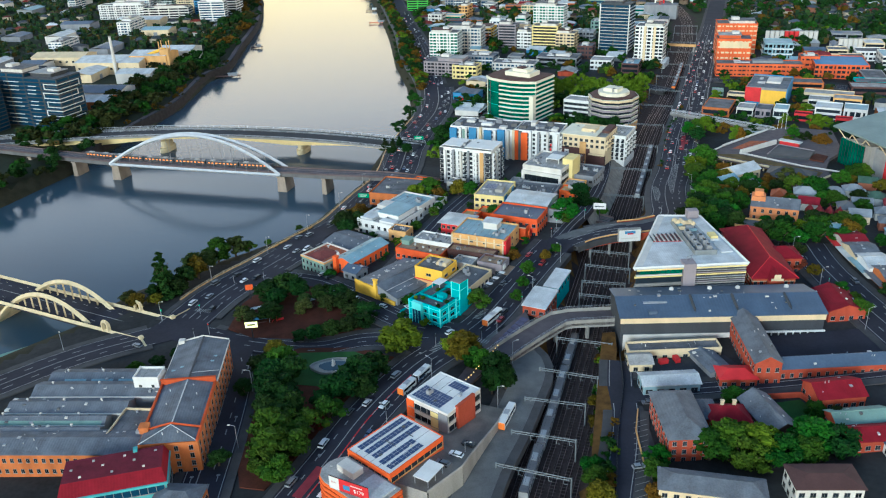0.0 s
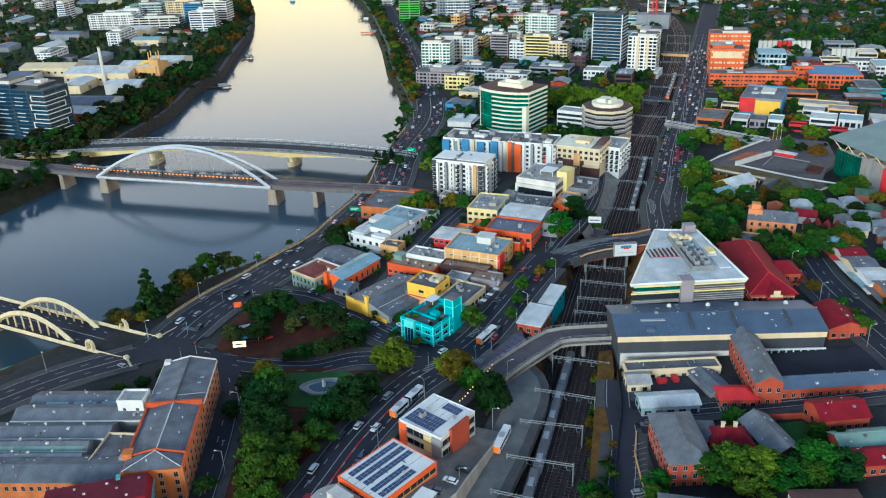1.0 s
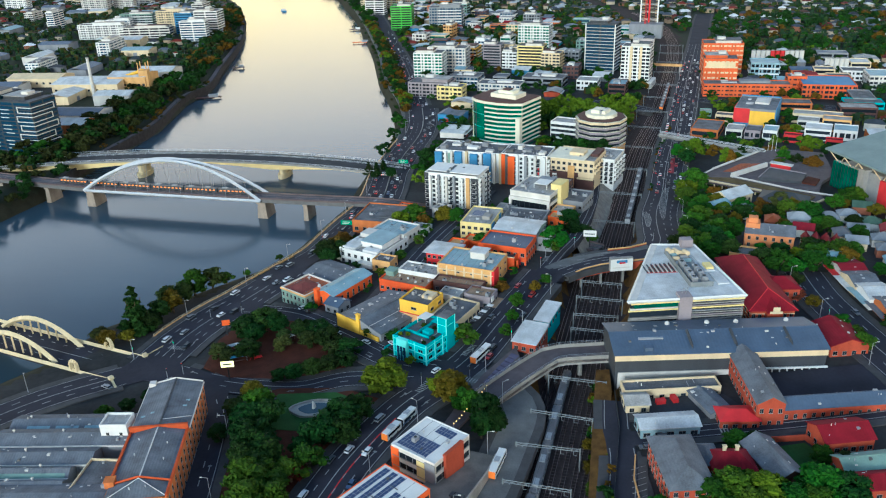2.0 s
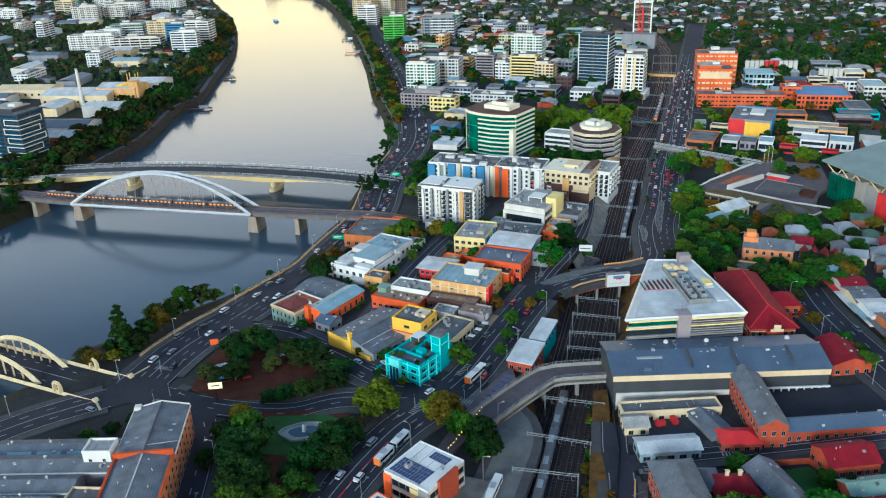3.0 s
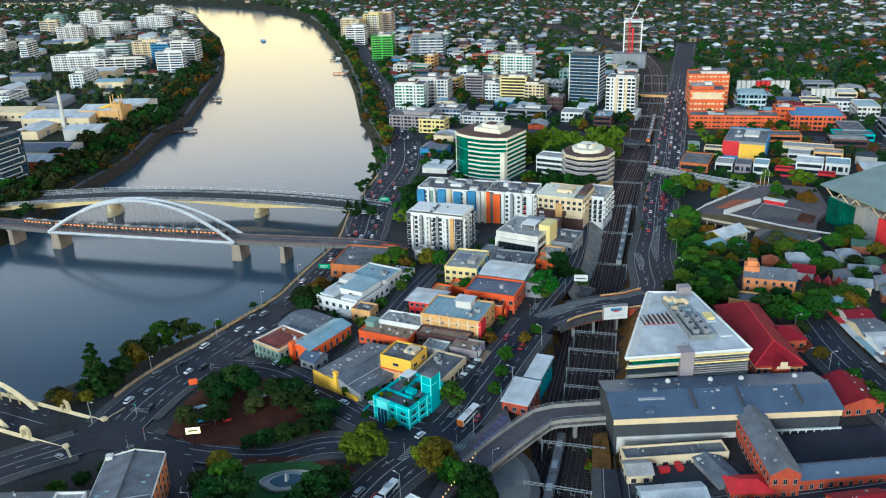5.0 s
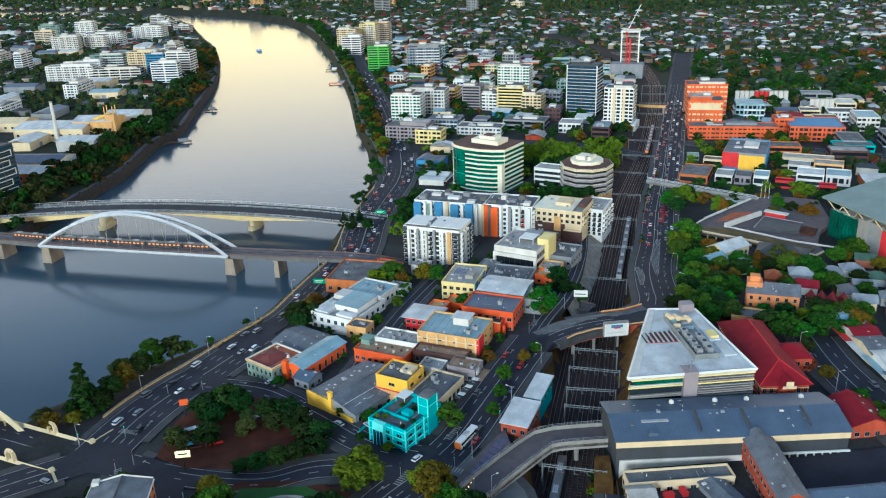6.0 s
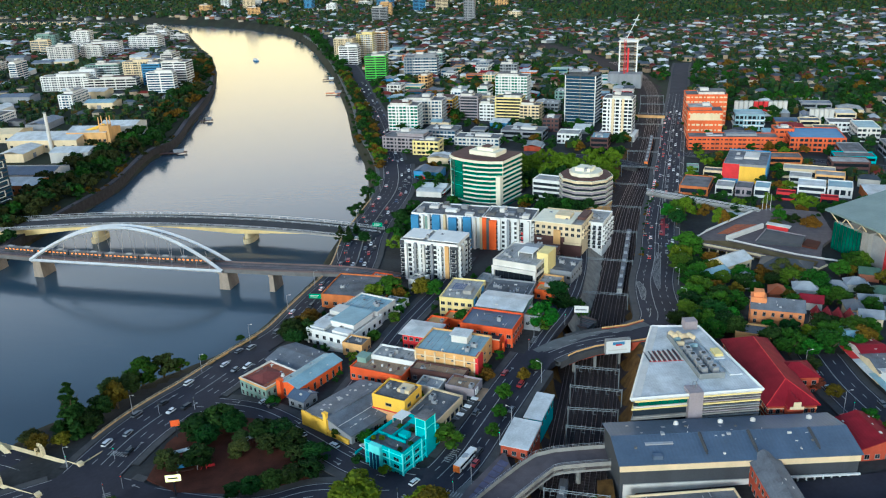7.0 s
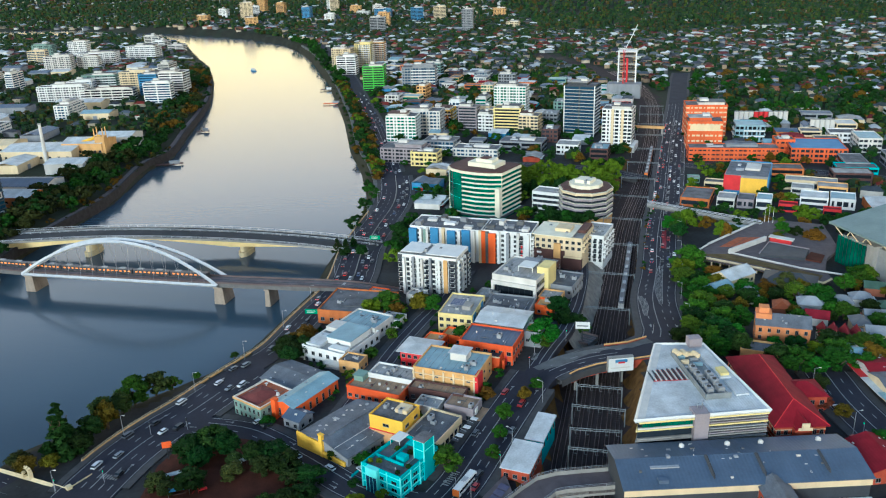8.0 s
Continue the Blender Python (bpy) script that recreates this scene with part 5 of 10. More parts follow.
part("terrace_canopy", M().box(-7.6, 4, 11.4, -3.4, 9.6, 11.6).box(-7.6, 4, 9, -7.4, 4.2, 11.4).box(-3.6, 4, 9, -3.4, 4.2, 11.4), WHITE, tb)
part("terrace_canopy", M().box(-1.5, 5, 10.9, 3.4, 9, 11.1).box(-1.5, 5, 9, -1.3, 5.2, 10.9).box(3.2, 5, 9, 3.4, 5.2, 10.9), TEAL, tb)
part("terrace_bar", M().box(0, -2.4, 9, 3.4, 0.4, 11), TEAL, tb)
part("side_wall", M().box(-15, -9, -4, -14.6, 8, 1.5), TEAL, tb, "teal boundary wall of the beer garden")
part("street_canopy", M().box(8.4, -9, -1.2, 10.6, 0, -1.0), GREY, tb)
yb = building("yellow rendered building with a peach lower half", -8, 327.5, 14, 13, -30, 6, 10.5, YELLOW, MEMBRANE, "flat", 3, (1, 2), (2.4, 1.0), name="shop_house", plant=2, first=2)
part("roof_terrace", M().box(-8.5, 6.6, 6.5, 3, 11, 8.4), PALE_YELLOW, yb)
part("lower_wall", M().box(-7.15, -6.65, -4.5, 7.15, 6.65, 5.4), mat("peach_render", (0.66, 0.36, 0.16), 0.7, var=0.22, scale=0.2, streak=0.3), yb)
part("red_stripe", M().box(-7.25, -6.75, 5.4, 7.25, 6.75, 5.8), RED, yb)
part("roof_room", M().cbox(3, 2, 10.5, 5, 5, 1.6), CREAM, yb)
building("cream low shop with striped awnings", 6, 322, 13, 20, -32, 2, 6, CREAM, MEMBRANE, "flat", 1, (3, 6), (2, 2), name="shop", plant=2)
wh = building("brick warehouse with a wide grey gabled roof and yellow front", -24, 329, 26, 30, -43, -0.6, 5.4, GREY, GREY_ROOF, "gable", 1, (6, 6), (2, 1.8), rise=2.6, axis="y", name="warehouse")
part("yellow_chimney", M().cbox(0, -15.4, -4, 1.6, 1.2, 14).cbox(0, -15.4, 10, 2.0, 1.6, 0.4), YELLOW, wh, "yellow painted brick chimney")
part("front_wall", M().box(-13.4, -15.8, -5, -1, -15.2, 6.6).box(1, -15.8, -5, 12, -15.2, 3.4), YELLOW, wh, "yellow painted parapet wall")
part("ridge_vent", M().cbox(0, 0, 8.0, 1.4, 24, 0.6), GREY_ROOF, wh)
for lx in (3.2, 9.6):
    for k in range(4):
        part("skylight", M().cbox(lx, -10.5 + k * 6.6, 7.7 - 0.2 * lx, 0.5, 3.6, 0.5), OFFWHITE, wh, "pale strip roof light")
part("valley_gutter", M().cbox(6.4, 0, 6.6, 0.7, 30.5, 0.35), OFFWHITE, wh)
for k in range(6):
    part("skylight", M().cbox(-6.6, -11 + k * 4.4, 6.75, 1.6, 0.7, 0.25), OFFWHITE, wh)
bb = building("orange brick hall with a pale blue roof", -44, 358.5, 10, 27, -36, -0.4, 7, ORANGE, BLUE_ROOF, "gable", 1, (2, 7), (1.1, 3.0), rise=1.6, axis="y", name="hall")
part("brick_tower", M().cbox(-4, -14.3, -5, 2.2, 2.2, 14), ORANGE, bb)
gb_ = building("sage green two-storey hotel with a maroon roof", -61.5, 357.5, 16, 17, -40, -1, 7.5, SAGE, TILE_ROOF, "flat", 2, (6, 6), (1.0, 1.8), name="hotel", trim=OFFWHITE)
part("inner_roof", M().hip(-6.5, -7, 4.5, 5, 7.7, 1.6), mat("faded_maroon_roof", (0.17, 0.05, 0.045), 0.85, var=0.3, ribs=0.8), gb_, "faded maroon inner roof")
part("roof_dome", M().cyl(5.4, 3, 7.6, 8.8, 0.9, 0.5, 10), OFFWHITE, gb_)
part("cornice", M().box(-8.3, -8.8, 7.4, 8.3, -8.4, 8.2).box(7.9, -8.4, 7.4, 8.3, 8.6, 8.2), BEIGE, gb_)
building("grey low hall with a broad sheet roof", -51, 375, 22, 18, -38, -2.5, 6.5, GREY, GREY_ROOF, "gable", 1, (5, 4), rise=1.8, name="hall")
building("dark tin shed beside the brick hall", -46, 343, 8, 8, -36, -2.4, 4.5, GREY, SLATE_ROOF, "gable", 1, (2, 2), rise=1.6, name="shed")
be = building("beige brick office with a pale blue-grey roof", 15.8, 362, 27, 20, -24, 7, 10.5, BEIGE, BLUE_ROOF, "flat", 3, (4, 3), (1.4, 0.8), name="office_block", plant=2)
for k in range(7):
    part("pilaster", M().cbox(-13.2 + k * 4.3, -10.2, -4, 0.7, 0.5, 14.8), CREAM, be)
part("cornice", M().box(-13.7, -10.5, 8.6, 13.7, -9.9, 9.0), CREAM, be)
part("roof_lantern", M().cbox(2, 4, 10.5, 7, 6, 3.4), OFFWHITE, be)
part("lantern_roof", M().cbox(2, 4, 13.9, 8.4, 7.4, 0.3), PALE_ROOF, be)
part("red_corner", M().box(12.4, -10.3, -3, 14.2, -4, 10.8), RED, be)
os1 = building("orange brick shop with a planted roof terrace", -14.6, 356.5, 24, 11, -27, 0.8, 6, BREW_ORANGE, TERRACE_TAN, "flat", 1, (8, 3), (1.6, 1.3), name="shop")
part("terrace_hut", M().cbox(-9.6, 2.4, 6.1, 4.2, 4.6, 2.4).cbox(-9.6, 2.4, 8.5, 5, 5.4, 0.2), SAGE, os1)
for k in range(7):
    part("terrace_table", M().cyl(-5 + k * 2.5, (1.6, -1.6, 0.4)[k % 3], 6.1, 6.9, 0.5, 0.5, 8), (OFFWHITE, BROWN)[k % 2], os1)
ts1 = building("low tan-roofed shop below the beige office", 9, 348.5, 23, 6.5, -24, 2.4, 6, BROWN, TERRACE_TAN, "flat", 1, (6, 2), (1.6, 1.6), name="shop", plant=1)
ts2 = building("tan-roofed corner shop with a street awning", 18, 337, 12, 9, -27, 2.4, 6.4, MAUVE, TERRACE_TAN, "flat", 1, (3, 3), (1.8, 1.8), name="shop", plant=1)
part("street_awning", M().box(6.0, -4.6, 2.9, 8.8, 4.6, 3.15), TERRACE_TAN, ts2, "tan street awning")
part("shop_sign", M().box(6.1, -3.2, 4.2, 6.4, -0.6, 6.6), WHITE, ts2, "white shop sign panel")

building("white flat-roofed two-storey workshop", -8, 364, 20, 10, -26, 2.2, 7, WHITE, MEMBRANE_PALE, "flat", 2, (6, 3), (1.4, 1.1), name="workshop", plant=2)
tr = building("red and orange terraced restaurant block", 34, 383, 24, 17, -24, 7, 9.5, BREW_ORANGE, SLATE_ROOF, "flat", 2, (7, 5), (1.8, 1.6), name="restaurant", plant=1)
part("lower_terrace", M().box(-12, -14.5, -3, 8, -8.5, 6.4), BREW_ORANGE, tr)
part("terrace_deck", M().box(-11.6, -14.1, 6.4, 7.6, -8.6, 6.55), DARK, tr, "dark glazed terrace deck")
part("terrace_wall", M().box(-12.1, -14.7, 6.4, 8.1, -14.2, 7.5).box(7.6, -14.2, 6.4, 8.1, -8.6, 7.5), BREW_ORANGE, tr)
part("terrace_beam", M().box(-12.2, -14.8, 7.5, 8.2, -14.1, 7.75), CREAM, tr)
for k in range(5):
    part("balcony_arch", M().box(8.2 + 0.4, -13 + k * 4.4, -3, 9.6, -11.6 + k * 4.4, 5.6), (BREW_ORANGE, RED)[k % 2], tr)
building("low red building with a white canopy roof", 3, 382, 14, 12, -24, 4.6, 8, RED, PALE_ROOF, "hip", 2, (5, 3), (1.6, 1.4), rise=1.2, over=1.5, name="restaurant")
building("white-roofed green and orange hall", 42, 402, 22, 18, -24, 7.2, 9, SAGE, PALE_ROOF, "gable", 2, (6, 5), rise=1.2, name="hall")
cy = building("pale yellow office with blue side panels and roof solar panels", 23.8, 419.5, 16.5, 24, -20, 6, 10.5, PALE_YELLOW, MEMBRANE_PALE, "flat", 3, (5, 7), (1.8, 1.4), name="office_block", plant=2)
part("blue_panel", M().box(8.2, -10.6, 1, 8.7, -6.4, 10.8), BLUE, cy)
part("blue_panel", M().box(8.2, 3.4, 1, 8.7, 7, 10.8), BLUE, cy)
solar_array(cy, -2.5, 3.0, 6.25, 6, 4, -20)
part("plant_screen", M().cbox(3.5, -2, 10.6, 4, 6, 1.8), CONC, cy)
building("grey roofed workshop with roof units", 47, 424, 22, 20, -22, 3.2, 8, GREY, MEMBRANE, "flat", 2, (6, 5), name="workshop", plant=6)
gmod = building("pale grey stepped modern gallery", -33, 404.5, 24, 27, -32, -1, 7.5, WHITE, MEMBRANE_PALE, "flat", 2, (6, 6), (1.6, 1.6), name="gallery", plant=2)
part("upper_storey", M().cbox(3, 2, 7.6, 13, 16, 3.0), WHITE, gmod)
part("roof_sheet", M().cbox(3, 2, 10.6, 13.6, 16.6, 0.3), BLUE_ROOF, gmod)
part("roof_step", M().cbox(-7, -6, 7.7, 8, 12, 1.2), PALE_ROOF, gmod)
part("roof_step", M().cbox(-8, 8, 7.7, 7, 8, 2.2), OFFWHITE, gmod)
part("roof_box", M().cbox(6, -10, 7.7, 9, 4, 1.4), WHITE, gmod)
part("side_block", M().box(-15.5, -12, -3, -12, 2, 5.4), WHITE, gmod)
part("porch", M().box(2, -17.5, -3, 11, -13.4, 4.2), OFFWHITE, gmod)
for k in range(6):
    part("roof_vent", M().cbox(-9 + k * 3.6, (-2, 4, 9)[k % 3], 8.0, 1.2, 0.9, 2.2 if k % 3 == 1 else 1.2), (GALV, OFFWHITE)[k % 2], gmod)
building("white low wing of the gallery", -22, 421, 20, 16, -32, 0.5, 9, OFFWHITE, BLUE_ROOF, "flat", 2, (5, 4), (1.5, 1.4), name="gallery_wing", plant=2)
building("broad flat grey warehouse with a brick end", -27, 449, 34, 28, -17, -2.4, 8, BRICK, MEMBRANE, "flat", 1, (7, 5), (2, 1.8), name="warehouse", plant=1)
# mid-rise apartments and offices
building("white eight-storey apartments with dark end walls", 12.7, 476, 33, 19, -24, 13, 23, WHITE, MEMBRANE_PALE, "flat", 8, (9, 5), (1.6, 1.7), name="apartment_building", balcony=(2.6, 1.5, (("f", 2), ("r", 2))), plant=3, sides="fr")
aw_ = bpy.data.objects["apartment_building"]
part("charcoal_panel", M().cbox(-15.4, -9.8, -3, 2.4, 0.7, 26.5), DARK, aw_)
part("charcoal_panel", M().cbox(14.6, -9.9, -3, 4.2, 0.9, 25.5), DARK, aw_)
for i, x in enumerate((-12.9, -7.4, -2.6, 2.2, 7.2)):
    part("wall_pier", M().cbox(x, -10.3, -3, 1.3, 1.9, 25.2 + (i % 2) * 0.7), (WHITE, GREY, OFFWHITE, GREY, WHITE)[i], aw_)
for k in range(3):
    part("wall_pier", M().cbox(17.2, -7.5 + k * 4.6, -3, 1.6, 1.0, 25.4), WHITE, aw_)
part("olive_panel", M().cbox(10.6, -9.9, -3, 2.2, 0.9, 25.5), BEIGE, aw_)
part("charcoal_panel", M().cbox(16.8, 5.5, -3, 0.9, 5, 25.5), DARK, aw_)
part("roof_canopy", M().cbox(8, 0, 24.4, 18, 17, 0.4).cbox(8, 0, 23.2, 12, 10, 1.2), WHITE, aw_)
part("roof_canopy", M().cbox(-10, 1, 23.9, 12, 15, 0.4).cbox(-10, 1, 23, 8, 8, 0.9), WHITE, aw_)
ap2 = building("white apartments with bright blue wall panels", 26, 534, 46, 22, -21, 9, 21, WHITE, MEMBRANE, "flat", 7, (12, 6), (1.6, 1.5), name="apartment_building", balcony=(2.6, 1.4, (("f", 3), ("r", 2))), plant=4, sides="fr")
for i, x in enumerate((-20.6, -7.0, 3.4, 12.6)):
    part("blue_panel", M().cbox(x, -11.9, -2, 4.9, 2.0, 22.6 + (i % 2)), BLUE, ap2)
for i, x in enumerate((-15.6, -11.4, -1.4, 8.6, 17.4, 21.4)):
    part("wall_pier", M().cbox(x, -12.1, -2, 1.5, 2.4, 23.2 + (i % 3) * 0.5), (WHITE, OFFWHITE, CREAM)[i % 3], ap2)
part("pale_green_panel", M().cbox(-13.5, -11.4, -2, 1.6, 0.8, 22), SAGE, ap2)
for i in range(7):
    part("roof_room", M().cbox(-19 + i * 6.3, (-5, 3, 6, -2, 5, -6, 1)[i], 21, (4, 6, 3, 7, 4, 5, 4)[i], (5, 4, 6, 4, 3, 4, 6)[i], (2.4, 1.6, 2.8, 1.8, 2.6, 1.4, 2.2)[i]), (GREY, OFFWHITE, CONC_DARK, WHITE)[i % 4], ap2)
ap3 = building("white apartments with an orange tower face", 60, 521, 30, 22, -21, 9.5, 21, WHITE, MEMBRANE, "flat", 7, (8, 6), (1.5, 1.5), name="apartment_building", balcony=(2.4, 1.4, (("f", 2), ("r", 2))), plant=3, sides="fr")
for x, w_, hh_ in ((-13.2, 2.6, 23.4), (-8.0, 4.4, 22.2)):
    part("orange_panel", M().cbox(x, -11.9, -2, w_, 1.8, hh_), ORANGE, ap3)
for i, x in enumerate((-10.9, -4.0, 1.5, 7.5, 13.4)):
    part("wall_pier", M().cbox(x, -12.0, -2, 1.6, 2.2, 23.2 + (i % 2) * 0.6), (CONC_DARK, WHITE, GREY, OFFWHITE, WHITE)[i], ap3)
part("red_panel", M().cbox(9.6, -11.3, 2, 1.0, 0.6, 12), RED, ap3)
for i in range(5):
    part("roof_room", M().cbox(-11 + i * 5.4, (-4, 4, -1, 5, -5)[i], 21, (5, 3, 6, 4, 4)[i], (4, 6, 4, 3, 5)[i], (1.8, 2.6, 1.4, 2.4, 1.8)[i]), (CONC_DARK, OFFWHITE, GREY)[i % 3], ap3)
bc = building("cream stepped apartments over a dark mauve base", 91, 513, 28, 26, -27, 8.4, 18, CREAM, MEMBRANE_PALE, "flat", 5, (8, 7), (1.8, 1.6), trim=CREAM, name="apartment_building", balcony=(2.8, 1.4, (("r", 2),)), plant=2, first=3)
part("dark_base", M().box(-14.3, -13.4, -4, 4, -12.6, 10.4).box(-14.4, -13.0, -4, -13.8, 13, 12.5), BROWN, bc, "dark mauve clad lower storeys")
part("dark_base", M().box(4, -15.6, -4, 14.3, -12.6, 7.2), BROWN, bc, "dark mauve clad lower storeys")
part("terrace_wall", M().box(4, -15.7, 7.2, 14.4, -15.3, 8.3).box(14.0, -15.3, 7.2, 14.4, -12.9, 8.3), CREAM, bc)
part("stair_shaft", M().box(-2.4, -14.2, -4, 1.6, -12.6, 14.6), BEIGE, bc, "tan stair shaft")
for k in range(5):
    part("window", M().box(-12.6, -13.5, 0.4 + k * 2.4, -9.8, -13.3, 1.5 + k * 2.4), WHITE if k % 2 else GLASS, bc)
part("roof_canopy", M().box(-15.4, -14.4, 18.9, 8, 9, 19.3), CREAM_WHITE, bc, "pale overhanging roof canopy")
part("roof_room", M().box(-4, -6, 19.3, 5, 3, 21.2), CREAM, bc)
part("roof_room", M().box(9, -4, 18.9, 13.6, 11, 20.6), BROWN, bc)
building("white balconied apartments beside the tracks", 112, 519, 13, 24, -27, 5.6, 16, WHITE, MEMBRANE_PALE, "flat", 5, (4, 7), (1.6, 1.6), name="apartment_building", balcony=(2.2, 1.3, (("f", 1), ("r", 2))), plant=1)
og = building("white-framed office with a broad black glass front", 59, 455, 24, 28, -31, 8.8, 14, OFFWHITE, MEMBRANE_PALE, "flat", 3, (8, 8), (2, 2.2), style="band", name="office_block", glass=GLASS, plant=3, sides="lr")
part("glass_front", M().box(-10.6, -14.25, -0.5, 10.6, -13.9, 9.2), GLASS, og, "broad black glass front")
part("front_frame", M().box(-12.2, -15.2, -4, -10.8, -13.9, 11.6).box(10.8, -15.2, -4, 12.2, -13.9, 11.6).box(-10.8, -15.2, 9.6, 10.8, -13.9, 11.6), OFFWHITE, og)
for k in range(7):
    part("mullion", M().cbox(-9 + k * 3, -14.3, -0.5, 0.14, 0.12, 9.7), DARK_STEEL, og)
part("cream_tower", M().box(8, -3, 0, 14.2, 8, 17.6), PALE_YELLOW, og)
part("roof_pergola", M().box(-2, -4, 16.6, 6, 5, 16.9).box(-2, -4, 14, -1.7, -3.7, 16.6).box(5.7, -4, 14, 6, -3.7, 16.6).box(-2, 4.7, 14, -1.7, 5, 16.6).box(5.7, 4.7, 14, 6, 5, 16.6), WHITE, og)
part("roof_room", M().cbox(1, 8, 14, 9, 6, 2.6), GREY, og)
building("grey side wing of the glass office", 79, 455, 16, 20, -28, 2, 9, GREY, MEMBRANE, "flat", 2, (5, 5), name="office_block", plant=2)
building("small pale block beside the tracks", 72, 470, 14, 12, -28, 6, 12, BROWN, MEMBRANE_PALE, "flat", 3, (4, 3), name="office_block", plant=1)


# ---- railway ----
tc_, ts_ = spline(TRACK, 6.0)
tz_ = track_z(tc_[:, 1]) + 0.1
for k, off in enumerate((-10.4, -7.0, -3.6, 0.0, 3.6, 7.2, 10.6)):
    tr_ = thing("railway_track", "steel rails on sleepers in dark ballast", "railway track", group="railway tracks")
    sel = (tc_[:, 1] < 1250) & (tc_[:, 1] > 150)
    if abs(off) > 9:
        sel &= tc_[:, 1] < (640 if off > 0 else 400)
    if off == -7.0:
        sel &= tc_[:, 1] < 410
    c, s, z = tc_[sel], ts_[sel], tz_[sel]
    o = np.full(len(c), off)
    for side in (-0.72, 0.72):
        m = M()
        p = c + s * (o + side)[:, None]
        for i in range(len(p) - 1):
            m.bar((*p[i], z[i] + 0.3), (*p[i + 1], z[i + 1] + 0.3), 0.11)
        part("rail", m, RAIL, tr_)
    fc, fs = spline([tuple(q) for q in c[::4]], 1.5)
    fz = track_z(fc[:, 1]) + 0.1
    m = M()
    for i in range(len(fc)):
        if fc[i, 1] < 600:
            p = fc[i] + fs[i] * off
            a = p - fs[i] * 1.3
            b = p + fs[i] * 1.3
            m.bar((*a, fz[i] + 0.1), (*b, fz[i] + 0.1), 0.14)
    tagged(part("sleeper", m, SLEEPER, tr_), kind="stuff")


def gantry(x0, y0, x1, y1, z, h=8.0):
    """A portal over the tracks that carries the overhead wires."""
    g = thing("overhead_gantry", "grey steel portal carrying overhead railway wires", "railway gantry", x0, y0, z, 0, "overhead gantries")
    w = Vector((x1 - x0, y1 - y0, 0))
    for p in (Vector(), w):
        part("post", M().bar(p - Vector((0, 0, 1)), p + Vector((0, 0, h + 1.2)), 0.26), AGED_STEEL, g)
    m = M()
    for dz in (0, 0.9):
        m.bar((0, 0, h + dz), (w.x, w.y, h + dz), 0.13)
    n = 10
    for i in range(n):
        m.bar(w * (i / n) + Vector((0, 0, h)), w * ((i + 1) / n) + Vector((0, 0, h + 0.9)), 0.08)
    part("lattice_beam", m, AGED_STEEL, g)
    for i in (1, 3, 5, 7, 9) if y0 < 430 else (2, 8):
        p = w * (i / 10)
        part("dropper", M().bar(p + Vector((0, 0, h)), p + Vector((0, 0, h - 1.6)), 0.09).bar(p + Vector((0, 0, h - 1.6)), p + w.normalized() * 1.2 + Vector((0, 0, h - 1.6)), 0.07), AGED_STEEL, g)


for x0, y0, x1, y1 in ((4, 184, 27, 177), (11, 200, 33, 192), (17, 216, 37, 210), (23, 234, 43, 229), (30, 252, 50, 245), (39, 273, 59, 267), (46, 295, 68, 289), (53, 308, 71, 303), (56, 320, 74, 316), (60, 336, 79, 330), (65, 351, 82, 346)):
    gantry(x0, y0, x1, y1, -9.2)
for y in list(range(430, 1000, 48)):
    i = int(np.argmin(abs(tc_[:, 1] - y)))
    a, b = tc_[i] - ts_[i] * 12.4, tc_[i] + ts_[i] * 12.4
    gantry(a[0], a[1], b[0], b[1], float(tz_[i]))
wires = thing("overhead_wires", "thin dark overhead wires along the tracks", "overhead wires")
for off in (-7.0, -3.6, 0.0, 3.6, 7.2):
    m = M()
    sel = (tc_[:, 1] > 190) & (tc_[:, 1] < 900)
    p, z = (tc_ + ts_ * off)[sel], tz_[sel]
    for i in range(len(p) - 1):
        m.bar((*p[i], z[i] + 6.2), (*p[i + 1], z[i + 1] + 6.2), 0.035, 3)
    part("wire", m, DARK_STEEL, wires)

CAR_ROOF = mat("train_roof", (0.17, 0.165, 0.175), 0.6, 0.2, var=0.3, scale=0.4)
TRAIN_SIDE = mat("train_side", (0.5, 0.5, 0.5), 0.4, 0.4, var=0.2)
TRAIN_ORANGE = mat("train_orange", (0.75, 0.2, 0.03), 0.5, var=0.2)
TRAIN_LIT = glow("lit_train_window", (0.9, 0.25, 0.03), 0.9)


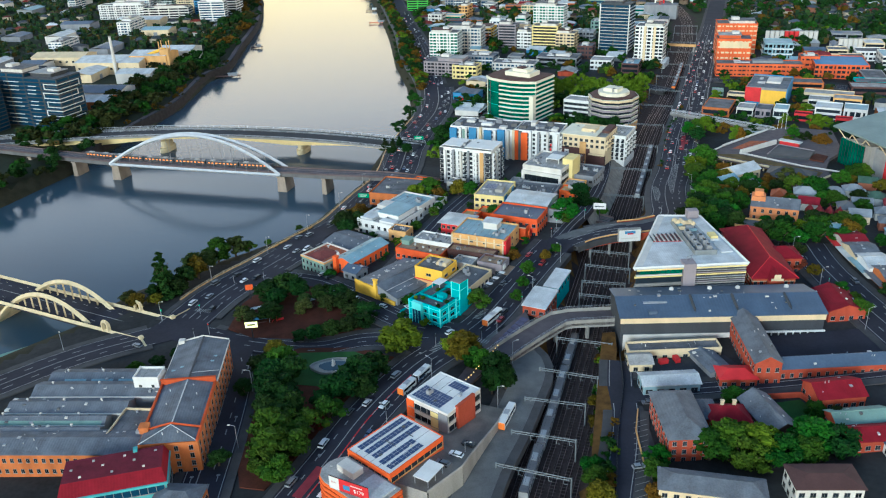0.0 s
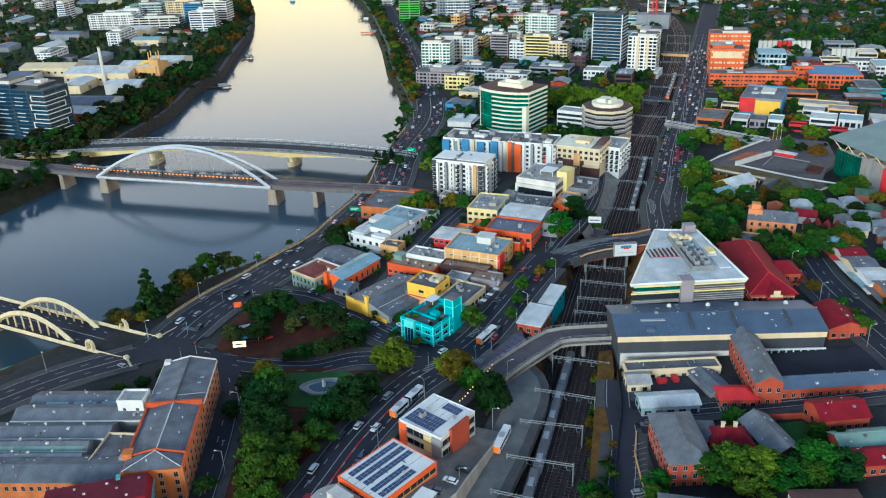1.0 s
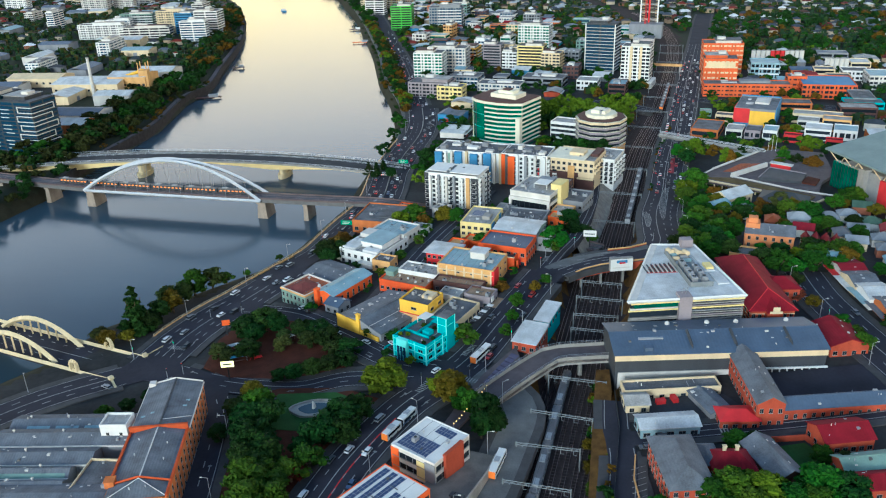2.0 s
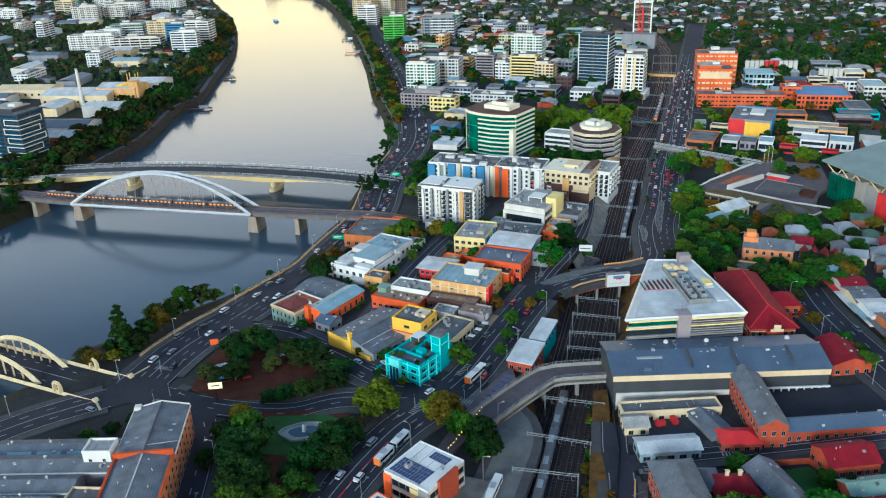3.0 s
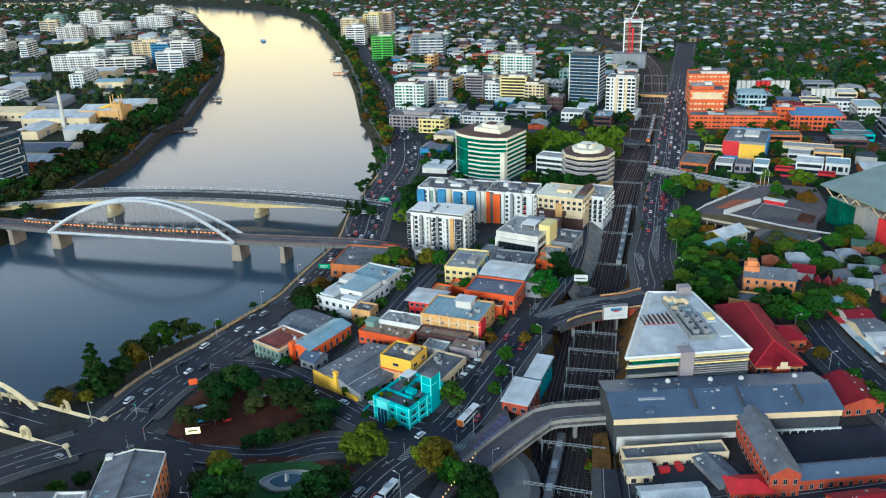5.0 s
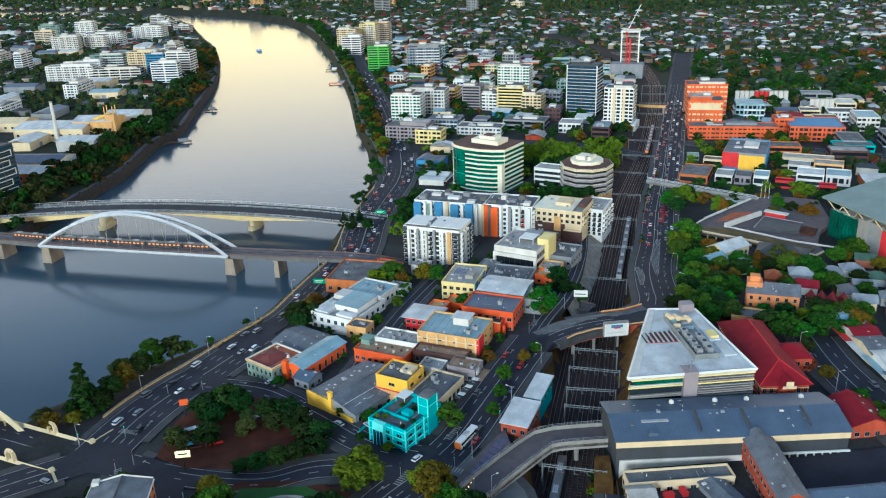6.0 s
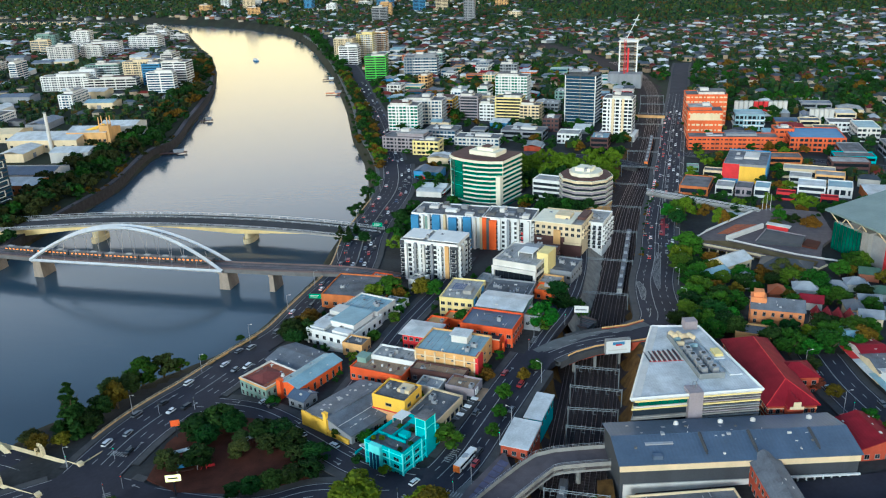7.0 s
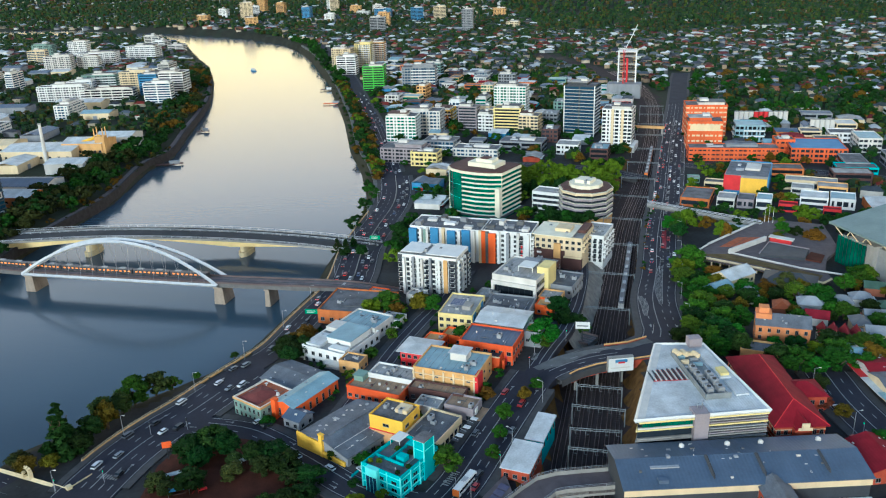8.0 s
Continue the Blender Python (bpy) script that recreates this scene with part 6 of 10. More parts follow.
def train(label, c, s, z, start, n, side_mat, win_mat, length=23.4):
    """Carriages nose to tail along a curve, each with bogies, windows, doors and roof units."""
    seg = np.concatenate([[0], np.cumsum(np.linalg.norm(np.diff(c, axis=0), axis=1))])
    t = thing("train", label, "train")
    body = M().box(-1.45, -length / 2, 1.0, 1.45, length / 2, 3.6)
    body = body.mesh("carriage", side_mat)
    roof = M().prism([(-1.45, -length / 2), (1.45, -length / 2), (1.45, length / 2), (-1.45, length / 2)], 3.6, 3.75).prism([(-1.05, -length / 2), (1.05, -length / 2), (1.05, length / 2), (-1.05, length / 2)], 3.75, 3.95).mesh("roof", CAR_ROOF)
    unit = M().cbox(0, 0, 3.95, 1.7, 3.6, 0.4).mesh("roof_unit", GALV)
    wb_ = M()
    for w in range(8):
        wb_.box(-1.48, -10.3 + w * 2.75, 2.2, 1.48, -8.9 + w * 2.75, 2.9)
    win = wb_.mesh("window_band", win_mat)
    bog = M().box(-1.2, -1.6, 0.2, 1.2, 1.6, 1.0).mesh("bogie", DARK_STEEL)
    for i in range(n):
        d = start + i * (length + 0.7)
        x, y = np.interp(d, seg, c[:, 0]), np.interp(d, seg, c[:, 1])
        x2, y2 = np.interp(d + 2, seg, c[:, 0]), np.interp(d + 2, seg, c[:, 1])
        zz = float(np.interp(d, seg, z))
        b = put("carriage", body, t, x, y, zz, math.degrees(math.atan2(y2 - y, x2 - x)) - 90)
        put("roof", roof, b)
        for yy in (-7, 5):
            put("roof_unit", unit, b, 0, yy)
            put("bogie", bog, b, 0, yy + 1)
        put("window_band", win, b)


sel = (tc_[:, 1] > 185) & (tc_[:, 1] < 320)
train("silver train with a grey roof standing on the tracks", (tc_ - ts_ * 3.6)[sel], ts_[sel], tz_[sel] + 0.2, 16, 4, TRAIN_SIDE, GLASS)
sel = (tc_[:, 1] > 420) & (tc_[:, 1] < 760)
train("silver train in the railway cutting", (tc_ + ts_ * 7.2)[sel], ts_[sel], tz_[sel] + 0.2, 43, 4, TRAIN_SIDE, GLASS)
sel = (tc_[:, 1] > 690) & (tc_[:, 1] < 960)
train("orange-fronted train far down the tracks", (tc_ + ts_ * 3.6)[sel], ts_[sel], tz_[sel] + 0.2, 20, 4, TRAIN_ORANGE, GLASS)
train("train with orange doors and lit windows on the bridge", rc - rs * 2.0, rs, rt - 0.4, 188, 6, DARK, TRAIN_LIT)

# cutting walls, road bridge over the tracks, footbridge
rk, rr_ = M(), random.Random(4)
prev = None
for i in range(len(tc_)):
    if 386 < tc_[i, 1] < 540:
        rows_ = []
        for k in range(5):
            q = tc_[i] - ts_[i] * (9.5 - 4.5 * math.sin(math.pi * (tc_[i, 1] - 386) / 154) ** 0.6 + k * 1.75 + rr_.uniform(-0.5, 0.5))
            top = lz(*(tc_[i] - ts_[i] * 17)) + 0.6
            rows_.append((q[0], q[1], max(float(tz_[i]) - 0.3 + (top - float(tz_[i])) * k / 4, float(ground_z(np.array([q[0]]), np.array([q[1]]))[0]) + 0.35)))
        q = tc_[i] - ts_[i] * 15.0
        rows_.append((q[0], q[1], top - 0.2))
        if prev:
            for k in range(5):
                rk.face([rows_[k], prev[k], prev[k + 1], rows_[k + 1]][::-1])
        prev = rows_
tagged(part("retaining_wall", rk, ROCK), "rough grey rock wall of the railway cutting", "retaining wall", kind="structure")
bw = thing("overbridge", "low road bridge over the railway with cream railings", "bridge")
OB = [(54, 360), (64, 367), (74, 371), (84, 373), (96, 374.5), (106, 379)]
m = M()
oc, os_, ot = ribbon_beam(m, OB, 7.6, [lz(*p) + 0.3 for p in OB], [lz(*p) - 1.6 for p in OB])
part("deck", m, CONC_DARK, bw)
for off, mt in ((-7.5, BEIGE), (7.5, BEIGE)):
    m = M()
    p = oc + os_ * off
    for i in range(len(p) - 1):
        if p[i][0] > (74 if off < 0 else 60):
            m.bar((*p[i], ot[i] + 0.75), (*p[i + 1], ot[i + 1] + 0.75), 0.4)
    part("parapet", m, mt, bw)
for off in (-7.9, 7.9):
    m = M()
    p, q = oc + os_ * off, oc + os_ * (off + 0.5)
    for i in range(1, len(p) - 1):
        if p[i][0] < (74 if off < 0 else 60):
            continue
        m.prism([tuple(p[i]), tuple(p[i + 1]), tuple(q[i + 1]), tuple(q[i])], ot[i] - 3.4, ot[i] + 0.2)
    part("brick_face", m, REDBRICK, bw, "weathered brick face below the parapet")
for x, y in ((68, 368.5), (78, 372), (89, 374)):
    ob = part("pier", M().cbox(0, 0, -12, 1.2, 13, 10.4), CONC, bw)
    ob.matrix_basis = pose(x, y, 0, 0, 0, -12)

fb = thing("footbridge", "wide concrete footbridge with mesh sides over the tracks", "footbridge")
FB = [(66, 286), (54, 285.7), (46, 285.3), (41, 284), (36, 279.8), (28, 272.2), (18, 263), (9, 254)]
FZ = [1.0, 1.0, 1.0, 0.9, 0.6, -0.1, -1.1, -2.0]
m = M()
fc_, fs_, ft_ = ribbon_beam(m, FB, 4.8, FZ, [z - 1.1 for z in FZ])
# purple light on the walkway is carried by the mauve deck colour
part("deck", m, PLAZA_STONE, fb)
for off in (-4.8, 4.8):
    m = M()
    p = fc_ + fs_ * off
    for i in range(len(p) - 1):
        m.face([(*p[i], ft_[i] - 2.0), (*p[i + 1], ft_[i + 1] - 2.0), (*p[i + 1], ft_[i + 1] + 1.5), (*p[i], ft_[i] + 1.5)])
        q = p + fs_ * 0.15
        m.face([(*q[i], ft_[i] - 1.2), (*q[i], ft_[i] + 1.5), (*q[i + 1], ft_[i + 1] + 1.5), (*q[i + 1], ft_[i + 1] - 1.2)])
        m.face([(*p[i], ft_[i] + 1.5), (*p[i + 1], ft_[i + 1] + 1.5), (*q[i + 1], ft_[i + 1] + 1.5), (*q[i], ft_[i] + 1.5)])
    part("side_wall", m, CONC, fb)
    m = M()
    railing(m, fc_, fs_, off, ft_ + 1.5, 1.0, 0.06)
    tagged(part("railing", m, GALV, fb), kind="stuff")
for x, y in ((53, 286), (40, 284), (30, 279)):
    part("column", M().cyl(x, y, -12, 0, 0.9, 0.9, 8), CONC, fb)
PLAZA = [(30, 283), (29, 295), (15, 277), (6, 261), (-3, 243), (3, 243)]
m = M()
m.v += [(x, y, z) for (x, y), z in zip(PLAZA, (0.2, -0.6, -1.2, -1.6, -2.2, -2.2))] + [(x, y, -8) for x, y in PLAZA]
m.f += [tuple(range(6))] + [(i, 6 + i, 6 + (i + 1) % 6, (i + 1) % 6) for i in range(6)]
m.m += [0] * 7
STEP_BLUE = mat("blue_grey_step_stone", (0.11, 0.105, 0.17), 0.8, var=0.3, scale=0.4)
stp = thing("steps", "broad blue-grey stone steps beside the footbridge ramp", "steps")
for k in range(7):
    u, v = k / 7, (k + 0.82) / 7
    at = lambda a, b: (17.3 + 12.5 * a - 2.6 * b, 269.2 + 18.4 * a + 2.2 * b)
    part("step", M().prism([at(u, 0), at(v, 0), at(v, 1), at(u, 1)], -3.0, -0.95 + 0.16 * k), STEP_BLUE, stp)
# the purple-lit path: its tint sits in the paving colour
tagged(part("pavement", m, PLAZA_STONE), "paved ramp plaza at the foot of the footbridge, purple light in its mauve colour", "pavement", kind="structure")

# ---- landmark buildings further off ----
go = thing("office_tower", "curved green glass office with cream floor bands", "building", 56, 627, -13.6, -37)
TAKEN.append((56, 627, 36, 58, 40, -50))
POLYG = [(-24, -12), (-18, -16.5), (-8, -19), (3, -19), (13, -16.5), (21, -12), (21, 15), (-24, 15)]
part("wall", M().prism(scaled(POLYG, 0.95), -4, 33), GREEN_GLASS, go)
part("inner_wall", M().prism(scaled(POLYG, 0.93), -4, 33.2), DARK, go)
FRONT = POLYG[1:6]
for s in range(10):
    z = 2.2 + s * 3.25
    m = M()
    # cream bands run along the front and the end wall; the curved left part is all glass
    for u, v in ((2, 3), (3, 4), (4, 5), (5, 6)) if 0 < s < 9 else ((0, 1), (1, 2), (2, 3), (3, 4), (4, 5), (5, 6)):
        (x0, y0), (x1, y1) = POLYG[u], POLYG[v]
        m.face([(x0, y0, z), (x1, y1, z), (x1, y1, z + 0.95), (x0, y0, z + 0.95)])
        m.face([(x0, y0, z + 0.95), (x1, y1, z + 0.95), (x1 * 0.94, y1 * 0.94, z + 0.95), (x0 * 0.94, y0 * 0.94, z + 0.95)])
        m.face([(x1, y1, z), (x0, y0, z), (x0 * 0.94, y0 * 0.94, z), (x1 * 0.94, y1 * 0.94, z)])
    part("floor_band", m, CREAM_WHITE, go)
    part("transom", M().prism(scaled(POLYG, 0.957), z + 0.95, z + 1.1), TEAL_LIGHT if s % 3 == 0 else DARK, go)
for i in range(8):
    x0, y0 = POLYG[i]
    part("mullion", M().cbox(x0 * 0.965, y0 * 0.965, 0, 0.35, 0.35, 33), CREAM_WHITE if i in (0, 5) else DARK, go)
part("roof", M().prism(scaled(POLYG, 0.96), 33.2, 34), BROWN, go, "brown roof deck")
part("roof_edge", M().prism(scaled(POLYG, 1.0), 32.4, 33.2), CREAM_WHITE, go)
part("plant_room", M().box(-10, -7, 34, 12, 8, 37), CREAM_WHITE, go)
part("plant_room", M().box(-5, -4, 37, 8, 5, 39.2), CREAM_WHITE, go)
part("lift_housing", M().box(-2, -3, 39.2, 4, 3, 40), BROWN, go)
part("corner_fin", M().box(17.2, -16.0, 2, 20.8, -12.2, 23), CREAM_WHITE, go, "cream solid panel at the corner")
part("podium", M().prism(scaled(POLYG, 1.1), -3, 2.2), GREEN_GLASS, go)
part("podium_edge", M().prism(scaled(POLYG, 1.11), 2.2, 2.7), DARK, go)
ro = thing("round_office", "round office with dark window bands and tan base", "building", 122, 598, -12, -35)
TAKEN.append((122, 598, 26, 38, 38, 0))
circ = [(18.5 * math.cos((a + 0.5) / 10 * 6.2832), 18.5 * math.sin((a + 0.5) / 10 * 6.2832)) for a in range(10)]
part("wall", M().prism(scaled(circ, 0.93), -4, 22), GLASS, ro)
part("base", M().prism(scaled(circ, 0.985), -4, 1.6), BEIGE, ro)
for s in range(6):
    part("floor_band", M().prism(circ, 1.9 + s * 3.6, 3.5 + s * 3.6), BEIGE if s == 0 else MAUVE if s < 5 else CREAM, ro)
    part("band_rim", M().prism(scaled(circ, 1.008), 3.5 + s * 3.6, 3.7 + s * 3.6), CREAM_WHITE, ro)
for k in range(10):
    part("window_pier", M().cbox(circ[k][0] * 0.95, circ[k][1] * 0.95, 0, 0.6, 0.6, 22), DARK, ro)
part("roof", M().prism(scaled(circ, 0.94), 22, 22.6), BROWN, ro)
part("plant_room", M().prism(scaled(circ, 0.62), 22.6, 25), CREAM_WHITE, ro)
part("plant_room", M().box(-6, -5, 25, 5, 5, 27.4), CREAM_WHITE, ro)
for sg in (-1, 1):
    x, y, z = on(ro, 2, sg * 4, 25)
    air_con(x, y, z, 20, 1.4)
building("white low wing of the round office", 104, 612, 30, 14, -30, 3, 15, WHITE, MEMBRANE_PALE, "flat", 4, (8, 4), (2, 1.8), style="band", name="office_wing", plant=1)


def block(label, x, y, w, d, rz, h, wall, glass, storeys, roof_mat=None, bays=None, name="apartment_building", band=0.5, crown=True, zb=None, group="", category="building", ledges=True, style=None):
    """A block of storeys: punched windows, long window bands or balconies, a parapet, set-back top floor and plant."""
    z0 = lz(x, y) if zb is None else zb
    k = int(abs(x) * 7 + abs(y) * 3)
    style = style or ("balcony", "ribbon", "punched", "ribbon", "balcony")[k % 5]
    if storeys < 3 and style == "balcony":
        style = "ribbon"
    e = thing(name, label, category, x, y, z0, rz, group)
    TAKEN.append((x, y, math.hypot(w, d) / 2, w, d, rz))
    part("wall", M().box(-w / 2, -d / 2, -5, w / 2, d / 2, h), wall, e)
    pm, rm = M(), M()
    flat_roof(pm, rm, w, d, h, 0.8)
    part("parapet", pm, wall, e)
    part("roof", rm, roof_mat or MEMBRANE, e)
    sh = h / storeys
    m = M()
    bx, by = bays or (max(3, int(w / 3.6)), max(2, int(d / 3.6)))
    if style == "ribbon":
        bx, by = max(1, bx // 4), max(1, by // 3)
    bh = sh * (band if style == "punched" or storeys == 1 else max(band, 0.56))
    levels = [0.0] if y < 680 else [sh * (s - 0.0) for s in range(storeys)]
    for zz in levels:
        for n, length, off, a in ((bx, w, d / 2, 0), (by, d, w / 2, 90), (bx, w, d / 2, 180), (by, d, w / 2, 270)):
            ca, sa_ = math.cos(radians(a)), math.sin(radians(a))
            for i in range(n):
                lo_, hi_ = (0.05, 0.95) if style == "ribbon" else (0.1, 0.9) if (i + k) % 3 else (0.3, 0.66)
                x0 = -length / 2 + length * (i + lo_) / n
                x1 = -length / 2 + length * (i + hi_) / n
                P = [(x0, -off - 0.06), (x1, -off - 0.06)]
                q = [(px * ca - py * sa_, px * sa_ + py * ca) for px, py in P]
                m.face([(*q[0], zz - bh / 2), (*q[1], zz - bh / 2), (*q[1], zz + bh / 2), (*q[0], zz + bh / 2)])
    me = m.mesh("glazing", glass)
    if len(levels) > 1:
        tagged(put("glazing", me, e, 0, 0, sh * 0.55), kind="stuff")
    else:
        for s in range(storeys):
            tagged(put("glazing", me, e, 0, 0, sh * (s + 0.55)), kind="stuff")
    if style == "balcony" and y < 1500:
        # projecting balcony slab with an upstand, round two sides
        c0, c1 = (-w * 0.5, w * 0.22) if k % 2 else (-w * 0.22, w * 0.5)
        bm_ = M().box(c0, -d / 2 - 1.6, -0.2, c1, -d / 2, 0.0).box(c0, -d / 2 - 1.6, 0, c1, -d / 2 - 1.45, 0.95)
        bm_.box(w / 2, -d * 0.3, -0.2, w / 2 + 1.5, d * 0.4, 0.0).box(w / 2 + 1.35, -d * 0.3, 0, w / 2 + 1.5, d * 0.4, 0.95)
        bm_.box(-w / 2 - 1.5, -d * 0.3, -0.2, -w / 2, d * 0.4, 0.0).box(-w / 2 - 1.5, -d * 0.3, 0, -w / 2 - 1.35, d * 0.4, 0.95)
        ring_ = M()
        for s in range(1, storeys):
            n_ = len(ring_.v)
            ring_.v += [(px, py, pz + sh * s) for px, py, pz in bm_.v]
            ring_.f += [tuple(n_ + i for i in q) for q in bm_.f]
            ring_.m += bm_.m
        tagged(part("balcony_ring", ring_, wall if k % 4 else WHITE, e), kind="stuff")
    if crown and storeys > 3:
        sx_, sy_ = (-1 if k % 2 else 1), (-1 if k % 3 else 1)
        part("penthouse", M().cbox(sx_ * w * 0.12, sy_ * d * 0.08, h, w * 0.62, d * 0.66, 3.0), OFFWHITE if k % 3 else wall, e)
        part("penthouse_roof", M().cbox(sx_ * w * 0.12, sy_ * d * 0.08, h + 3.0, w * 0.68, d * 0.74, 0.35), (MEMBRANE_PALE, BROWN, MEMBRANE)[k % 3], e)
        part("plant_room", M().cbox(-sx_ * w * 0.05, sy_ * d * 0.1, h + 3.35, w * 0.2, d * 0.3, 2.2), OFFWHITE, e)
    elif crown:
        part("plant_room", M().cbox(w * 0.1, d * 0.1, h, w * 0.35, d * 0.4, 2.0), GREY if k % 2 else OFFWHITE, e)
        part("roof_duct", M().cbox(-w * 0.2, -d * 0.1, h, w * 0.18, d * 0.12, 1.2).cbox(-w * 0.25, d * 0.22, h, w * 0.08, d * 0.1, 1.5), GALV, e)
    return e


dt = block("dark glass apartment tower with white edges", 177, 868, 30, 24, -27, 49, DARK, BLUE_GLASS, 15, name="tower", band=0.6, style="ribbon")
edge_me = M().box(-14.8, -13.2, 0, 15.2, -12, 0.35).box(15, -12, 0, 16.2, 12, 0.35).mesh("balcony_edge", OFFWHITE)
for s in range(1, 15):
    put("balcony_edge", edge_me, dt, 0, 0, 49 / 15 * s)
part("edge_frame", M().box(-15.5, -12.6, 0, -14.6, -11.8, 49.5), WHITE, dt)
part("edge_frame", M().box(14.6, -12.6, 0, 15.5, -11.8, 49.5), WHITE, dt)
wt_ = block("white apartment tower with a cream top", 197, 803, 27, 20, -24, 37, WHITE, GLASS, 11, name="tower", band=0.62, style="punched")
part("podium", M().box(-17, -14, -4, 17, 12, 5), WHITE, wt_)
part("vertical_stripe", M().cbox(-4, -10.3, 0, 2.4, 0.5, 37.5).cbox(5, -10.3, 0, 2.4, 0.5, 37.5), CREAM, wt_)
core = thing("unfinished_tower", "tall white concrete tower frame under construction with red hoists", "building", 278, 1077, -14, -20)
TAKEN.append((278, 1077, 20, 26, 22, 0))
part("core_wall", M().box(-10, 4, 0, -6, 9, 56).box(6, 4, 0, 10, 9, 56), CREAM, core)
part("column", M().cbox(-10.5, -8, 0, 1.6, 1.6, 54), WHITE, core)
part("column", M().cbox(10.5, -8, 0, 1.6, 1.6, 54), WHITE, core)
for s in range(14):
    part("floor_slab", M().box(-10.5, -8, 10 + s * 3.1, 10.5, 8, 10.3 + s * 3.1), CONC_DARK if s % 3 else WHITE, core)
part("top_beam", M().box(-11.5, -9, 53, 11.5, 9, 55), WHITE, core)
part("hoist_tower", M().cbox(0, -9.5, 0, 2.2, 2.2, 46), RED, core, "red hoist mast")
part("podium", M().box(-22, -26, -4, 18, -4, 17), GREY, core)
cr_ = thing("tower_crane", "tall lattice tower crane with a raised jib", "crane", 268, 1058, -14)
m = M()
for dx, dy in ((-0.8, -0.8), (0.8, -0.8), (-0.8, 0.8), (0.8, 0.8)):
    m.bar((dx, dy, 0), (dx, dy, 58), 0.18)
for i in range(28):
    m.bar((-0.8, -0.8, i * 2), (0.8, -0.8, i * 2 + 2), 0.12)
part("mast", m, RED, cr_)
part("jib", M().bar((0, 0, 56), (16, 4, 86), 0.5).bar((0, 0, 59), (-8, -2, 60), 0.6), WHITE, cr_)
for lab, x, y, w, d, rz, h, wl, gl, st in (
        ("white flats with green balconies", 122, 985, 36, 20, -20, 32, WHITE, GREEN_GLASS, 10), ("grey rendered slab of flats", 68, 915, 20, 16, -20, 24, MAUVE, GLASS, 8),
        ("stepped flats in pale yellow-cream render", 107, 893, 28, 18, -20, 25, PALE_YELLOW, GLASS, 8), ("cream flats with dark windows", 127, 880, 20, 18, -22, 19, CREAM, GLASS, 6), ("small white rendered block of flats", 86, 905, 16, 15, -22, 17, WHITE, GLASS, 5),
        ("white flats with a green glass front", -1, 876, 30, 22, -14, 25, WHITE, GREEN_GLASS, 8), ("white office with long windows", 20, 905, 40, 22, -16, 24, OFFWHITE, BLUE_GLASS, 7),
        ("bright green striped office block", -38, 1202, 29, 24, -8, 32, mat("lime_panel", (0.11, 0.46, 0.04), 0.6), GLASS, 10), ("tan stone apartment tower", -92, 1385, 30, 24, -12, 36, CREAM, GLASS, 12),
        ("white riverside apartment tower block", -84, 1360, 30, 20, -12, 27, WHITE, GLASS, 8), ("blue-grey glass office slab", 24, 1212, 46, 24, -10, 27, GREY, BLUE_GLASS, 7), ("pale yellow tower with flat crown", -60, 1420, 26, 24, -12, 38, PALE_YELLOW, GLASS, 13),
        ("tan tower beside the river drive", -40, 1460, 26, 22, -10, 34, BEIGE, GLASS, 11), ("grey office with ribbon windows", 0, 790, 40, 24, -20, 13, MAUVE, GLASS, 4), ("pale yellow-green office with stepped floors", 18, 772, 24, 16, -20, 12, PALE_YELLOW, GLASS, 3), ("grey office with set-back floors", 34, 822, 30, 22, -20, 11, GREY, BLUE_GLASS, 3),
        ("flat pale commercial hall", 66, 800, 42, 20, -20, 7, OFFWHITE, BLUE_GLASS, 2), ("grey flat-roofed commercial hall", 110, 812, 40, 22, -22, 9, GREY, GLASS, 2), ("pale yellow block of offices", 40, 960, 30, 24, -18, 14, YELLOW, GLASS, 4),
        ("white converted warehouse flats", -462, 1212, 66, 18, -4, 19, WHITE, GLASS, 6), ("long low white apartments", -400, 1206, 72, 16, -4, 14, OFFWHITE, GLASS, 4), ("white riverside apartment block", -311, 1212, 34, 26, -8, 33, WHITE, GLASS, 10),
        ("dark blue block of flats", -350, 1236, 26, 22, -8, 28, BLUE, BLUE_GLASS, 8), ("cream and white apartment block", -372, 1250, 44, 20, -6, 30, CREAM, GLASS, 9), ("olive block of balcony flats", -440, 1300, 50, 20, -4, 21, SAGE, GLASS, 6),
        ("tall white block of flats", -640, 1770, 36, 24, 0, 32, WHITE, GLASS, 9), ("sage green block of flats", -705, 1760, 40, 24, 0, 26, SAGE, GLASS, 9), ("white terraced block of riverside flats", -560, 1640, 70, 30, 0, 24, WHITE, GLASS, 7), ("pale block of flats by the river", -500, 1720, 60, 30, -10, 26, WHITE, GLASS, 7),
        ("white flats on the far bank", -600, 1560, 46, 22, 0, 26, OFFWHITE, GLASS, 8), ("tall blue glass office block", -800, 1350, 40, 24, 0, 28, BLUE, BLUE_GLASS, 8)):
    block(lab, x, y, w, d, rz, h, wl, gl, st, style="ribbon" if "striped" in lab else None)
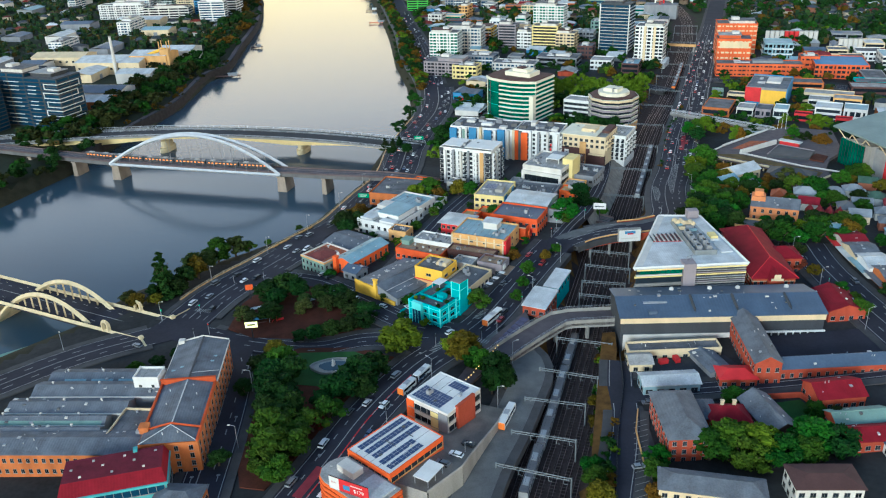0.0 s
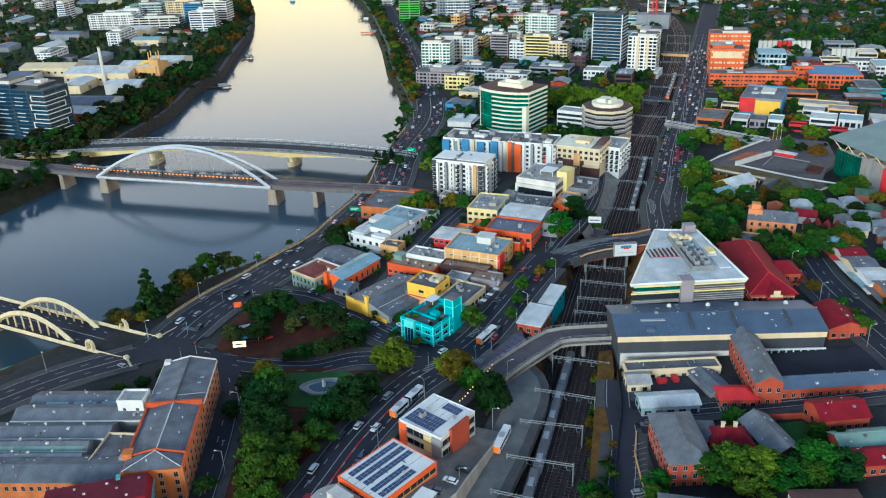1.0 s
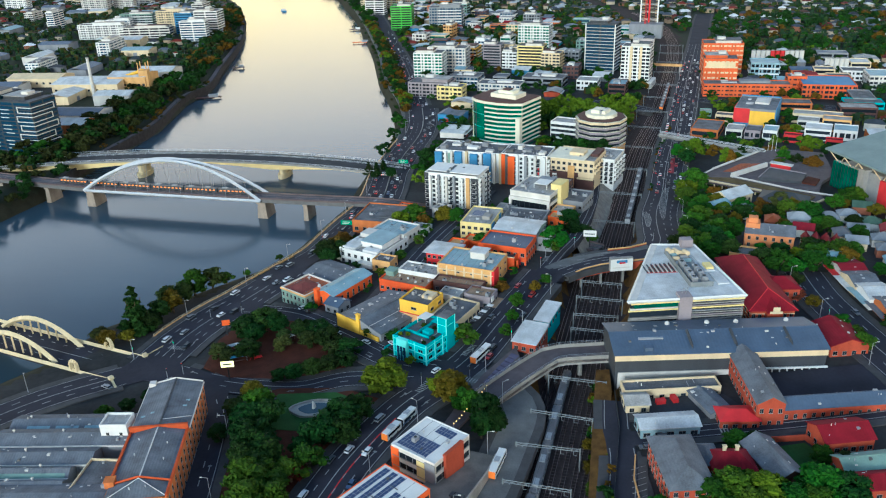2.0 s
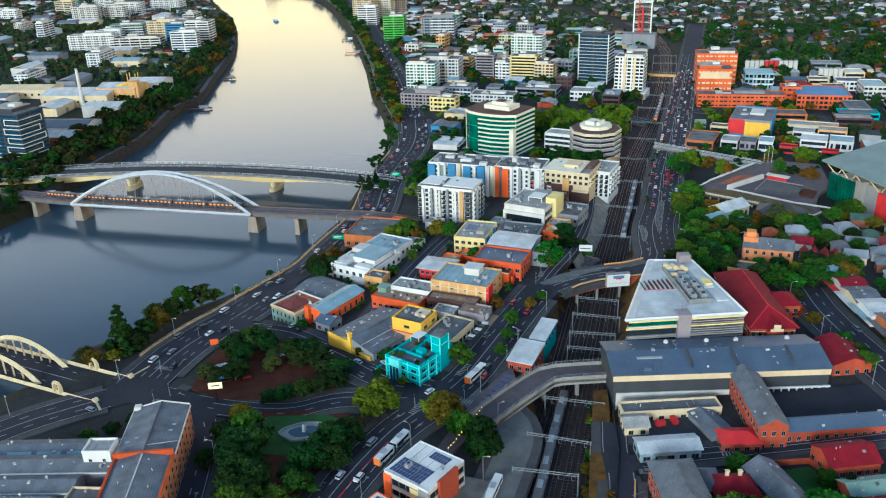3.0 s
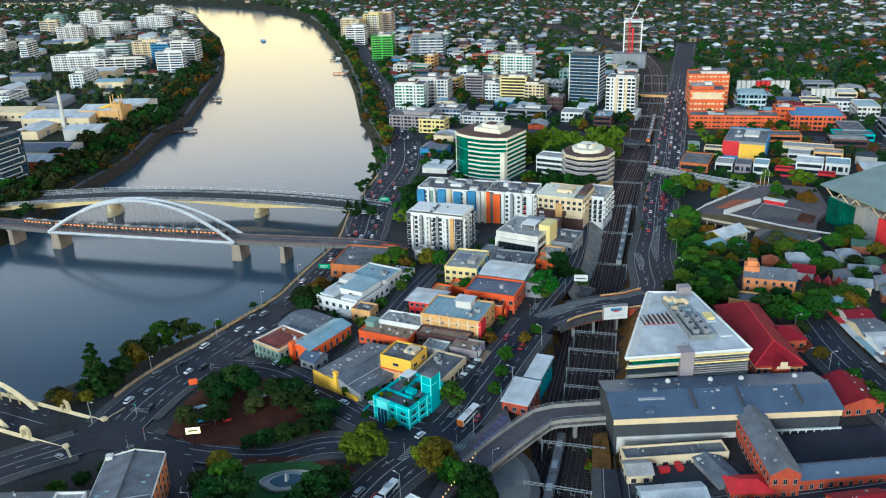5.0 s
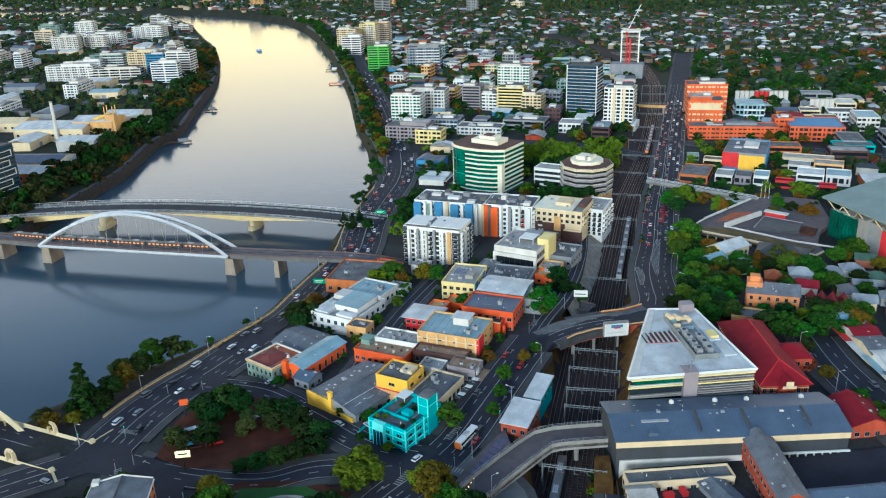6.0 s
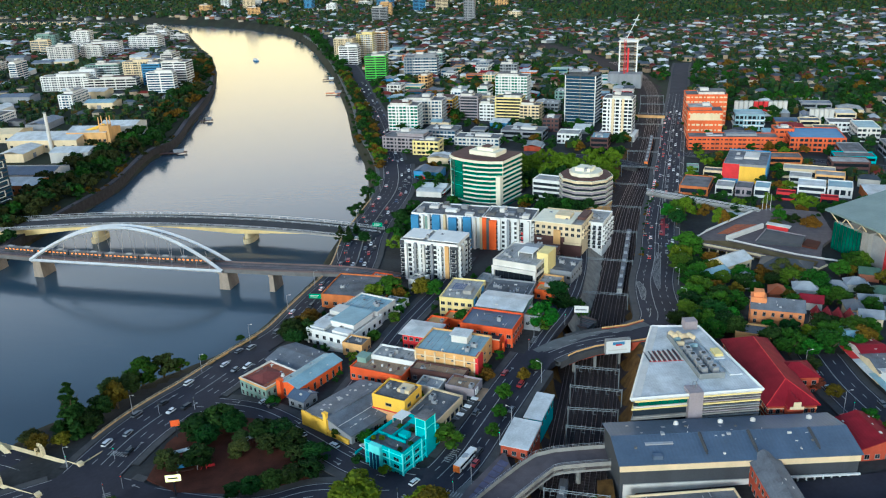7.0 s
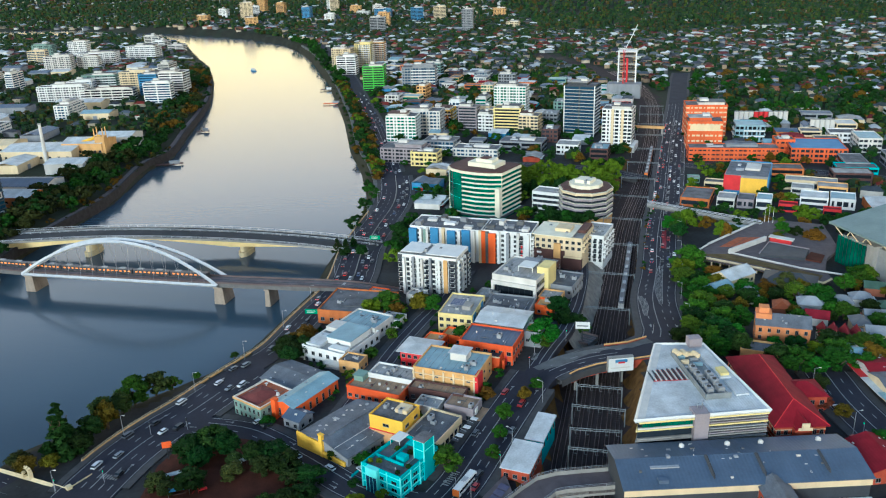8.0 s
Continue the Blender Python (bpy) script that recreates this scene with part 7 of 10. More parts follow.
for i, (x, y, w, d, h) in enumerate(((-318, 655, 34, 26, 40), (-350, 668, 36, 26, 43), (-375, 640, 30, 26, 38))):
    e = block("dark glass apartment tower with white balcony edges", x, y, w, d, -20, h, DARK, BLUE_GLASS, 13, name="apartment_tower", group="dark riverside towers", style="ribbon", band=0.7)
    sh_ = h / 13
    slab = M().box(-w / 2 - 0.9, -d / 2 - 0.9, 0, w / 2 + 0.9, -d / 2, 0.3).box(w / 2, -d / 2, 0, w / 2 + 0.9, d / 2, 0.3).mesh("balcony_slab", DARK)
    white = M().box(-w * 0.22, -d / 2 - 1.3, 0, w * (0.02 if i == 0 else 0.22), -d / 2 - 0.9, 0.5).mesh("balcony_edge", WHITE)
    for s in range(1, 13):
        put("balcony_slab", slab, e, 0, 0, sh_ * s)
        if s % 4:
            put("balcony_edge", white, e, (-6 if i == 0 else 3) + (s % 3) * 0.8, 0, sh_ * s)
    if i == 0:
        for k in range(5):
            z0, x0, y1 = sh_ * (1.2 + 2.3 * k), (4.5, 2.0, 4.5, 2.6, 4.5)[k], (9, 5, 10, 6, 9)[k]
            z1 = z0 + sh_ * 1.35
            fm = M()
            for z in (z0, z1):
                fm.box(x0, -d / 2 - 1.6, z, w / 2 + 1.6, -d / 2 - 1.1, z + 0.55).box(w / 2 + 1.1, -d / 2 - 1.1, z, w / 2 + 1.6, y1, z + 0.55)
            fm.box(x0, -d / 2 - 1.6, z0 + 0.55, x0 + 0.6, -d / 2 - 1.1, z1).box(w / 2 + 1.1, y1 - 0.6, z0 + 0.55, w / 2 + 1.6, y1, z1)
            part("balcony_frame", fm, WHITE, e, "white frame looping round two balconies")
# brewery and its neighbours
BREW = mat("brewery_orange_brick", (0.6, 0.12, 0.035), 0.85, var=0.3, scale=0.1, streak=0.3)
for lab, x, y, w, d, h, st, wl in (("tall orange brick brewery block", 290, 838, 38, 24, 31, 7, BREW), ("orange brewery tower with a pale sign band", 273, 792, 31, 22, 25, 5, BREW), ("long low orange brewery range", 281, 742, 74, 18, 11, 3, BREW), ("small orange brick brewery annex", 330, 752, 16, 16, 14, 3, BREW)):
    e = block(lab, x, y, w, d, -13, h, wl, CREAM if st > 4 else GLASS, st, name="brewery", style="punched", band=0.32)
part("sign_band", M().cbox(0, -11.4, 17, 26, 0.4, 6), CREAM, bpy.data.objects["brewery.001"])
for row in ((361, 872, 11, 4.6, 15), (402, 824, 5, 4.4, 14)):
    x, y, n, dx, h = row
    for i in range(n):
        sx_, sy_ = x - n * dx / 2 + i * dx, y - i * dx * 0.22
        si = thing("silo", "round concrete storage silo", "silo", sx_, sy_, -14, 0, "brewery silos")
        part("shell", M().cyl(0, 0, 0, h, 2.2, 2.2, 12), RED if n > 6 and 4 <= i <= 6 else OFFWHITE, si)
        part("cap", M().cyl(0, 0, h, h + 0.6, 2.3, 1.6, 12), CONC, si)
bx_ = block("big box store with red, blue and yellow walls", 258, 652, 30, 42, -27, 14, GREY, GLASS, 1, MEMBRANE, name="store", band=0.05)
part("yellow_front", M().cbox(5.5, -21.4, 0, 18, 0.6, 13), YELLOW, bx_)
part("red_front", M().cbox(-9.5, -21.4, 0, 11.5, 0.6, 14.5).cbox(-15.3, -12, 0, 0.6, 18, 14.5), RED, bx_)
part("blue_side", M().cbox(15.3, 0, 0, 0.6, 42, 15).cbox(0, 21.3, 0, 30, 0.6, 15.5), BLUE, bx_)
part("roof_sheet", M().box(-14.5, -20.5, 14.1, 14.5, 8, 14.5), GREY_ROOF, bx_)
part("blue_base", M().cbox(-9.5, -21.8, 0, 11.5, 0.4, 3.4), BLUE, bx_)
for lab, x, y, w, d, h, wl, rf in (("orange brick depot with a blue roof", 350, 735, 44, 40, 12, BREW, BLUE), ("white gabled workshop with a pale roof", 284, 600, 18, 18, 8, WHITE, PALE_ROOF), ("white flat-roofed shop with pale roof", 303, 597, 16, 18, 7, WHITE, BLUE_ROOF), ("pale store with an orange top", 306, 618, 20, 13, 9, BEIGE, MEMBRANE_PALE), ("white stepped workshop behind the shops", 286, 622, 15, 14, 8, OFFWHITE, MEMBRANE_PALE), ("long cream row of shops", 302, 642, 36, 14, 7, CREAM, MEMBRANE_PALE), ("pale blue gabled plant hall", 325, 815, 26, 24, 15, BLUE_ROOF, BLUE_ROOF),
                                   ("low shop with teal front", 352, 672, 30, 16, 8, TEAL, MEMBRANE), ("brown brick row of shops", 209, 622, 20, 30, 6, BRICK, MEMBRANE), ("pale flat-roofed shop by the highway", 227, 613, 12, 16, 6, OFFWHITE, MEMBRANE_PALE), ("dark flat-roofed shop by the highway", 239, 608, 11, 16, 6, MAUVE, MEMBRANE), ("white shop with a pale blue roof", 250, 603, 10, 16, 7, WHITE, BLUE_ROOF), ("small green-fronted kiosk by the highway", 224, 674, 9, 8, 4, SAGE, MEMBRANE_PALE), ("small cream petrol station kiosk", 234, 656, 14, 10, 5, CREAM, MEMBRANE),
                                   ("long grey industrial hall building", 420, 690, 60, 30, 10, GREY, GREY_ROOF), ("small store with red barrel roofs", 262, 592, 12, 8, 5, RED, RED_ROOF), ("small annex with red walls", 285, 576, 11, 7, 5, RED, RED_ROOF)):
    block(lab, x, y, w, d, -16 if y > 660 else -27, h, wl, GLASS, max(1, int(h / 4)), rf, name="commercial_building", crown=False)
# stadium at the right
stad = thing("stadium", "large stadium with a pale green roof and glazed stand", "stadium", 238, 493, -9.8, -77)
TAKEN.append((285, 455, 65, 110, 76, -77))
part("stand", M().box(4, 7, -4, 110, 75, 14), CONC, stad)
part("glazed_front", M().box(4, 4, 0, 26, 7, 16), GREEN_GLASS, stad)
m = M()
for i in range(9):
    m.cbox(4 + i * 2.7, 3.9, 0, 0.3, 0.3, 16)
part("mullions", m, DARK_STEEL, stad)
part("stair_tower", M().box(27, 3, -2, 32, 8, 18), CONC, stad)
part("red_panel", M().box(42, 5.5, 0, 70, 7, 15), RED, stad, "large red wall panel")
part("grey_mesh", M().box(32, 6, 0, 42, 7, 17), GALV, stad)
m = M()
m.face([(0, 0, 23), (112, 0, 23), (112, 78, 36), (0, 78, 36)])
m.face([(0, 0, 22), (0, 78, 35), (112, 78, 35), (112, 0, 22)])
m.face([(0, 0, 22), (112, 0, 22), (112, 0, 23), (0, 0, 23)])
m.face([(0, 0, 22), (0, 0, 23), (0, 78, 36), (0, 78, 35)])
part("roof", m, mat("pale_green_roof", (0.2, 0.26, 0.25), 0.5, 0.1, var=0.2, scale=0.1, ribs=2.0), stad)
for i in range(9):
    part("roof_strut", M().bar((6 + i * 12, 7, 14), (3 + i * 12, 1, 22.3), 0.35).bar((6 + i * 12, 7, 14), (9 + i * 12, 12, 24), 0.35), CREAM, stad)
pl = thing("stadium_forecourt", "raised concrete forecourt with planted terraces", "plaza")
TAKEN.append((212, 505, 58, 78, 90, -32))
DECK = [(163.7, 501.8), (193, 477), (217, 452), (224, 457), (227, 470), (236, 486), (250, 500), (262, 543), (236, 556), (220, 549), (178.6, 516.3)]
part("deck", M().prism(DECK, -8.2, -6.2), PLAZA_STONE, pl, "mauve-grey paved deck")
part("base", M().prism([(170, 503), (196, 481), (219, 458), (232, 484), (258, 541), (236, 553), (220, 546), (180, 514)], -17, -8.2), CONC_DARK, pl)
for (xa, ya), (xb, yb_) in zip(DECK[:3], DECK[1:4]):
    part("edge_beam", M().bar((xa, ya, -6.5), (xb, yb_, -6.5), 0.7), CREAM, pl, "pale edge beam")
part("parapet", M().bar((163.7, 501.8, -5.7), (178.6, 516.3, -5.7), 0.6), OFFWHITE, pl)
part("parapet", M().bar((178.6, 516.3, -5.5), (220, 549, -5.5), 0.8), OFFWHITE, pl)
for i in range(3):
    for j in range(2):
        u0, u1, v0, v1 = i / 3 + 0.02, (i + 1) / 3 - 0.02, j / 2 + 0.03, (j + 1) / 2 - 0.03
        at = lambda u, v: (183.3 + 17.1 * u + 14.0 * v, 511.9 + 15.0 * u - 2.0 * v)
        part("timber_deck", M().prism([at(u0, v0), at(u1, v0), at(u1, v1), at(u0, v1)], -6.2, -6.0), TILE_ROOF, pl, "rust-brown decking panel")
part("ramp_wall", M().prism([(184.8, 501.0), (185.6, 499.8), (214.8, 518.3), (214.0, 519.5)], -6.2, -3.4), OFFWHITE, pl, "white angled ramp wall")
part("planter_wall", M().bar((184.8, 501.0, -5.4), (214, 471.4, -5.4), 0.55), OFFWHITE, pl)
part("planter_wall", M().bar((214, 471.4, -5.4), (236.4, 455.9, -5.4), 0.55), OFFWHITE, pl)
part("planter", M().prism([(168, 502), (194, 480), (217, 456), (221, 461), (213, 469), (184, 499)][::-1], -6.2, -5.8), DRYGRASS, pl, "dry planting strip")
part("court_roof", M().prism([(199.7, 493.4), (222, 483.5), (230.3, 496.3), (213.4, 511.5)], -6.2, -4.4), DARK, pl, "dark roof of the lower hall")
part("roof_kerb", M().bar((199.7, 493.4, -4.2), (213.4, 511.5, -4.2), 0.35).bar((213.4, 511.5, -4.2), (230.3, 496.3, -4.2), 0.35), MAUVE, pl)
part("planter", M().prism([(222, 485), (229, 479), (236, 489), (231, 495)], -6.2, -5.4), MULCH, pl, "mulched bed beside the hall")
part("pavilion_wall", M().prism([(216, 516.5), (225, 508.5), (227, 511), (218, 519)], -6.2, -3.2), RED, pl)
part("pavilion_roof", M().prism([(215, 516.5), (225.5, 507), (228.5, 510.8), (218, 520.5)], -3.2, -2.8), OFFWHITE, pl)
part("service_shed", M().prism([(200.9, 543.3), (222.8, 552.9), (226.3, 563.4), (208.5, 563.7)], -14, -8.6), PALE_ROOF, pl)
for k in range(16):
    u = k / 15
    x, y = (164.5 + 29 * u * 2, 500.6 - 25 * u * 2) if u < 0.5 else (193.5 + 23 * (u - 0.5) * 2, 475.6 - 24.5 * (u - 0.5) * 2)
    part("column", M().cbox(x + 0.8, y + 1.0, -17, 0.7, 0.7, 9.0), CREAM, pl)
for k in range(3):
    part("flag_pole", M().cyl(228 + k * 2.4, 552 - k * 0.6, -6.2, 5, 0.12, 0.07, 6), WHITE, pl)
fb2 = thing("footbridge", "white truss footbridge over the highway", "footbridge")
m = M()
for o in (-1.6, 1.6):
    for dz in (0, 2.6):
        m.bar((167, 603 + o, -7 + dz), (225, 549 + o, -7 + dz), 0.2)
for i in range(24):
    a, b = i / 24, (i + 1) / 24
    for o in (-1.6, 1.6):
        m.bar((167 + 58 * a, 603 - 54 * a + o, -7), (167 + 58 * b, 603 - 54 * b + o, -4.4), 0.12)
part("truss", m, STEEL_WHITE, fb2)
part("walkway", M().bar((167, 603, -7.2), (225, 549, -7.2), 1.6), CONC, fb2)
for x, y in ((169, 601), (187, 584), (216, 557)):
    part("column", M().cyl(x, y, -15, -7, 0.6, 0.6, 8), CONC, fb2)
gb2 = thing("signal_bridge", "brown steel bridge across the railway", "bridge", 236, 855, -8, -22)
part("beam", M().cbox(0, 0, 0, 40, 3.5, 2.2), BEIGE, gb2)
part("column", M().cbox(-18, 0, -9, 1.5, 3, 9), CONC, gb2)
part("column", M().cbox(18, 0, -9, 1.5, 3, 9), CONC, gb2)
# cement works on the left bank
for lab, x, y, w, d, h, wl, rf in (("pale shed of cement works", -345, 858, 70, 40, 12, CREAM, PALE_ROOF), ("tan hall of cement works", -306, 862, 40, 30, 16, BEIGE, PALE_ROOF), ("white roofed store of cement", -292, 905, 38, 30, 12, OFFWHITE, PALE_ROOF), ("long store with a cream roof", -420, 905, 60, 30, 9, CREAM, CREAM),
                                   ("blue-grey roofed riverside warehouse", -322, 742, 60, 30, 8, OFFWHITE, SLATE_ROOF), ("brick warehouse with a white ribbed roof", -314, 706, 44, 24, 8, BRICK, PALE_ROOF)):
    building(lab, x, y, w, d, -8, lz(x, y) + h, h, wl, rf, "gable", 1, (8, 4), (2.4, 2), rise=3, name="cement_works", sides="f")
m = M()
ch = thing("chimney_stack", "tall slim pale industrial chimney", "chimney", -338, 835, -14)
part("shaft", M().cyl(0, 0, 0, 38, 1.9, 1.3, 12), OFFWHITE, ch)
part("rim", M().cyl(0, 0, 38, 39, 1.6, 1.6, 12), CONC, ch)
cp = thing("conveyor_tower", "tan steel conveyor and hopper tower", "conveyor", -290, 850, -14)
part("hopper", M().cbox(0, 0, 6, 9, 9, 16), BEIGE, cp)
part("belt", M().bar((0, 0, 22), (-32, 4, 12), 1.5), YELLOW, cp)
for dx, dy in ((-4, -4), (4, -4), (4, 4), (-4, 4)):
    part("leg", M().cbox(dx, dy, 0, 0.8, 0.8, 30), BEIGE, cp)


# ---- trees ----
CUBE = []
for ax in range(3):
    for sg in (-1, 1):
        for i in range(2):
            for j in range(2):
                q = []
                for a, b in ((i, j), (i + 1, j), (i + 1, j + 1), (i, j + 1)):
                    p = [0, 0, 0]
                    p[ax], p[(ax + 1) % 3], p[(ax + 2) % 3] = sg, (a - 1) * 1.0, (b - 1) * 1.0
                    q.append(np.array(p) / np.linalg.norm(p))
                CUBE.append(q if sg > 0 else q[::-1])
CUBE = np.array(CUBE)
LOBE = []
for ax in range(3):
    for sg in (-1, 1):
        q = []
        for a, b in ((-1, -1), (1, -1), (1, 1), (-1, 1)):
            p = [0, 0, 0]
            p[ax], p[(ax + 1) % 3], p[(ax + 2) % 3] = sg, a, b
            q.append(np.array(p) / 1.732)
        LOBE.append(q if sg > 0 else q[::-1])
LOBE = np.array(LOBE)


def leaf_cards(rng, centres, normals, size):
    """Small quads at centres that face roughly along normals."""
    n = len(centres)
    nrm = normals + rng.normal(0, 0.8, (n, 3))
    nrm /= np.linalg.norm(nrm, axis=1)[:, None]
    up = rng.normal(0, 1, (n, 3))
    a = np.cross(nrm, up)
    a /= np.linalg.norm(a, axis=1)[:, None]
    b = np.cross(nrm, a)
    s = (size * rng.uniform(0.6, 1.3, n))[:, None]
    return np.stack([centres - a * s - b * s * 0.6, centres + a * s - b * s * 0.6, centres + a * s * 0.7 + b * s * 0.8, centres - a * s * 0.7 + b * s * 0.8], 1)


def crown(seed, r, h, base, clumps, leaves, size, cone=False):
    """Leaf clumps over an uneven dome, each a dark core with leaf cards round it."""
    rng = np.random.default_rng(seed)
    quads_ = []
    for k in range(clumps):
        a = rng.uniform(0, 6.283)
        t = rng.uniform(0, 1)
        if cone:
            t = t ** 1.3
            rad = r * (1 - t) ** 0.8 * rng.uniform(0.3, 1.0)
            zc = base + h * t
            rc_ = r * 0.32 * (1.15 - t)
        else:
            el = math.asin(rng.uniform(-0.6, 1.0))
            rad = r * math.cos(el) * rng.uniform(0.35, 0.8)
            zc = base + h * 0.38 + h * 0.45 * math.sin(el) * rng.uniform(0.7, 1.05)
            rc_ = r * rng.uniform(0.2, 0.36)
        c = np.array([rad * math.cos(a), rad * math.sin(a), zc])
        quads_.append(LOBE * rc_ * np.array([0.9, 0.9, 0.75]) + c)
        d = rng.normal(0, 1, (leaves, 3))
        d /= np.linalg.norm(d, axis=1)[:, None]
        d[:, 2] = np.abs(d[:, 2]) * 1.0 - 0.25
        quads_.append(leaf_cards(rng, c + d * rc_ * np.array([1, 1, 0.85]) * rng.uniform(0.6, 1.2, (leaves, 1)), d, size))
    q = np.concatenate(quads_)
    return q.reshape(-1, 3), np.arange(len(q) * 4).reshape(-1, 4)


def trunk(r, h, base):
    m = M()
    m.bar((0, 0, -1.5), (0, 0, base + h * 0.25), r * 0.09, 7, 0, r * 0.06)
    for i in range(5):
        a = i * 1.2566 + 0.4
        m.bar((0, 0, base * 0.8), (r * 0.5 * math.cos(a), r * 0.5 * math.sin(a), base + h * 0.42), r * 0.045, 5, 0, r * 0.02)
    return m


TREES = {}
for kind, mt in (("green", LEAF), ("dark", LEAF_DARK), ("lime", LEAF_LIME), ("gold", LEAF_GOLD), ("olive", LEAF_OLIVE), ("russet", LEAF_RUSSET), ("pine", LEAF_DARK)):
    TREES[kind] = []
    for v in range(3):
        seed = sum(map(ord, kind)) * 10 + v
        if kind == "pine":
            vv, ff = crown(seed, 3.2, 14.5, 0.8, 80, 26, 0.4, True)
        else:
            vv, ff = crown(seed, 5.0, 8.0, 1.6, 36, 44, 0.36)
        TREES[kind].append((big_mesh("crown", vv, ff, [mt]), (trunk(3.2, 14.5, 5) if kind == "pine" else trunk(5.0, 8.0, 2.4)).mesh("trunk", BARK)))
TREE_WORDS = {"green": "leafy green street tree with a rounded crown", "dark": "dense dark green tree with a broad crown", "lime": "yellow-green tree with a wide round crown", "gold": "tree with golden autumn leaves", "olive": "dull olive-green tree with a loose crown", "russet": "small tree with dark russet-red leaves", "pine": "tall dark conifer with tiered branches"}
ntree = 0


JOIN = {k: [] for k in TREES}


def tree(x, y, r, h=None, kind="green", z=None):
    """One tree; those far off are gathered into one canopy for each kind."""
    global ntree
    r, h = r * 1.22, (h or r * 1.75) * 1.08
    if y > 600 or ntree >= 300:
        JOIN[kind].append((x, y, r, h or r * 1.75))
        return
    cm, tm = TREES[kind][ntree % 3]
    ntree += 1
    e = thing("tree", TREE_WORDS[kind], "tree", x, y, gz(x, y) if z is None else z, (ntree * 67) % 360, "trees")
    b = 3.2 if kind == "pine" else 5.0
    hh = 16.0 if kind == "pine" else 9.0
    e.scale = (r / b, r / b, (h or r * 1.75) / hh)
    put("trunk", tm, e)
    put("crown", cm, e)


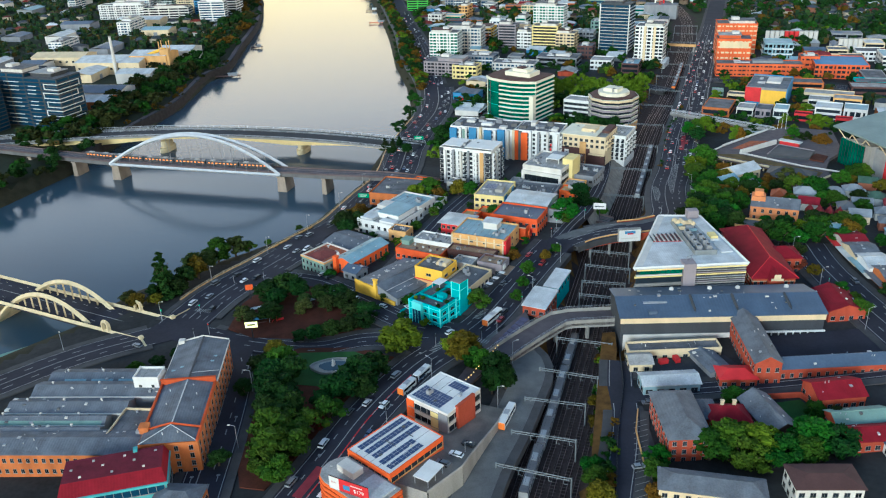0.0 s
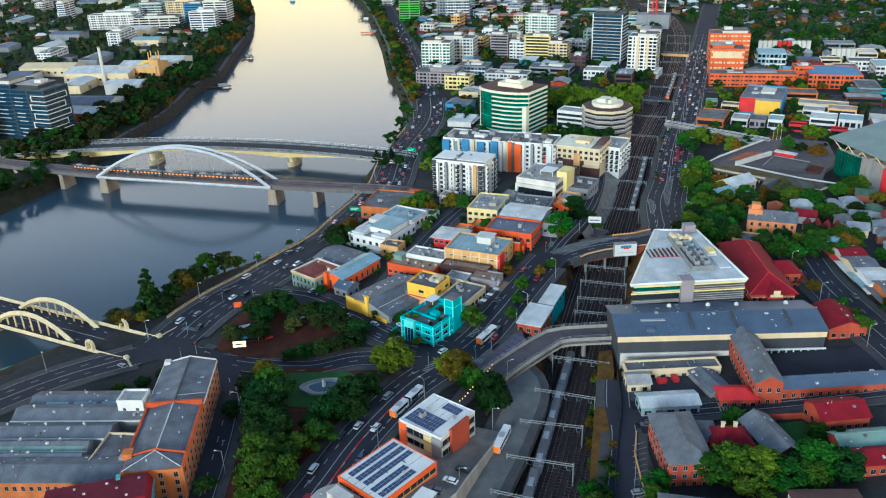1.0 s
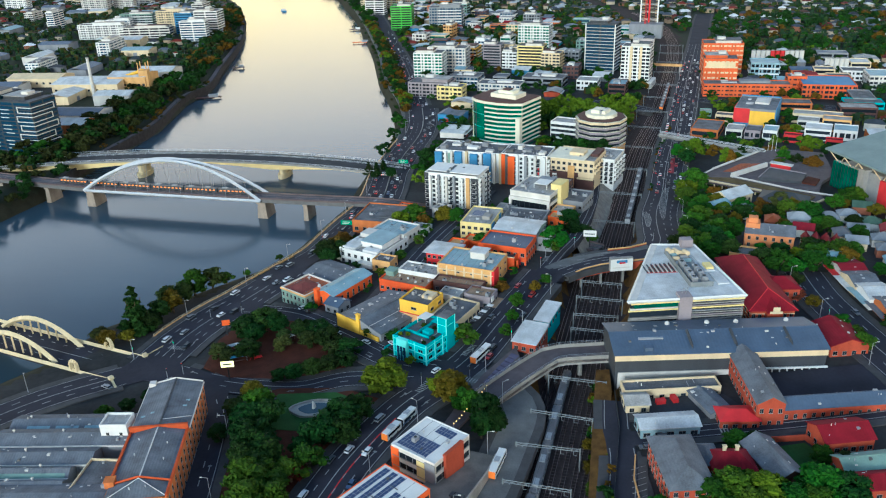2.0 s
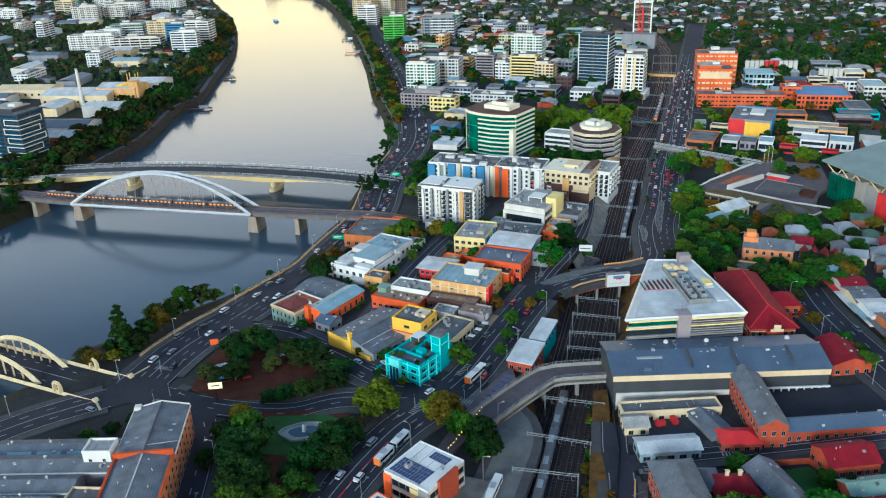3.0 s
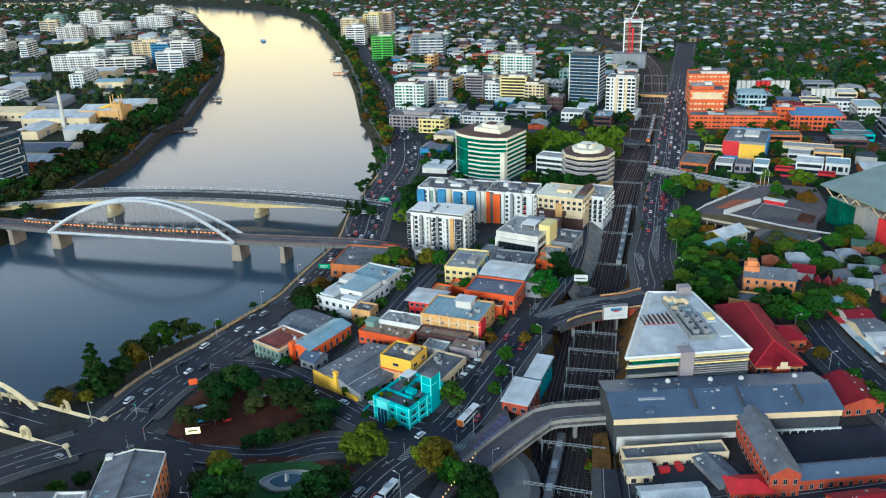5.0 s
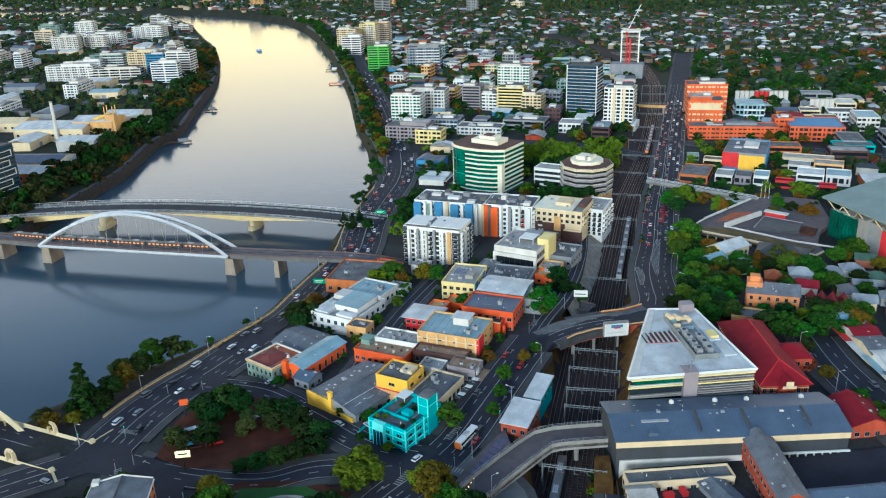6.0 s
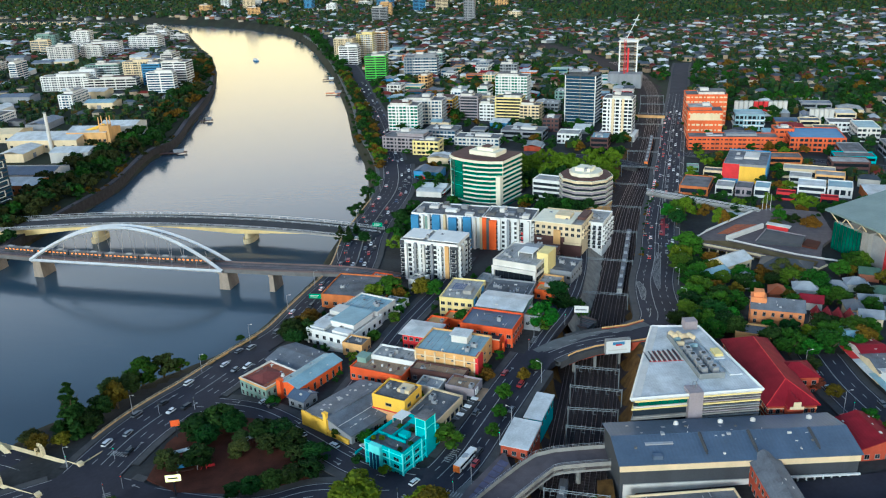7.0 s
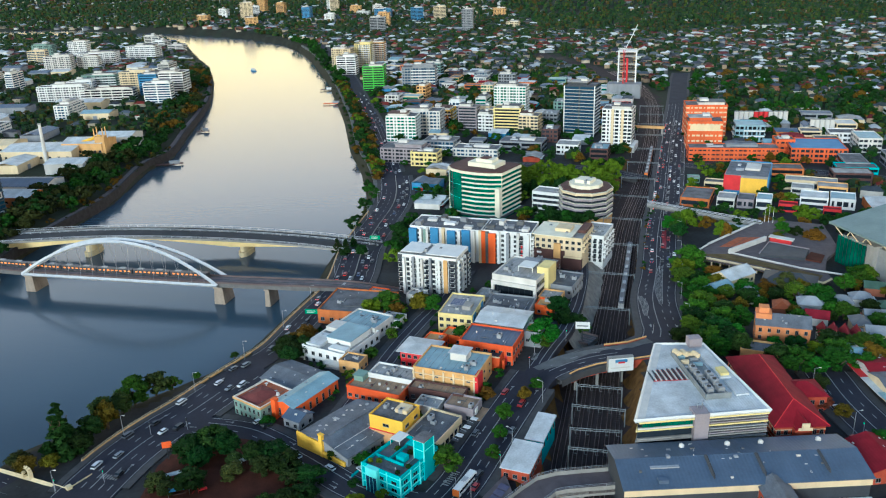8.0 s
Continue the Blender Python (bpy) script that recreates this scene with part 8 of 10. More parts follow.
for x, y, r, h, k in (
        (-134, 336, 5.6, 22, "pine"), (-128, 338, 4.6, 8, "dark"), (-127, 345, 5, 10, "dark"), (-123, 353, 5.2, 11, "gold"), (-126, 358, 5, 11, "olive"), (-118, 371, 6, 12, "green"), (-121, 365, 4.6, 9, "olive"), (-111, 378, 5.4, 10, "olive"), (-105, 382, 3.4, 6, "green"), (-143, 325, 4, 7, "gold"), (-148, 330, 4, 6, "olive"), (-136, 328, 3.4, 5, "gold"), (-97, 392, 2.0, 3, "green"), (-84, 411, 2.0, 3.6, "dark"),
        (-83, 325, 6, 9, "dark"), (-76, 329, 6, 10, "dark"), (-70, 326, 5, 9, "dark"), (-79, 319, 4.6, 8, "dark"), (-79, 306, 5, 8, "dark"), (-91, 308, 4, 6, "olive"), (-87, 304, 3.6, 5, "olive"), (-65, 309, 4, 7, "olive"), (-58, 318, 5, 9, "dark"), (-51, 316, 5.2, 9, "dark"), (-46, 309, 5, 9, "dark"), (-55, 311, 4, 7, "olive"), (-37, 302, 4.6, 7, "dark"), (-66, 318, 3.2, 5, "olive"), (-44, 303, 3.5, 6, "olive"),
        (-44, 230, 5, 8, "green"), (-63, 236, 6, 11, "dark"), (-57, 232, 5, 10, "dark"), (-73, 262, 5, 9, "dark"), (-56, 200, 5, 9, "green"), (-60, 203, 5, 9, "green"), (-63, 286, 3, 5, "dark"), (-57, 287, 3.5, 6, "dark"), (-50, 288, 4, 7, "dark"), (-44, 290, 4, 7, "dark"), (-38, 293, 4, 7, "dark"),
        (-22, 273, 8.2, 12, "lime"), (2.5, 263, 6.5, 11, "gold"), (0, 267, 5, 9, "lime"), (-70, 272, 5, 8, "gold"), (-66, 262, 6, 10, "green"), (-68, 253, 6.5, 11, "dark"), (-62, 252, 7, 12, "dark"), (-66, 244, 6, 11, "dark"), (-63, 240, 7, 12, "dark"), (-64, 231, 6, 11, "dark"),
        (-62, 228, 6, 10, "dark"), (-61.5, 219, 7, 12, "green"), (-56, 220, 6.5, 11, "green"), (-60, 210, 6.5, 11, "green"), (-52, 212, 5.5, 10, "green"), (-47, 226, 3.2, 5, "russet"), (-49, 224, 5, 8, "green"), (-36, 250, 7, 11, "dark"), (-30, 256, 5.5, 9, "dark"), (-42, 243, 6, 10, "dark"), (-34, 244, 5, 9, "dark"), (-48, 238, 4, 7, "dark"),
        (14, 247, 4.5, 12, "dark"), (10, 251, 4, 11, "green"), (17, 242, 4, 10, "dark"), (12, 240, 4, 10, "dark"), (6, 256, 3.5, 9, "green"), (-77, 209, 3.6, 6, "dark"), (-78, 250, 3.3, 6, "dark"), (-103, 284, 3, 5, "green"), (-110, 278, 3.2, 5, "dark"), (-117, 272, 3, 5, "dark"), (-124, 268, 3.4, 5, "green"), (-98, 278, 3.2, 5, "dark"),
        (40, 192, 3.5, 7, "green"), (41, 200, 3.5, 7, "green"), (40, 183, 4, 7, "gold"), (45, 215, 2.6, 5, "green"), (57, 192, 3.5, 7, "green"), (56, 183, 3, 6, "gold"), (60, 199, 3.5, 6, "green"), (46, 228, 2.4, 4, "gold"), (52, 248, 2.4, 4, "green"), (48, 240, 2.2, 4, "gold"),
        (76, 200, 6, 10, "green"), (83, 203, 6.5, 11, "green"), (90, 200, 6.5, 11, "lime"), (96, 196, 6, 10, "green"), (86, 195, 6, 10, "green"), (108, 203, 6.5, 10, "green"), (115, 200, 5.5, 9, "dark"), (104, 197, 5, 9, "green"), (136, 186, 6, 9, "green"), (92, 227, 4, 6, "green"), (98, 228, 3, 5, "dark"), (121, 214, 3, 6, "dark"), (142, 208, 5, 8, "green"), (115, 218, 3, 6, "green"),
        (9, 303, 5.4, 7, "green"), (6, 307, 4, 6, "green"), (58, 388, 6.5, 12, "green"), (57, 386, 4, 6, "green"), (73, 413, 6, 10, "dark"), (78, 419, 6, 11, "green"), (70, 421, 5, 9, "dark"), (81, 428, 4, 8, "dark"), (-58, 404, 6, 10, "dark"), (-53, 411, 5.5, 9, "gold"), (-49, 404, 5.5, 9, "dark"), (-56, 396, 5, 9, "dark"), (-51, 420, 4.5, 8, "gold"), (-54, 402, 4, 8, "olive"),
        (-20, 440, 6, 10, "lime"), (-13, 443, 6.5, 11, "green"), (-8, 438, 4, 7, "gold"), (4, 443, 5, 9, "gold"), (11, 440, 4.5, 8, "green"), (-14, 424, 3.5, 5, "green"), (-6, 428, 3, 5, "green"), (-10, 410, 3, 5, "green"), (-19, 392, 3, 5, "green"), (28, 345, 3, 5, "gold"), (33, 330, 3, 6, "green"), (42, 342, 2.6, 5, "gold"), (48, 349, 2.6, 5, "green"), (22, 398, 4, 7, "green"), (38, 396, 3, 6, "green"),
        (30, 318, 2.6, 5, "green"), (26, 306, 2.4, 5, "green"), (30, 297, 2.4, 4, "gold"), (-19, 310, 2.6, 5, "green"), (-30, 315, 2.4, 4, "green"), (-36, 330, 2.4, 4, "dark"), (-58, 344, 2.6, 4, "green"),
        (156, 486, 8, 14, "green"), (150, 478, 6, 11, "lime"), (161, 494, 6, 11, "green"), (147, 466, 6, 9, "green"), (140, 420, 6, 10, "green"), (133, 408, 6, 10, "green"), (128, 398, 5.5, 9, "dark"), (146, 408, 5, 9, "dark"), (142, 434, 5, 9, "green"), (150, 449, 5, 9, "green"), (160, 455, 5, 8, "gold"),
        (172, 355, 6, 10, "green"), (153, 369, 3.4, 5, "green"), (161, 366, 4, 6.5, "dark"), (168, 363, 3.4, 5, "lime"), (176, 365, 6, 9, "dark"), (184, 350, 5, 9, "gold"), (178, 344, 5, 8, "green"), (192, 430, 6, 10, "green"), (198, 438, 6, 9, "gold"), (172, 440, 5, 8, "green"), (166, 428, 5, 9, "dark"), (155, 292, 3.5, 7, "green"), (157, 284, 3.5, 6, "green"), (153, 312, 3, 5, "gold"), (156, 277, 4, 7, "green"),
        (127, 366, 5.5, 9, "green"), (133, 371, 5.5, 10, "dark"), (138, 376, 5.5, 9, "green"), (152, 346, 6, 11, "green"), (147, 351, 5.5, 10, "dark"), (158, 343, 4.5, 8, "green"), (154, 332, 3.4, 6, "olive"), (149, 318, 3.0, 5, "russet"), (193, 444, 6, 11, "olive"), (199, 421, 7, 12, "green"), (184, 358, 6, 10, "green"), (225, 488, 3, 4, "green"), (229, 490, 3, 4, "dark"), (245, 520, 5.5, 10, "gold"), (238, 530, 5, 9, "dark"), (228, 518, 3, 6, "dark"), (194, 538, 3.6, 13, "lime"), (196, 534, 3.2, 12, "gold"), (126, 372, 6, 10, "green"), (132, 380, 6.5, 11, "dark"), (122, 384, 5.5, 10, "green"), (137, 366, 5, 9, "dark"), (116, 378, 4.5, 8, "dark"), (140, 395, 6, 10, "green"), (150, 398, 5, 9, "green"), (168, 345, 5.5, 10, "green"), (181, 562, 4, 13, "lime"), (176, 568, 4, 10, "green"), (170, 545, 5, 10, "dark"), (172, 552, 5, 10, "green"), (168, 560, 4, 10, "green"), (222, 520, 5, 9, "gold"), (205, 545, 4, 7, "green"), (215, 560, 4, 8, "dark"), (232, 535, 5, 10, "green"), (-46, 556, 3, 9, "pine"), (-40, 549, 3, 10, "pine"), (-36, 560, 3, 8, "pine"), (-30, 545, 3.5, 7, "dark")):
    tree(x, y, r, h, k)


def clear(x, y, gap):
    """True where nothing stands within gap metres."""
    for bx0, by0, br, w, d, rz in TAKEN:
        if abs(bx0 - x) < br + gap and abs(by0 - y) < br + gap:
            a = radians(-rz)
            lx, ly = (x - bx0) * math.cos(a) - (y - by0) * math.sin(a), (x - bx0) * math.sin(a) + (y - by0) * math.cos(a)
            if abs(lx) < w / 2 + gap and abs(ly) < d / 2 + gap:
                return False
    return True


# ---- small houses on the slope beside the stadium, and low blocks of the near suburb ----
HOUSE_W = mat("weatherboard", (0.5, 0.5, 0.48), 0.8, var=0.2, ramp=[(0.6, 0.58, 0.54), (0.5, 0.38, 0.22), (0.35, 0.38, 0.4), (0.62, 0.5, 0.34), (0.32, 0.12, 0.07), (0.55, 0.55, 0.53)])
HOUSE_R = mat("sheet_roof", (0.3, 0.3, 0.3), 0.7, var=0.3, ribs=0.6, spec=0.2, ramp=[(0.14, 0.15, 0.17), (0.6, 0.6, 0.58), (0.24, 0.012, 0.025), (0.2, 0.3, 0.36), (0.09, 0.1, 0.12), (0.5, 0.52, 0.54), (0.2, 0.22, 0.25), (0.07, 0.12, 0.09), (0.3, 0.08, 0.03), (0.28, 0.3, 0.33), (0.16, 0.18, 0.21), (0.36, 0.38, 0.4)])
HOUSES = []
for v in range(5):
    w, d, h = (7.4, 9.5, 4.0) if v < 3 else (9, 11.5, 4.8)
    e = thing("house", "small timber house with a sheet metal roof", "house", 0, 0, 0, 0, "suburban houses")
    part("wall", M().box(-w / 2, -d / 2, -4, w / 2, d / 2, h), HOUSE_W, e)
    rm = M()
    if v % 2:
        rm.gable(-w / 2 - 0.6, -d / 2 - 0.6, w / 2 + 0.6, d / 2 + 0.6, h, 2.6, "y")
    else:
        rm.hip(-w / 2 - 0.6, -d / 2 - 0.6, w / 2 + 0.6, d / 2 + 0.6, h, 2.8)
    part("roof", rm, HOUSE_R, e)
    part("verandah", M().box(-w / 2, -d / 2 - 2.2, 2.6, w / 2, -d / 2 - 0.1, 2.8).box(-w / 2, -d / 2 - 2.2, -1, -w / 2 + 0.15, -d / 2 - 2.05, 2.6).box(w / 2 - 0.15, -d / 2 - 2.2, -1, w / 2, -d / 2 - 2.05, 2.6), HOUSE_R, e)
    wm = window_mesh("window", 1.3, 1.4, WHITE, GLASS)
    for xx in (-w / 4, w / 4):
        put("window", wm, e, xx, -d / 2, 1.6)
    e.location = (0, 0, -400)
    HOUSES.append(e)
rh = random.Random(11)
spots = []


def scatter(n, x0, x1, y0, y1, gap, tries=40, region=None):
    """Free places at random in a stretch of the plan, at least gap apart."""
    got = []
    p = np.array([(rh.uniform(x0, x1), rh.uniform(y0, y1)) for _ in range(n * tries)])
    if region is not None:
        p = p[inside(p[:, 0], p[:, 1], region)]
    p = p[(river_dist(p[:, 0], p[:, 1]) > gap * 0.5) & (edge_distance(p[:, 0], p[:, 1], TRACK, False) > 15 + gap * 0.5)]
    p = p[road_gap(p[:, 0], p[:, 1]) > gap * 0.6 + 2]
    for x, y in p:
        if len(got) >= n:
            break
        if all((x - a) ** 2 + (y - b) ** 2 > (gap * 2) ** 2 for a, b in got) and clear(x, y, gap):
            got.append((float(x), float(y)))
    return got


church = building("orange rendered church hall with a square tower", 161, 380, 22, 12, -20, 8.6, 7.6, mat("apricot_render", (0.62, 0.24, 0.09), 0.8, var=0.25, scale=0.2), GREY_ROOF, "gable", 2, (6, 3), (1.2, 1.6), rise=3, name="church")
part("tower", M().cbox(-8, 0, -4, 6.5, 6.5, 15.6).cbox(-8, 0, 11.6, 4.2, 4.2, 2.4), mat("apricot_tower", (0.62, 0.24, 0.09), 0.8, var=0.25, scale=0.2), church)
for i in range(4):
    building("narrow gabled terrace with a red and white roof", 176 + i * 4.2, 373 - i * 1.6, 4, 11, -20, 5.6, 4.5, OFFWHITE, RED_ROOF, "gable", 1, (1, 2), rise=2.6, over=0.2, axis="y", name="terrace_house", group="gabled terraces", category="house")
building("grey house with a dark slate roof", 196, 447, 24, 16, -30, -1, 6, GREY, DARK, "hip", 1, (5, 3), rise=4, over=1.2, name="house", category="house")
building("pale roofed cottage with a gabled wing", 172, 461, 20, 12, 30, -2, 6, CREAM, PALE_ROOF, "gable", 1, (4, 3), rise=3, name="cottage", category="house")
building("small white cottage with a blue roof", 157, 446, 16, 10, 30, -3, 5, OFFWHITE, BLUE_ROOF, "gable", 1, (4, 3), rise=2.4, name="cottage", category="house")
building("brown brick flat-roofed hall", 145, 362, 17, 10, -26, 5.5, 6, BEIGE, MEMBRANE, "flat", 1, (5, 3), name="hall")
for i, (x, y, wl, rf) in enumerate(((181, 352, WHITE, BLUE_ROOF), (180, 338, OFFWHITE, RED_ROOF), (179, 326, CREAM, GREY_ROOF), (179, 314, WHITE, PALE_ROOF), (180, 301, BRICK, GREY_ROOF), (181, 288, OFFWHITE, BLUE_ROOF), (182, 274, REDBRICK, PALE_ROOF))):
    e = building("narrow shop with a street awning and parapet", x, y, 15, 10.5, 88, lz(x, y) + 5.2, 5, wl, rf, "gable", 1, (4, 3), (1.5, 1.6), rise=1.6, name="terrace_shop", group="terrace shops", axis="y")
    part("street_awning", M().box(-7.4, 5.3, 2.7, 7.4, 8.2, 2.95), (GREY_ROOF, RED, PALE_ROOF, BLUE_ROOF)[i % 4], e)
for x, y in scatter(48, 168, 262, 250, 452, 5.8, 60):
    k = rh.randrange(5)
    copy_thing(HOUSES[k], pose(x, y, lz(x, y) + 0.6, 0, 0, rh.choice((-20, 70, 160, 250)) + rh.uniform(-6, 6)))
    TAKEN.append((x, y, 8, 9, 12, 0))
for x, y in scatter(115, 112, 275, 262, 480, 1.4, 80):
    if x > 172 or y > 395:
        tree(x, y, rh.uniform(2.6, 5.0), None, rh.choice(("green", "green", "dark", "gold", "green")))
for x, y in scatter(11, -70, 80, 300, 470, 4.6, 90, [(-62, 380), (-45, 336), (-14, 300), (8, 300), (55, 372), (88, 470), (40, 500), (-10, 470), (-40, 470)]):
    w, d, h = rh.uniform(7, 11), rh.uniform(7, 11), rh.uniform(3.6, 6.5)
    building("small low shop squeezed into the block", x, y, w, d, -26, lz(x, y) + h, h, rh.choice((OFFWHITE, CREAM, BEIGE, ORANGE, GREY, WHITE)), rh.choice((MEMBRANE, MEMBRANE_PALE, BEIGE)), "flat", 1, (2, 2), (1.4, 1.3), rise=1.2, name="shop", group="infill shops", plant=rh.choice((0, 1)))
WALLS = (WHITE, OFFWHITE, GREY, CREAM, BEIGE, BRICK, GREY, OFFWHITE, SAGE, BROWN)
ROOFS = (MEMBRANE, MEMBRANE_PALE, PALE_ROOF, GREY_ROOF, SLATE_ROOF, BLUE_ROOF)


def low_shed(x, y, w, d, rz):
    """A low workshop or shop: stepped roofs, roller door, awning, skylights and vents."""
    e = thing("workshop", "low workshop with a pitched sheet metal roof", "workshop", x, y, lz(x, y), rz, "suburban workshops")
    TAKEN.append((x, y, math.hypot(w, d) / 2, w, d, rz))
    h = rh.uniform(4, 7)
    wl, rf = rh.choice((OFFWHITE, GREY, CREAM, BRICK, WHITE, BEIGE, BLUE, REDBRICK)), rh.choice((SLATE_ROOF, BLUE_ROOF, PALE_ROOF, GREY_ROOF, MEMBRANE_PALE, RED_ROOF, PALE_ROOF))
    k = rh.uniform(0.35, 0.65)
    part("wall", M().box(-w / 2, -d / 2, -4, w / 2, d / 2, h), wl, e)
    part("roof", M().gable(-w / 2 - 0.4, -d / 2 - 0.4, w * (k - 0.5), d / 2 + 0.4, h + 0.1, rh.uniform(0.8, 2.2), rh.choice(("x", "y"))), rf, e)
    part("roof", M().gable(w * (k - 0.5) + 0.1, -d / 2 - 0.4, w / 2 + 0.4, d / 2 + 0.4, h + 0.1, rh.uniform(0.8, 2.2), rh.choice(("x", "y"))), rh.choice((rf, rf, PALE_ROOF, GREY_ROOF)), e)
    part("door", M().cbox(rh.uniform(-0.25, 0.25) * w, -d / 2 - 0.1, 0, 4, 0.3, 3.4), rh.choice((GREY, BLUE, RED, DARK)), e)
    part("awning", M().box(-w * 0.45, -d / 2 - 1.8, 3.0, w * 0.45, -d / 2, 3.2), rh.choice((GREY_ROOF, RED, TEAL, WHITE)), e)
    part("shop_window", M().box(-w * 0.46, -d / 2 - 0.06, 0.6, w * 0.46, -d / 2, 2.6), GLASS, e)


for lx, ly in ((-6.5, -8), (-4, -6.5), (6.5, -4), (2, 3), (-3, 2.5), (5.5, -8.5), (-9.6, -13.5), (2.5, -13.5), (-6.5, -1.5)):
    q = on(tb, lx, ly, 9 if abs(ly) < 11 else -4)
    tree(q[0], q[1], rh.uniform(0.8, 1.3) if abs(ly) < 11 else 2.2, 1.8 if abs(ly) < 11 else 5, rh.choice(("green", "lime", "dark")), q[2])
# shrubs on the forecourt's planting strips
for k in range(26):
    a = k / 25
    x, y = 171 + 46 * a, 501 - 39 * a - 3 * math.sin(3.14 * a)
    tree(x, y, rh.uniform(0.9, 1.5), None, rh.choice(("gold", "lime", "green")), -5.8)
# gardens round the glass offices
for x, y in scatter(70, -10, 150, 520, 680, 2.2, 60):
    tree(x, y, rh.uniform(3.4, 6.0), None, rh.choice(("dark", "green", "dark", "dark", "lime")))
GARDEN = [(84, 575), (100, 622), (70, 668), (78, 700), (110, 722), (170, 716), (176, 690), (158, 640), (140, 580), (130, 560)]
for _ in range(400):
    x, y = rh.uniform(66, 178), rh.uniform(556, 724)
    if inside(np.array([x]), np.array([y]), GARDEN)[0] and (x - 122) ** 2 + (y - 598) ** 2 > 24 ** 2 and (x - 104) ** 2 + (y - 612) ** 2 > 15 ** 2 and (x - 56) ** 2 + (y - 627) ** 2 > 32 ** 2 and edge_distance(np.array([x]), np.array([y]), TRACK, False)[0] > 16 and all((x - a) ** 2 + (y - b) ** 2 > 26 for a, b in spots):
        spots.append((x, y))
        JOIN["lime" if y > 660 or x > 148 else rh.choice(("dark", "green", "dark"))].append((x, y, rh.uniform(6, 8.5), rh.uniform(10, 15)))
TAKEN.append((122, 690, 50, 100, 62, 0))
# low commercial blocks between the river drive and the railway
REG = [(5, 640), (140, 700), (225, 860), (270, 1000), (270, 1150), (-20, 1500), (-60, 1400), (-20, 1000), (8, 800)]
for x, y in scatter(95, -60, 270, 640, 1500, 11.5, 60, REG):
    w, d = rh.uniform(16, 26), rh.uniform(12, 20)
    st = rh.choice((1, 1, 1, 2, 2, 2, 3, 4))
    if st == 1 or (st == 2 and rh.random() < 0.5):
        low_shed(x, y, w, d, -20 + rh.choice((0, 90)))
        continue
    block("flat-roofed commercial building in the riverside suburb", x, y, w, d, -20 + rh.choice((0, 90)), 3.6 * st + 1.5, rh.choice(WALLS), rh.choice((GLASS, GLASS, BLUE_GLASS, GREEN_GLASS)), st, rh.choice(ROOFS), name="commercial_building", ledges=False, group="riverside suburb blocks", crown=st > 2)
# right of the highway
REG = [(262, 610), (330, 560), (560, 560), (700, 900), (420, 1000), (350, 960), (260, 700)]
for x, y in scatter(60, 200, 700, 540, 900, 12.5, 60, REG):
    w, d = rh.uniform(16, 32), rh.uniform(14, 24)
    st = rh.choice((1, 1, 1, 2, 2, 3))
    if st == 1 or rh.random() < 0.3:
        low_shed(x, y, w, d, -16 + rh.choice((0, 90)))
        continue
    block("low flat-roofed shop or workshop beside the highway", x, y, w, d, -16 + rh.choice((0, 90)), 3.6 * st + 1.5, rh.choice(WALLS), GLASS, st, rh.choice(ROOFS), name="commercial_building", ledges=False, group="highway blocks", crown=False)
# industrial sheds and flats on the left bank
REG = [(-300, 580), (-270, 760), (-290, 1000), (-330, 1380), (-420, 1600), (-1300, 2100), (-1400, 1200), (-620, 600)]
for x, y in scatter(125, -1300, -270, 600, 2000, 15, 60, REG):
    w, d = rh.uniform(24, 44), rh.uniform(16, 27)
    if rh.random() < 0.7:
        e = thing("shed", "long industrial shed with a pitched metal roof", "warehouse", x, y, lz(x, y), -6 + rh.choice((0, 90)), "industrial sheds")
        TAKEN.append((x, y, math.hypot(w, d) / 2, w, d, 0))
        h = rh.uniform(6, 10)
        part("wall", M().box(-w / 2, -d / 2, -4, w / 2, d / 2, h), rh.choice((OFFWHITE, GREY, CREAM)), e)
        part("roof", M().gable(-w / 2 - 0.5, -d / 2 - 0.5, w / 2 + 0.5, d / 2 + 0.5, h, 2.4, "x"), rh.choice((SLATE_ROOF, BLUE_ROOF, PALE_ROOF, SLATE_ROOF)), e)
        part("door", M().cbox(0, -d / 2 - 0.1, 0, 5, 0.3, 4.5), GREY, e)
    else:
        st = rh.choice((3, 4, 5, 7, 8))
        block("pale apartment block in the suburb across the river", x, y, w, d * 0.7, -6 + rh.choice((0, 90)), 3.2 * st, rh.choice((WHITE, OFFWHITE, GREY, CREAM)), rh.choice((GLASS, BLUE_GLASS)), st, MEMBRANE, name="apartment_building", ledges=False, group="far bank flats")
# towers of the far river bend
for i in range(34):
    x, y = rh.uniform(-560, 260), rh.uniform(1750, 2800)
    if clear(x, y, 18) and river_dist(np.array([x]), np.array([y]))[0] > 25:
        st = rh.choice((4, 5, 6, 8, 10, 14))
        block("distant pale apartment tower", x, y, rh.uniform(22, 34), rh.uniform(18, 26), rh.uniform(-20, 10), 3.3 * st, rh.choice((WHITE, OFFWHITE, CREAM, BEIGE, GREY, BLUE)), GLASS, st, MEMBRANE, name="apartment_tower", ledges=False, group="distant towers")

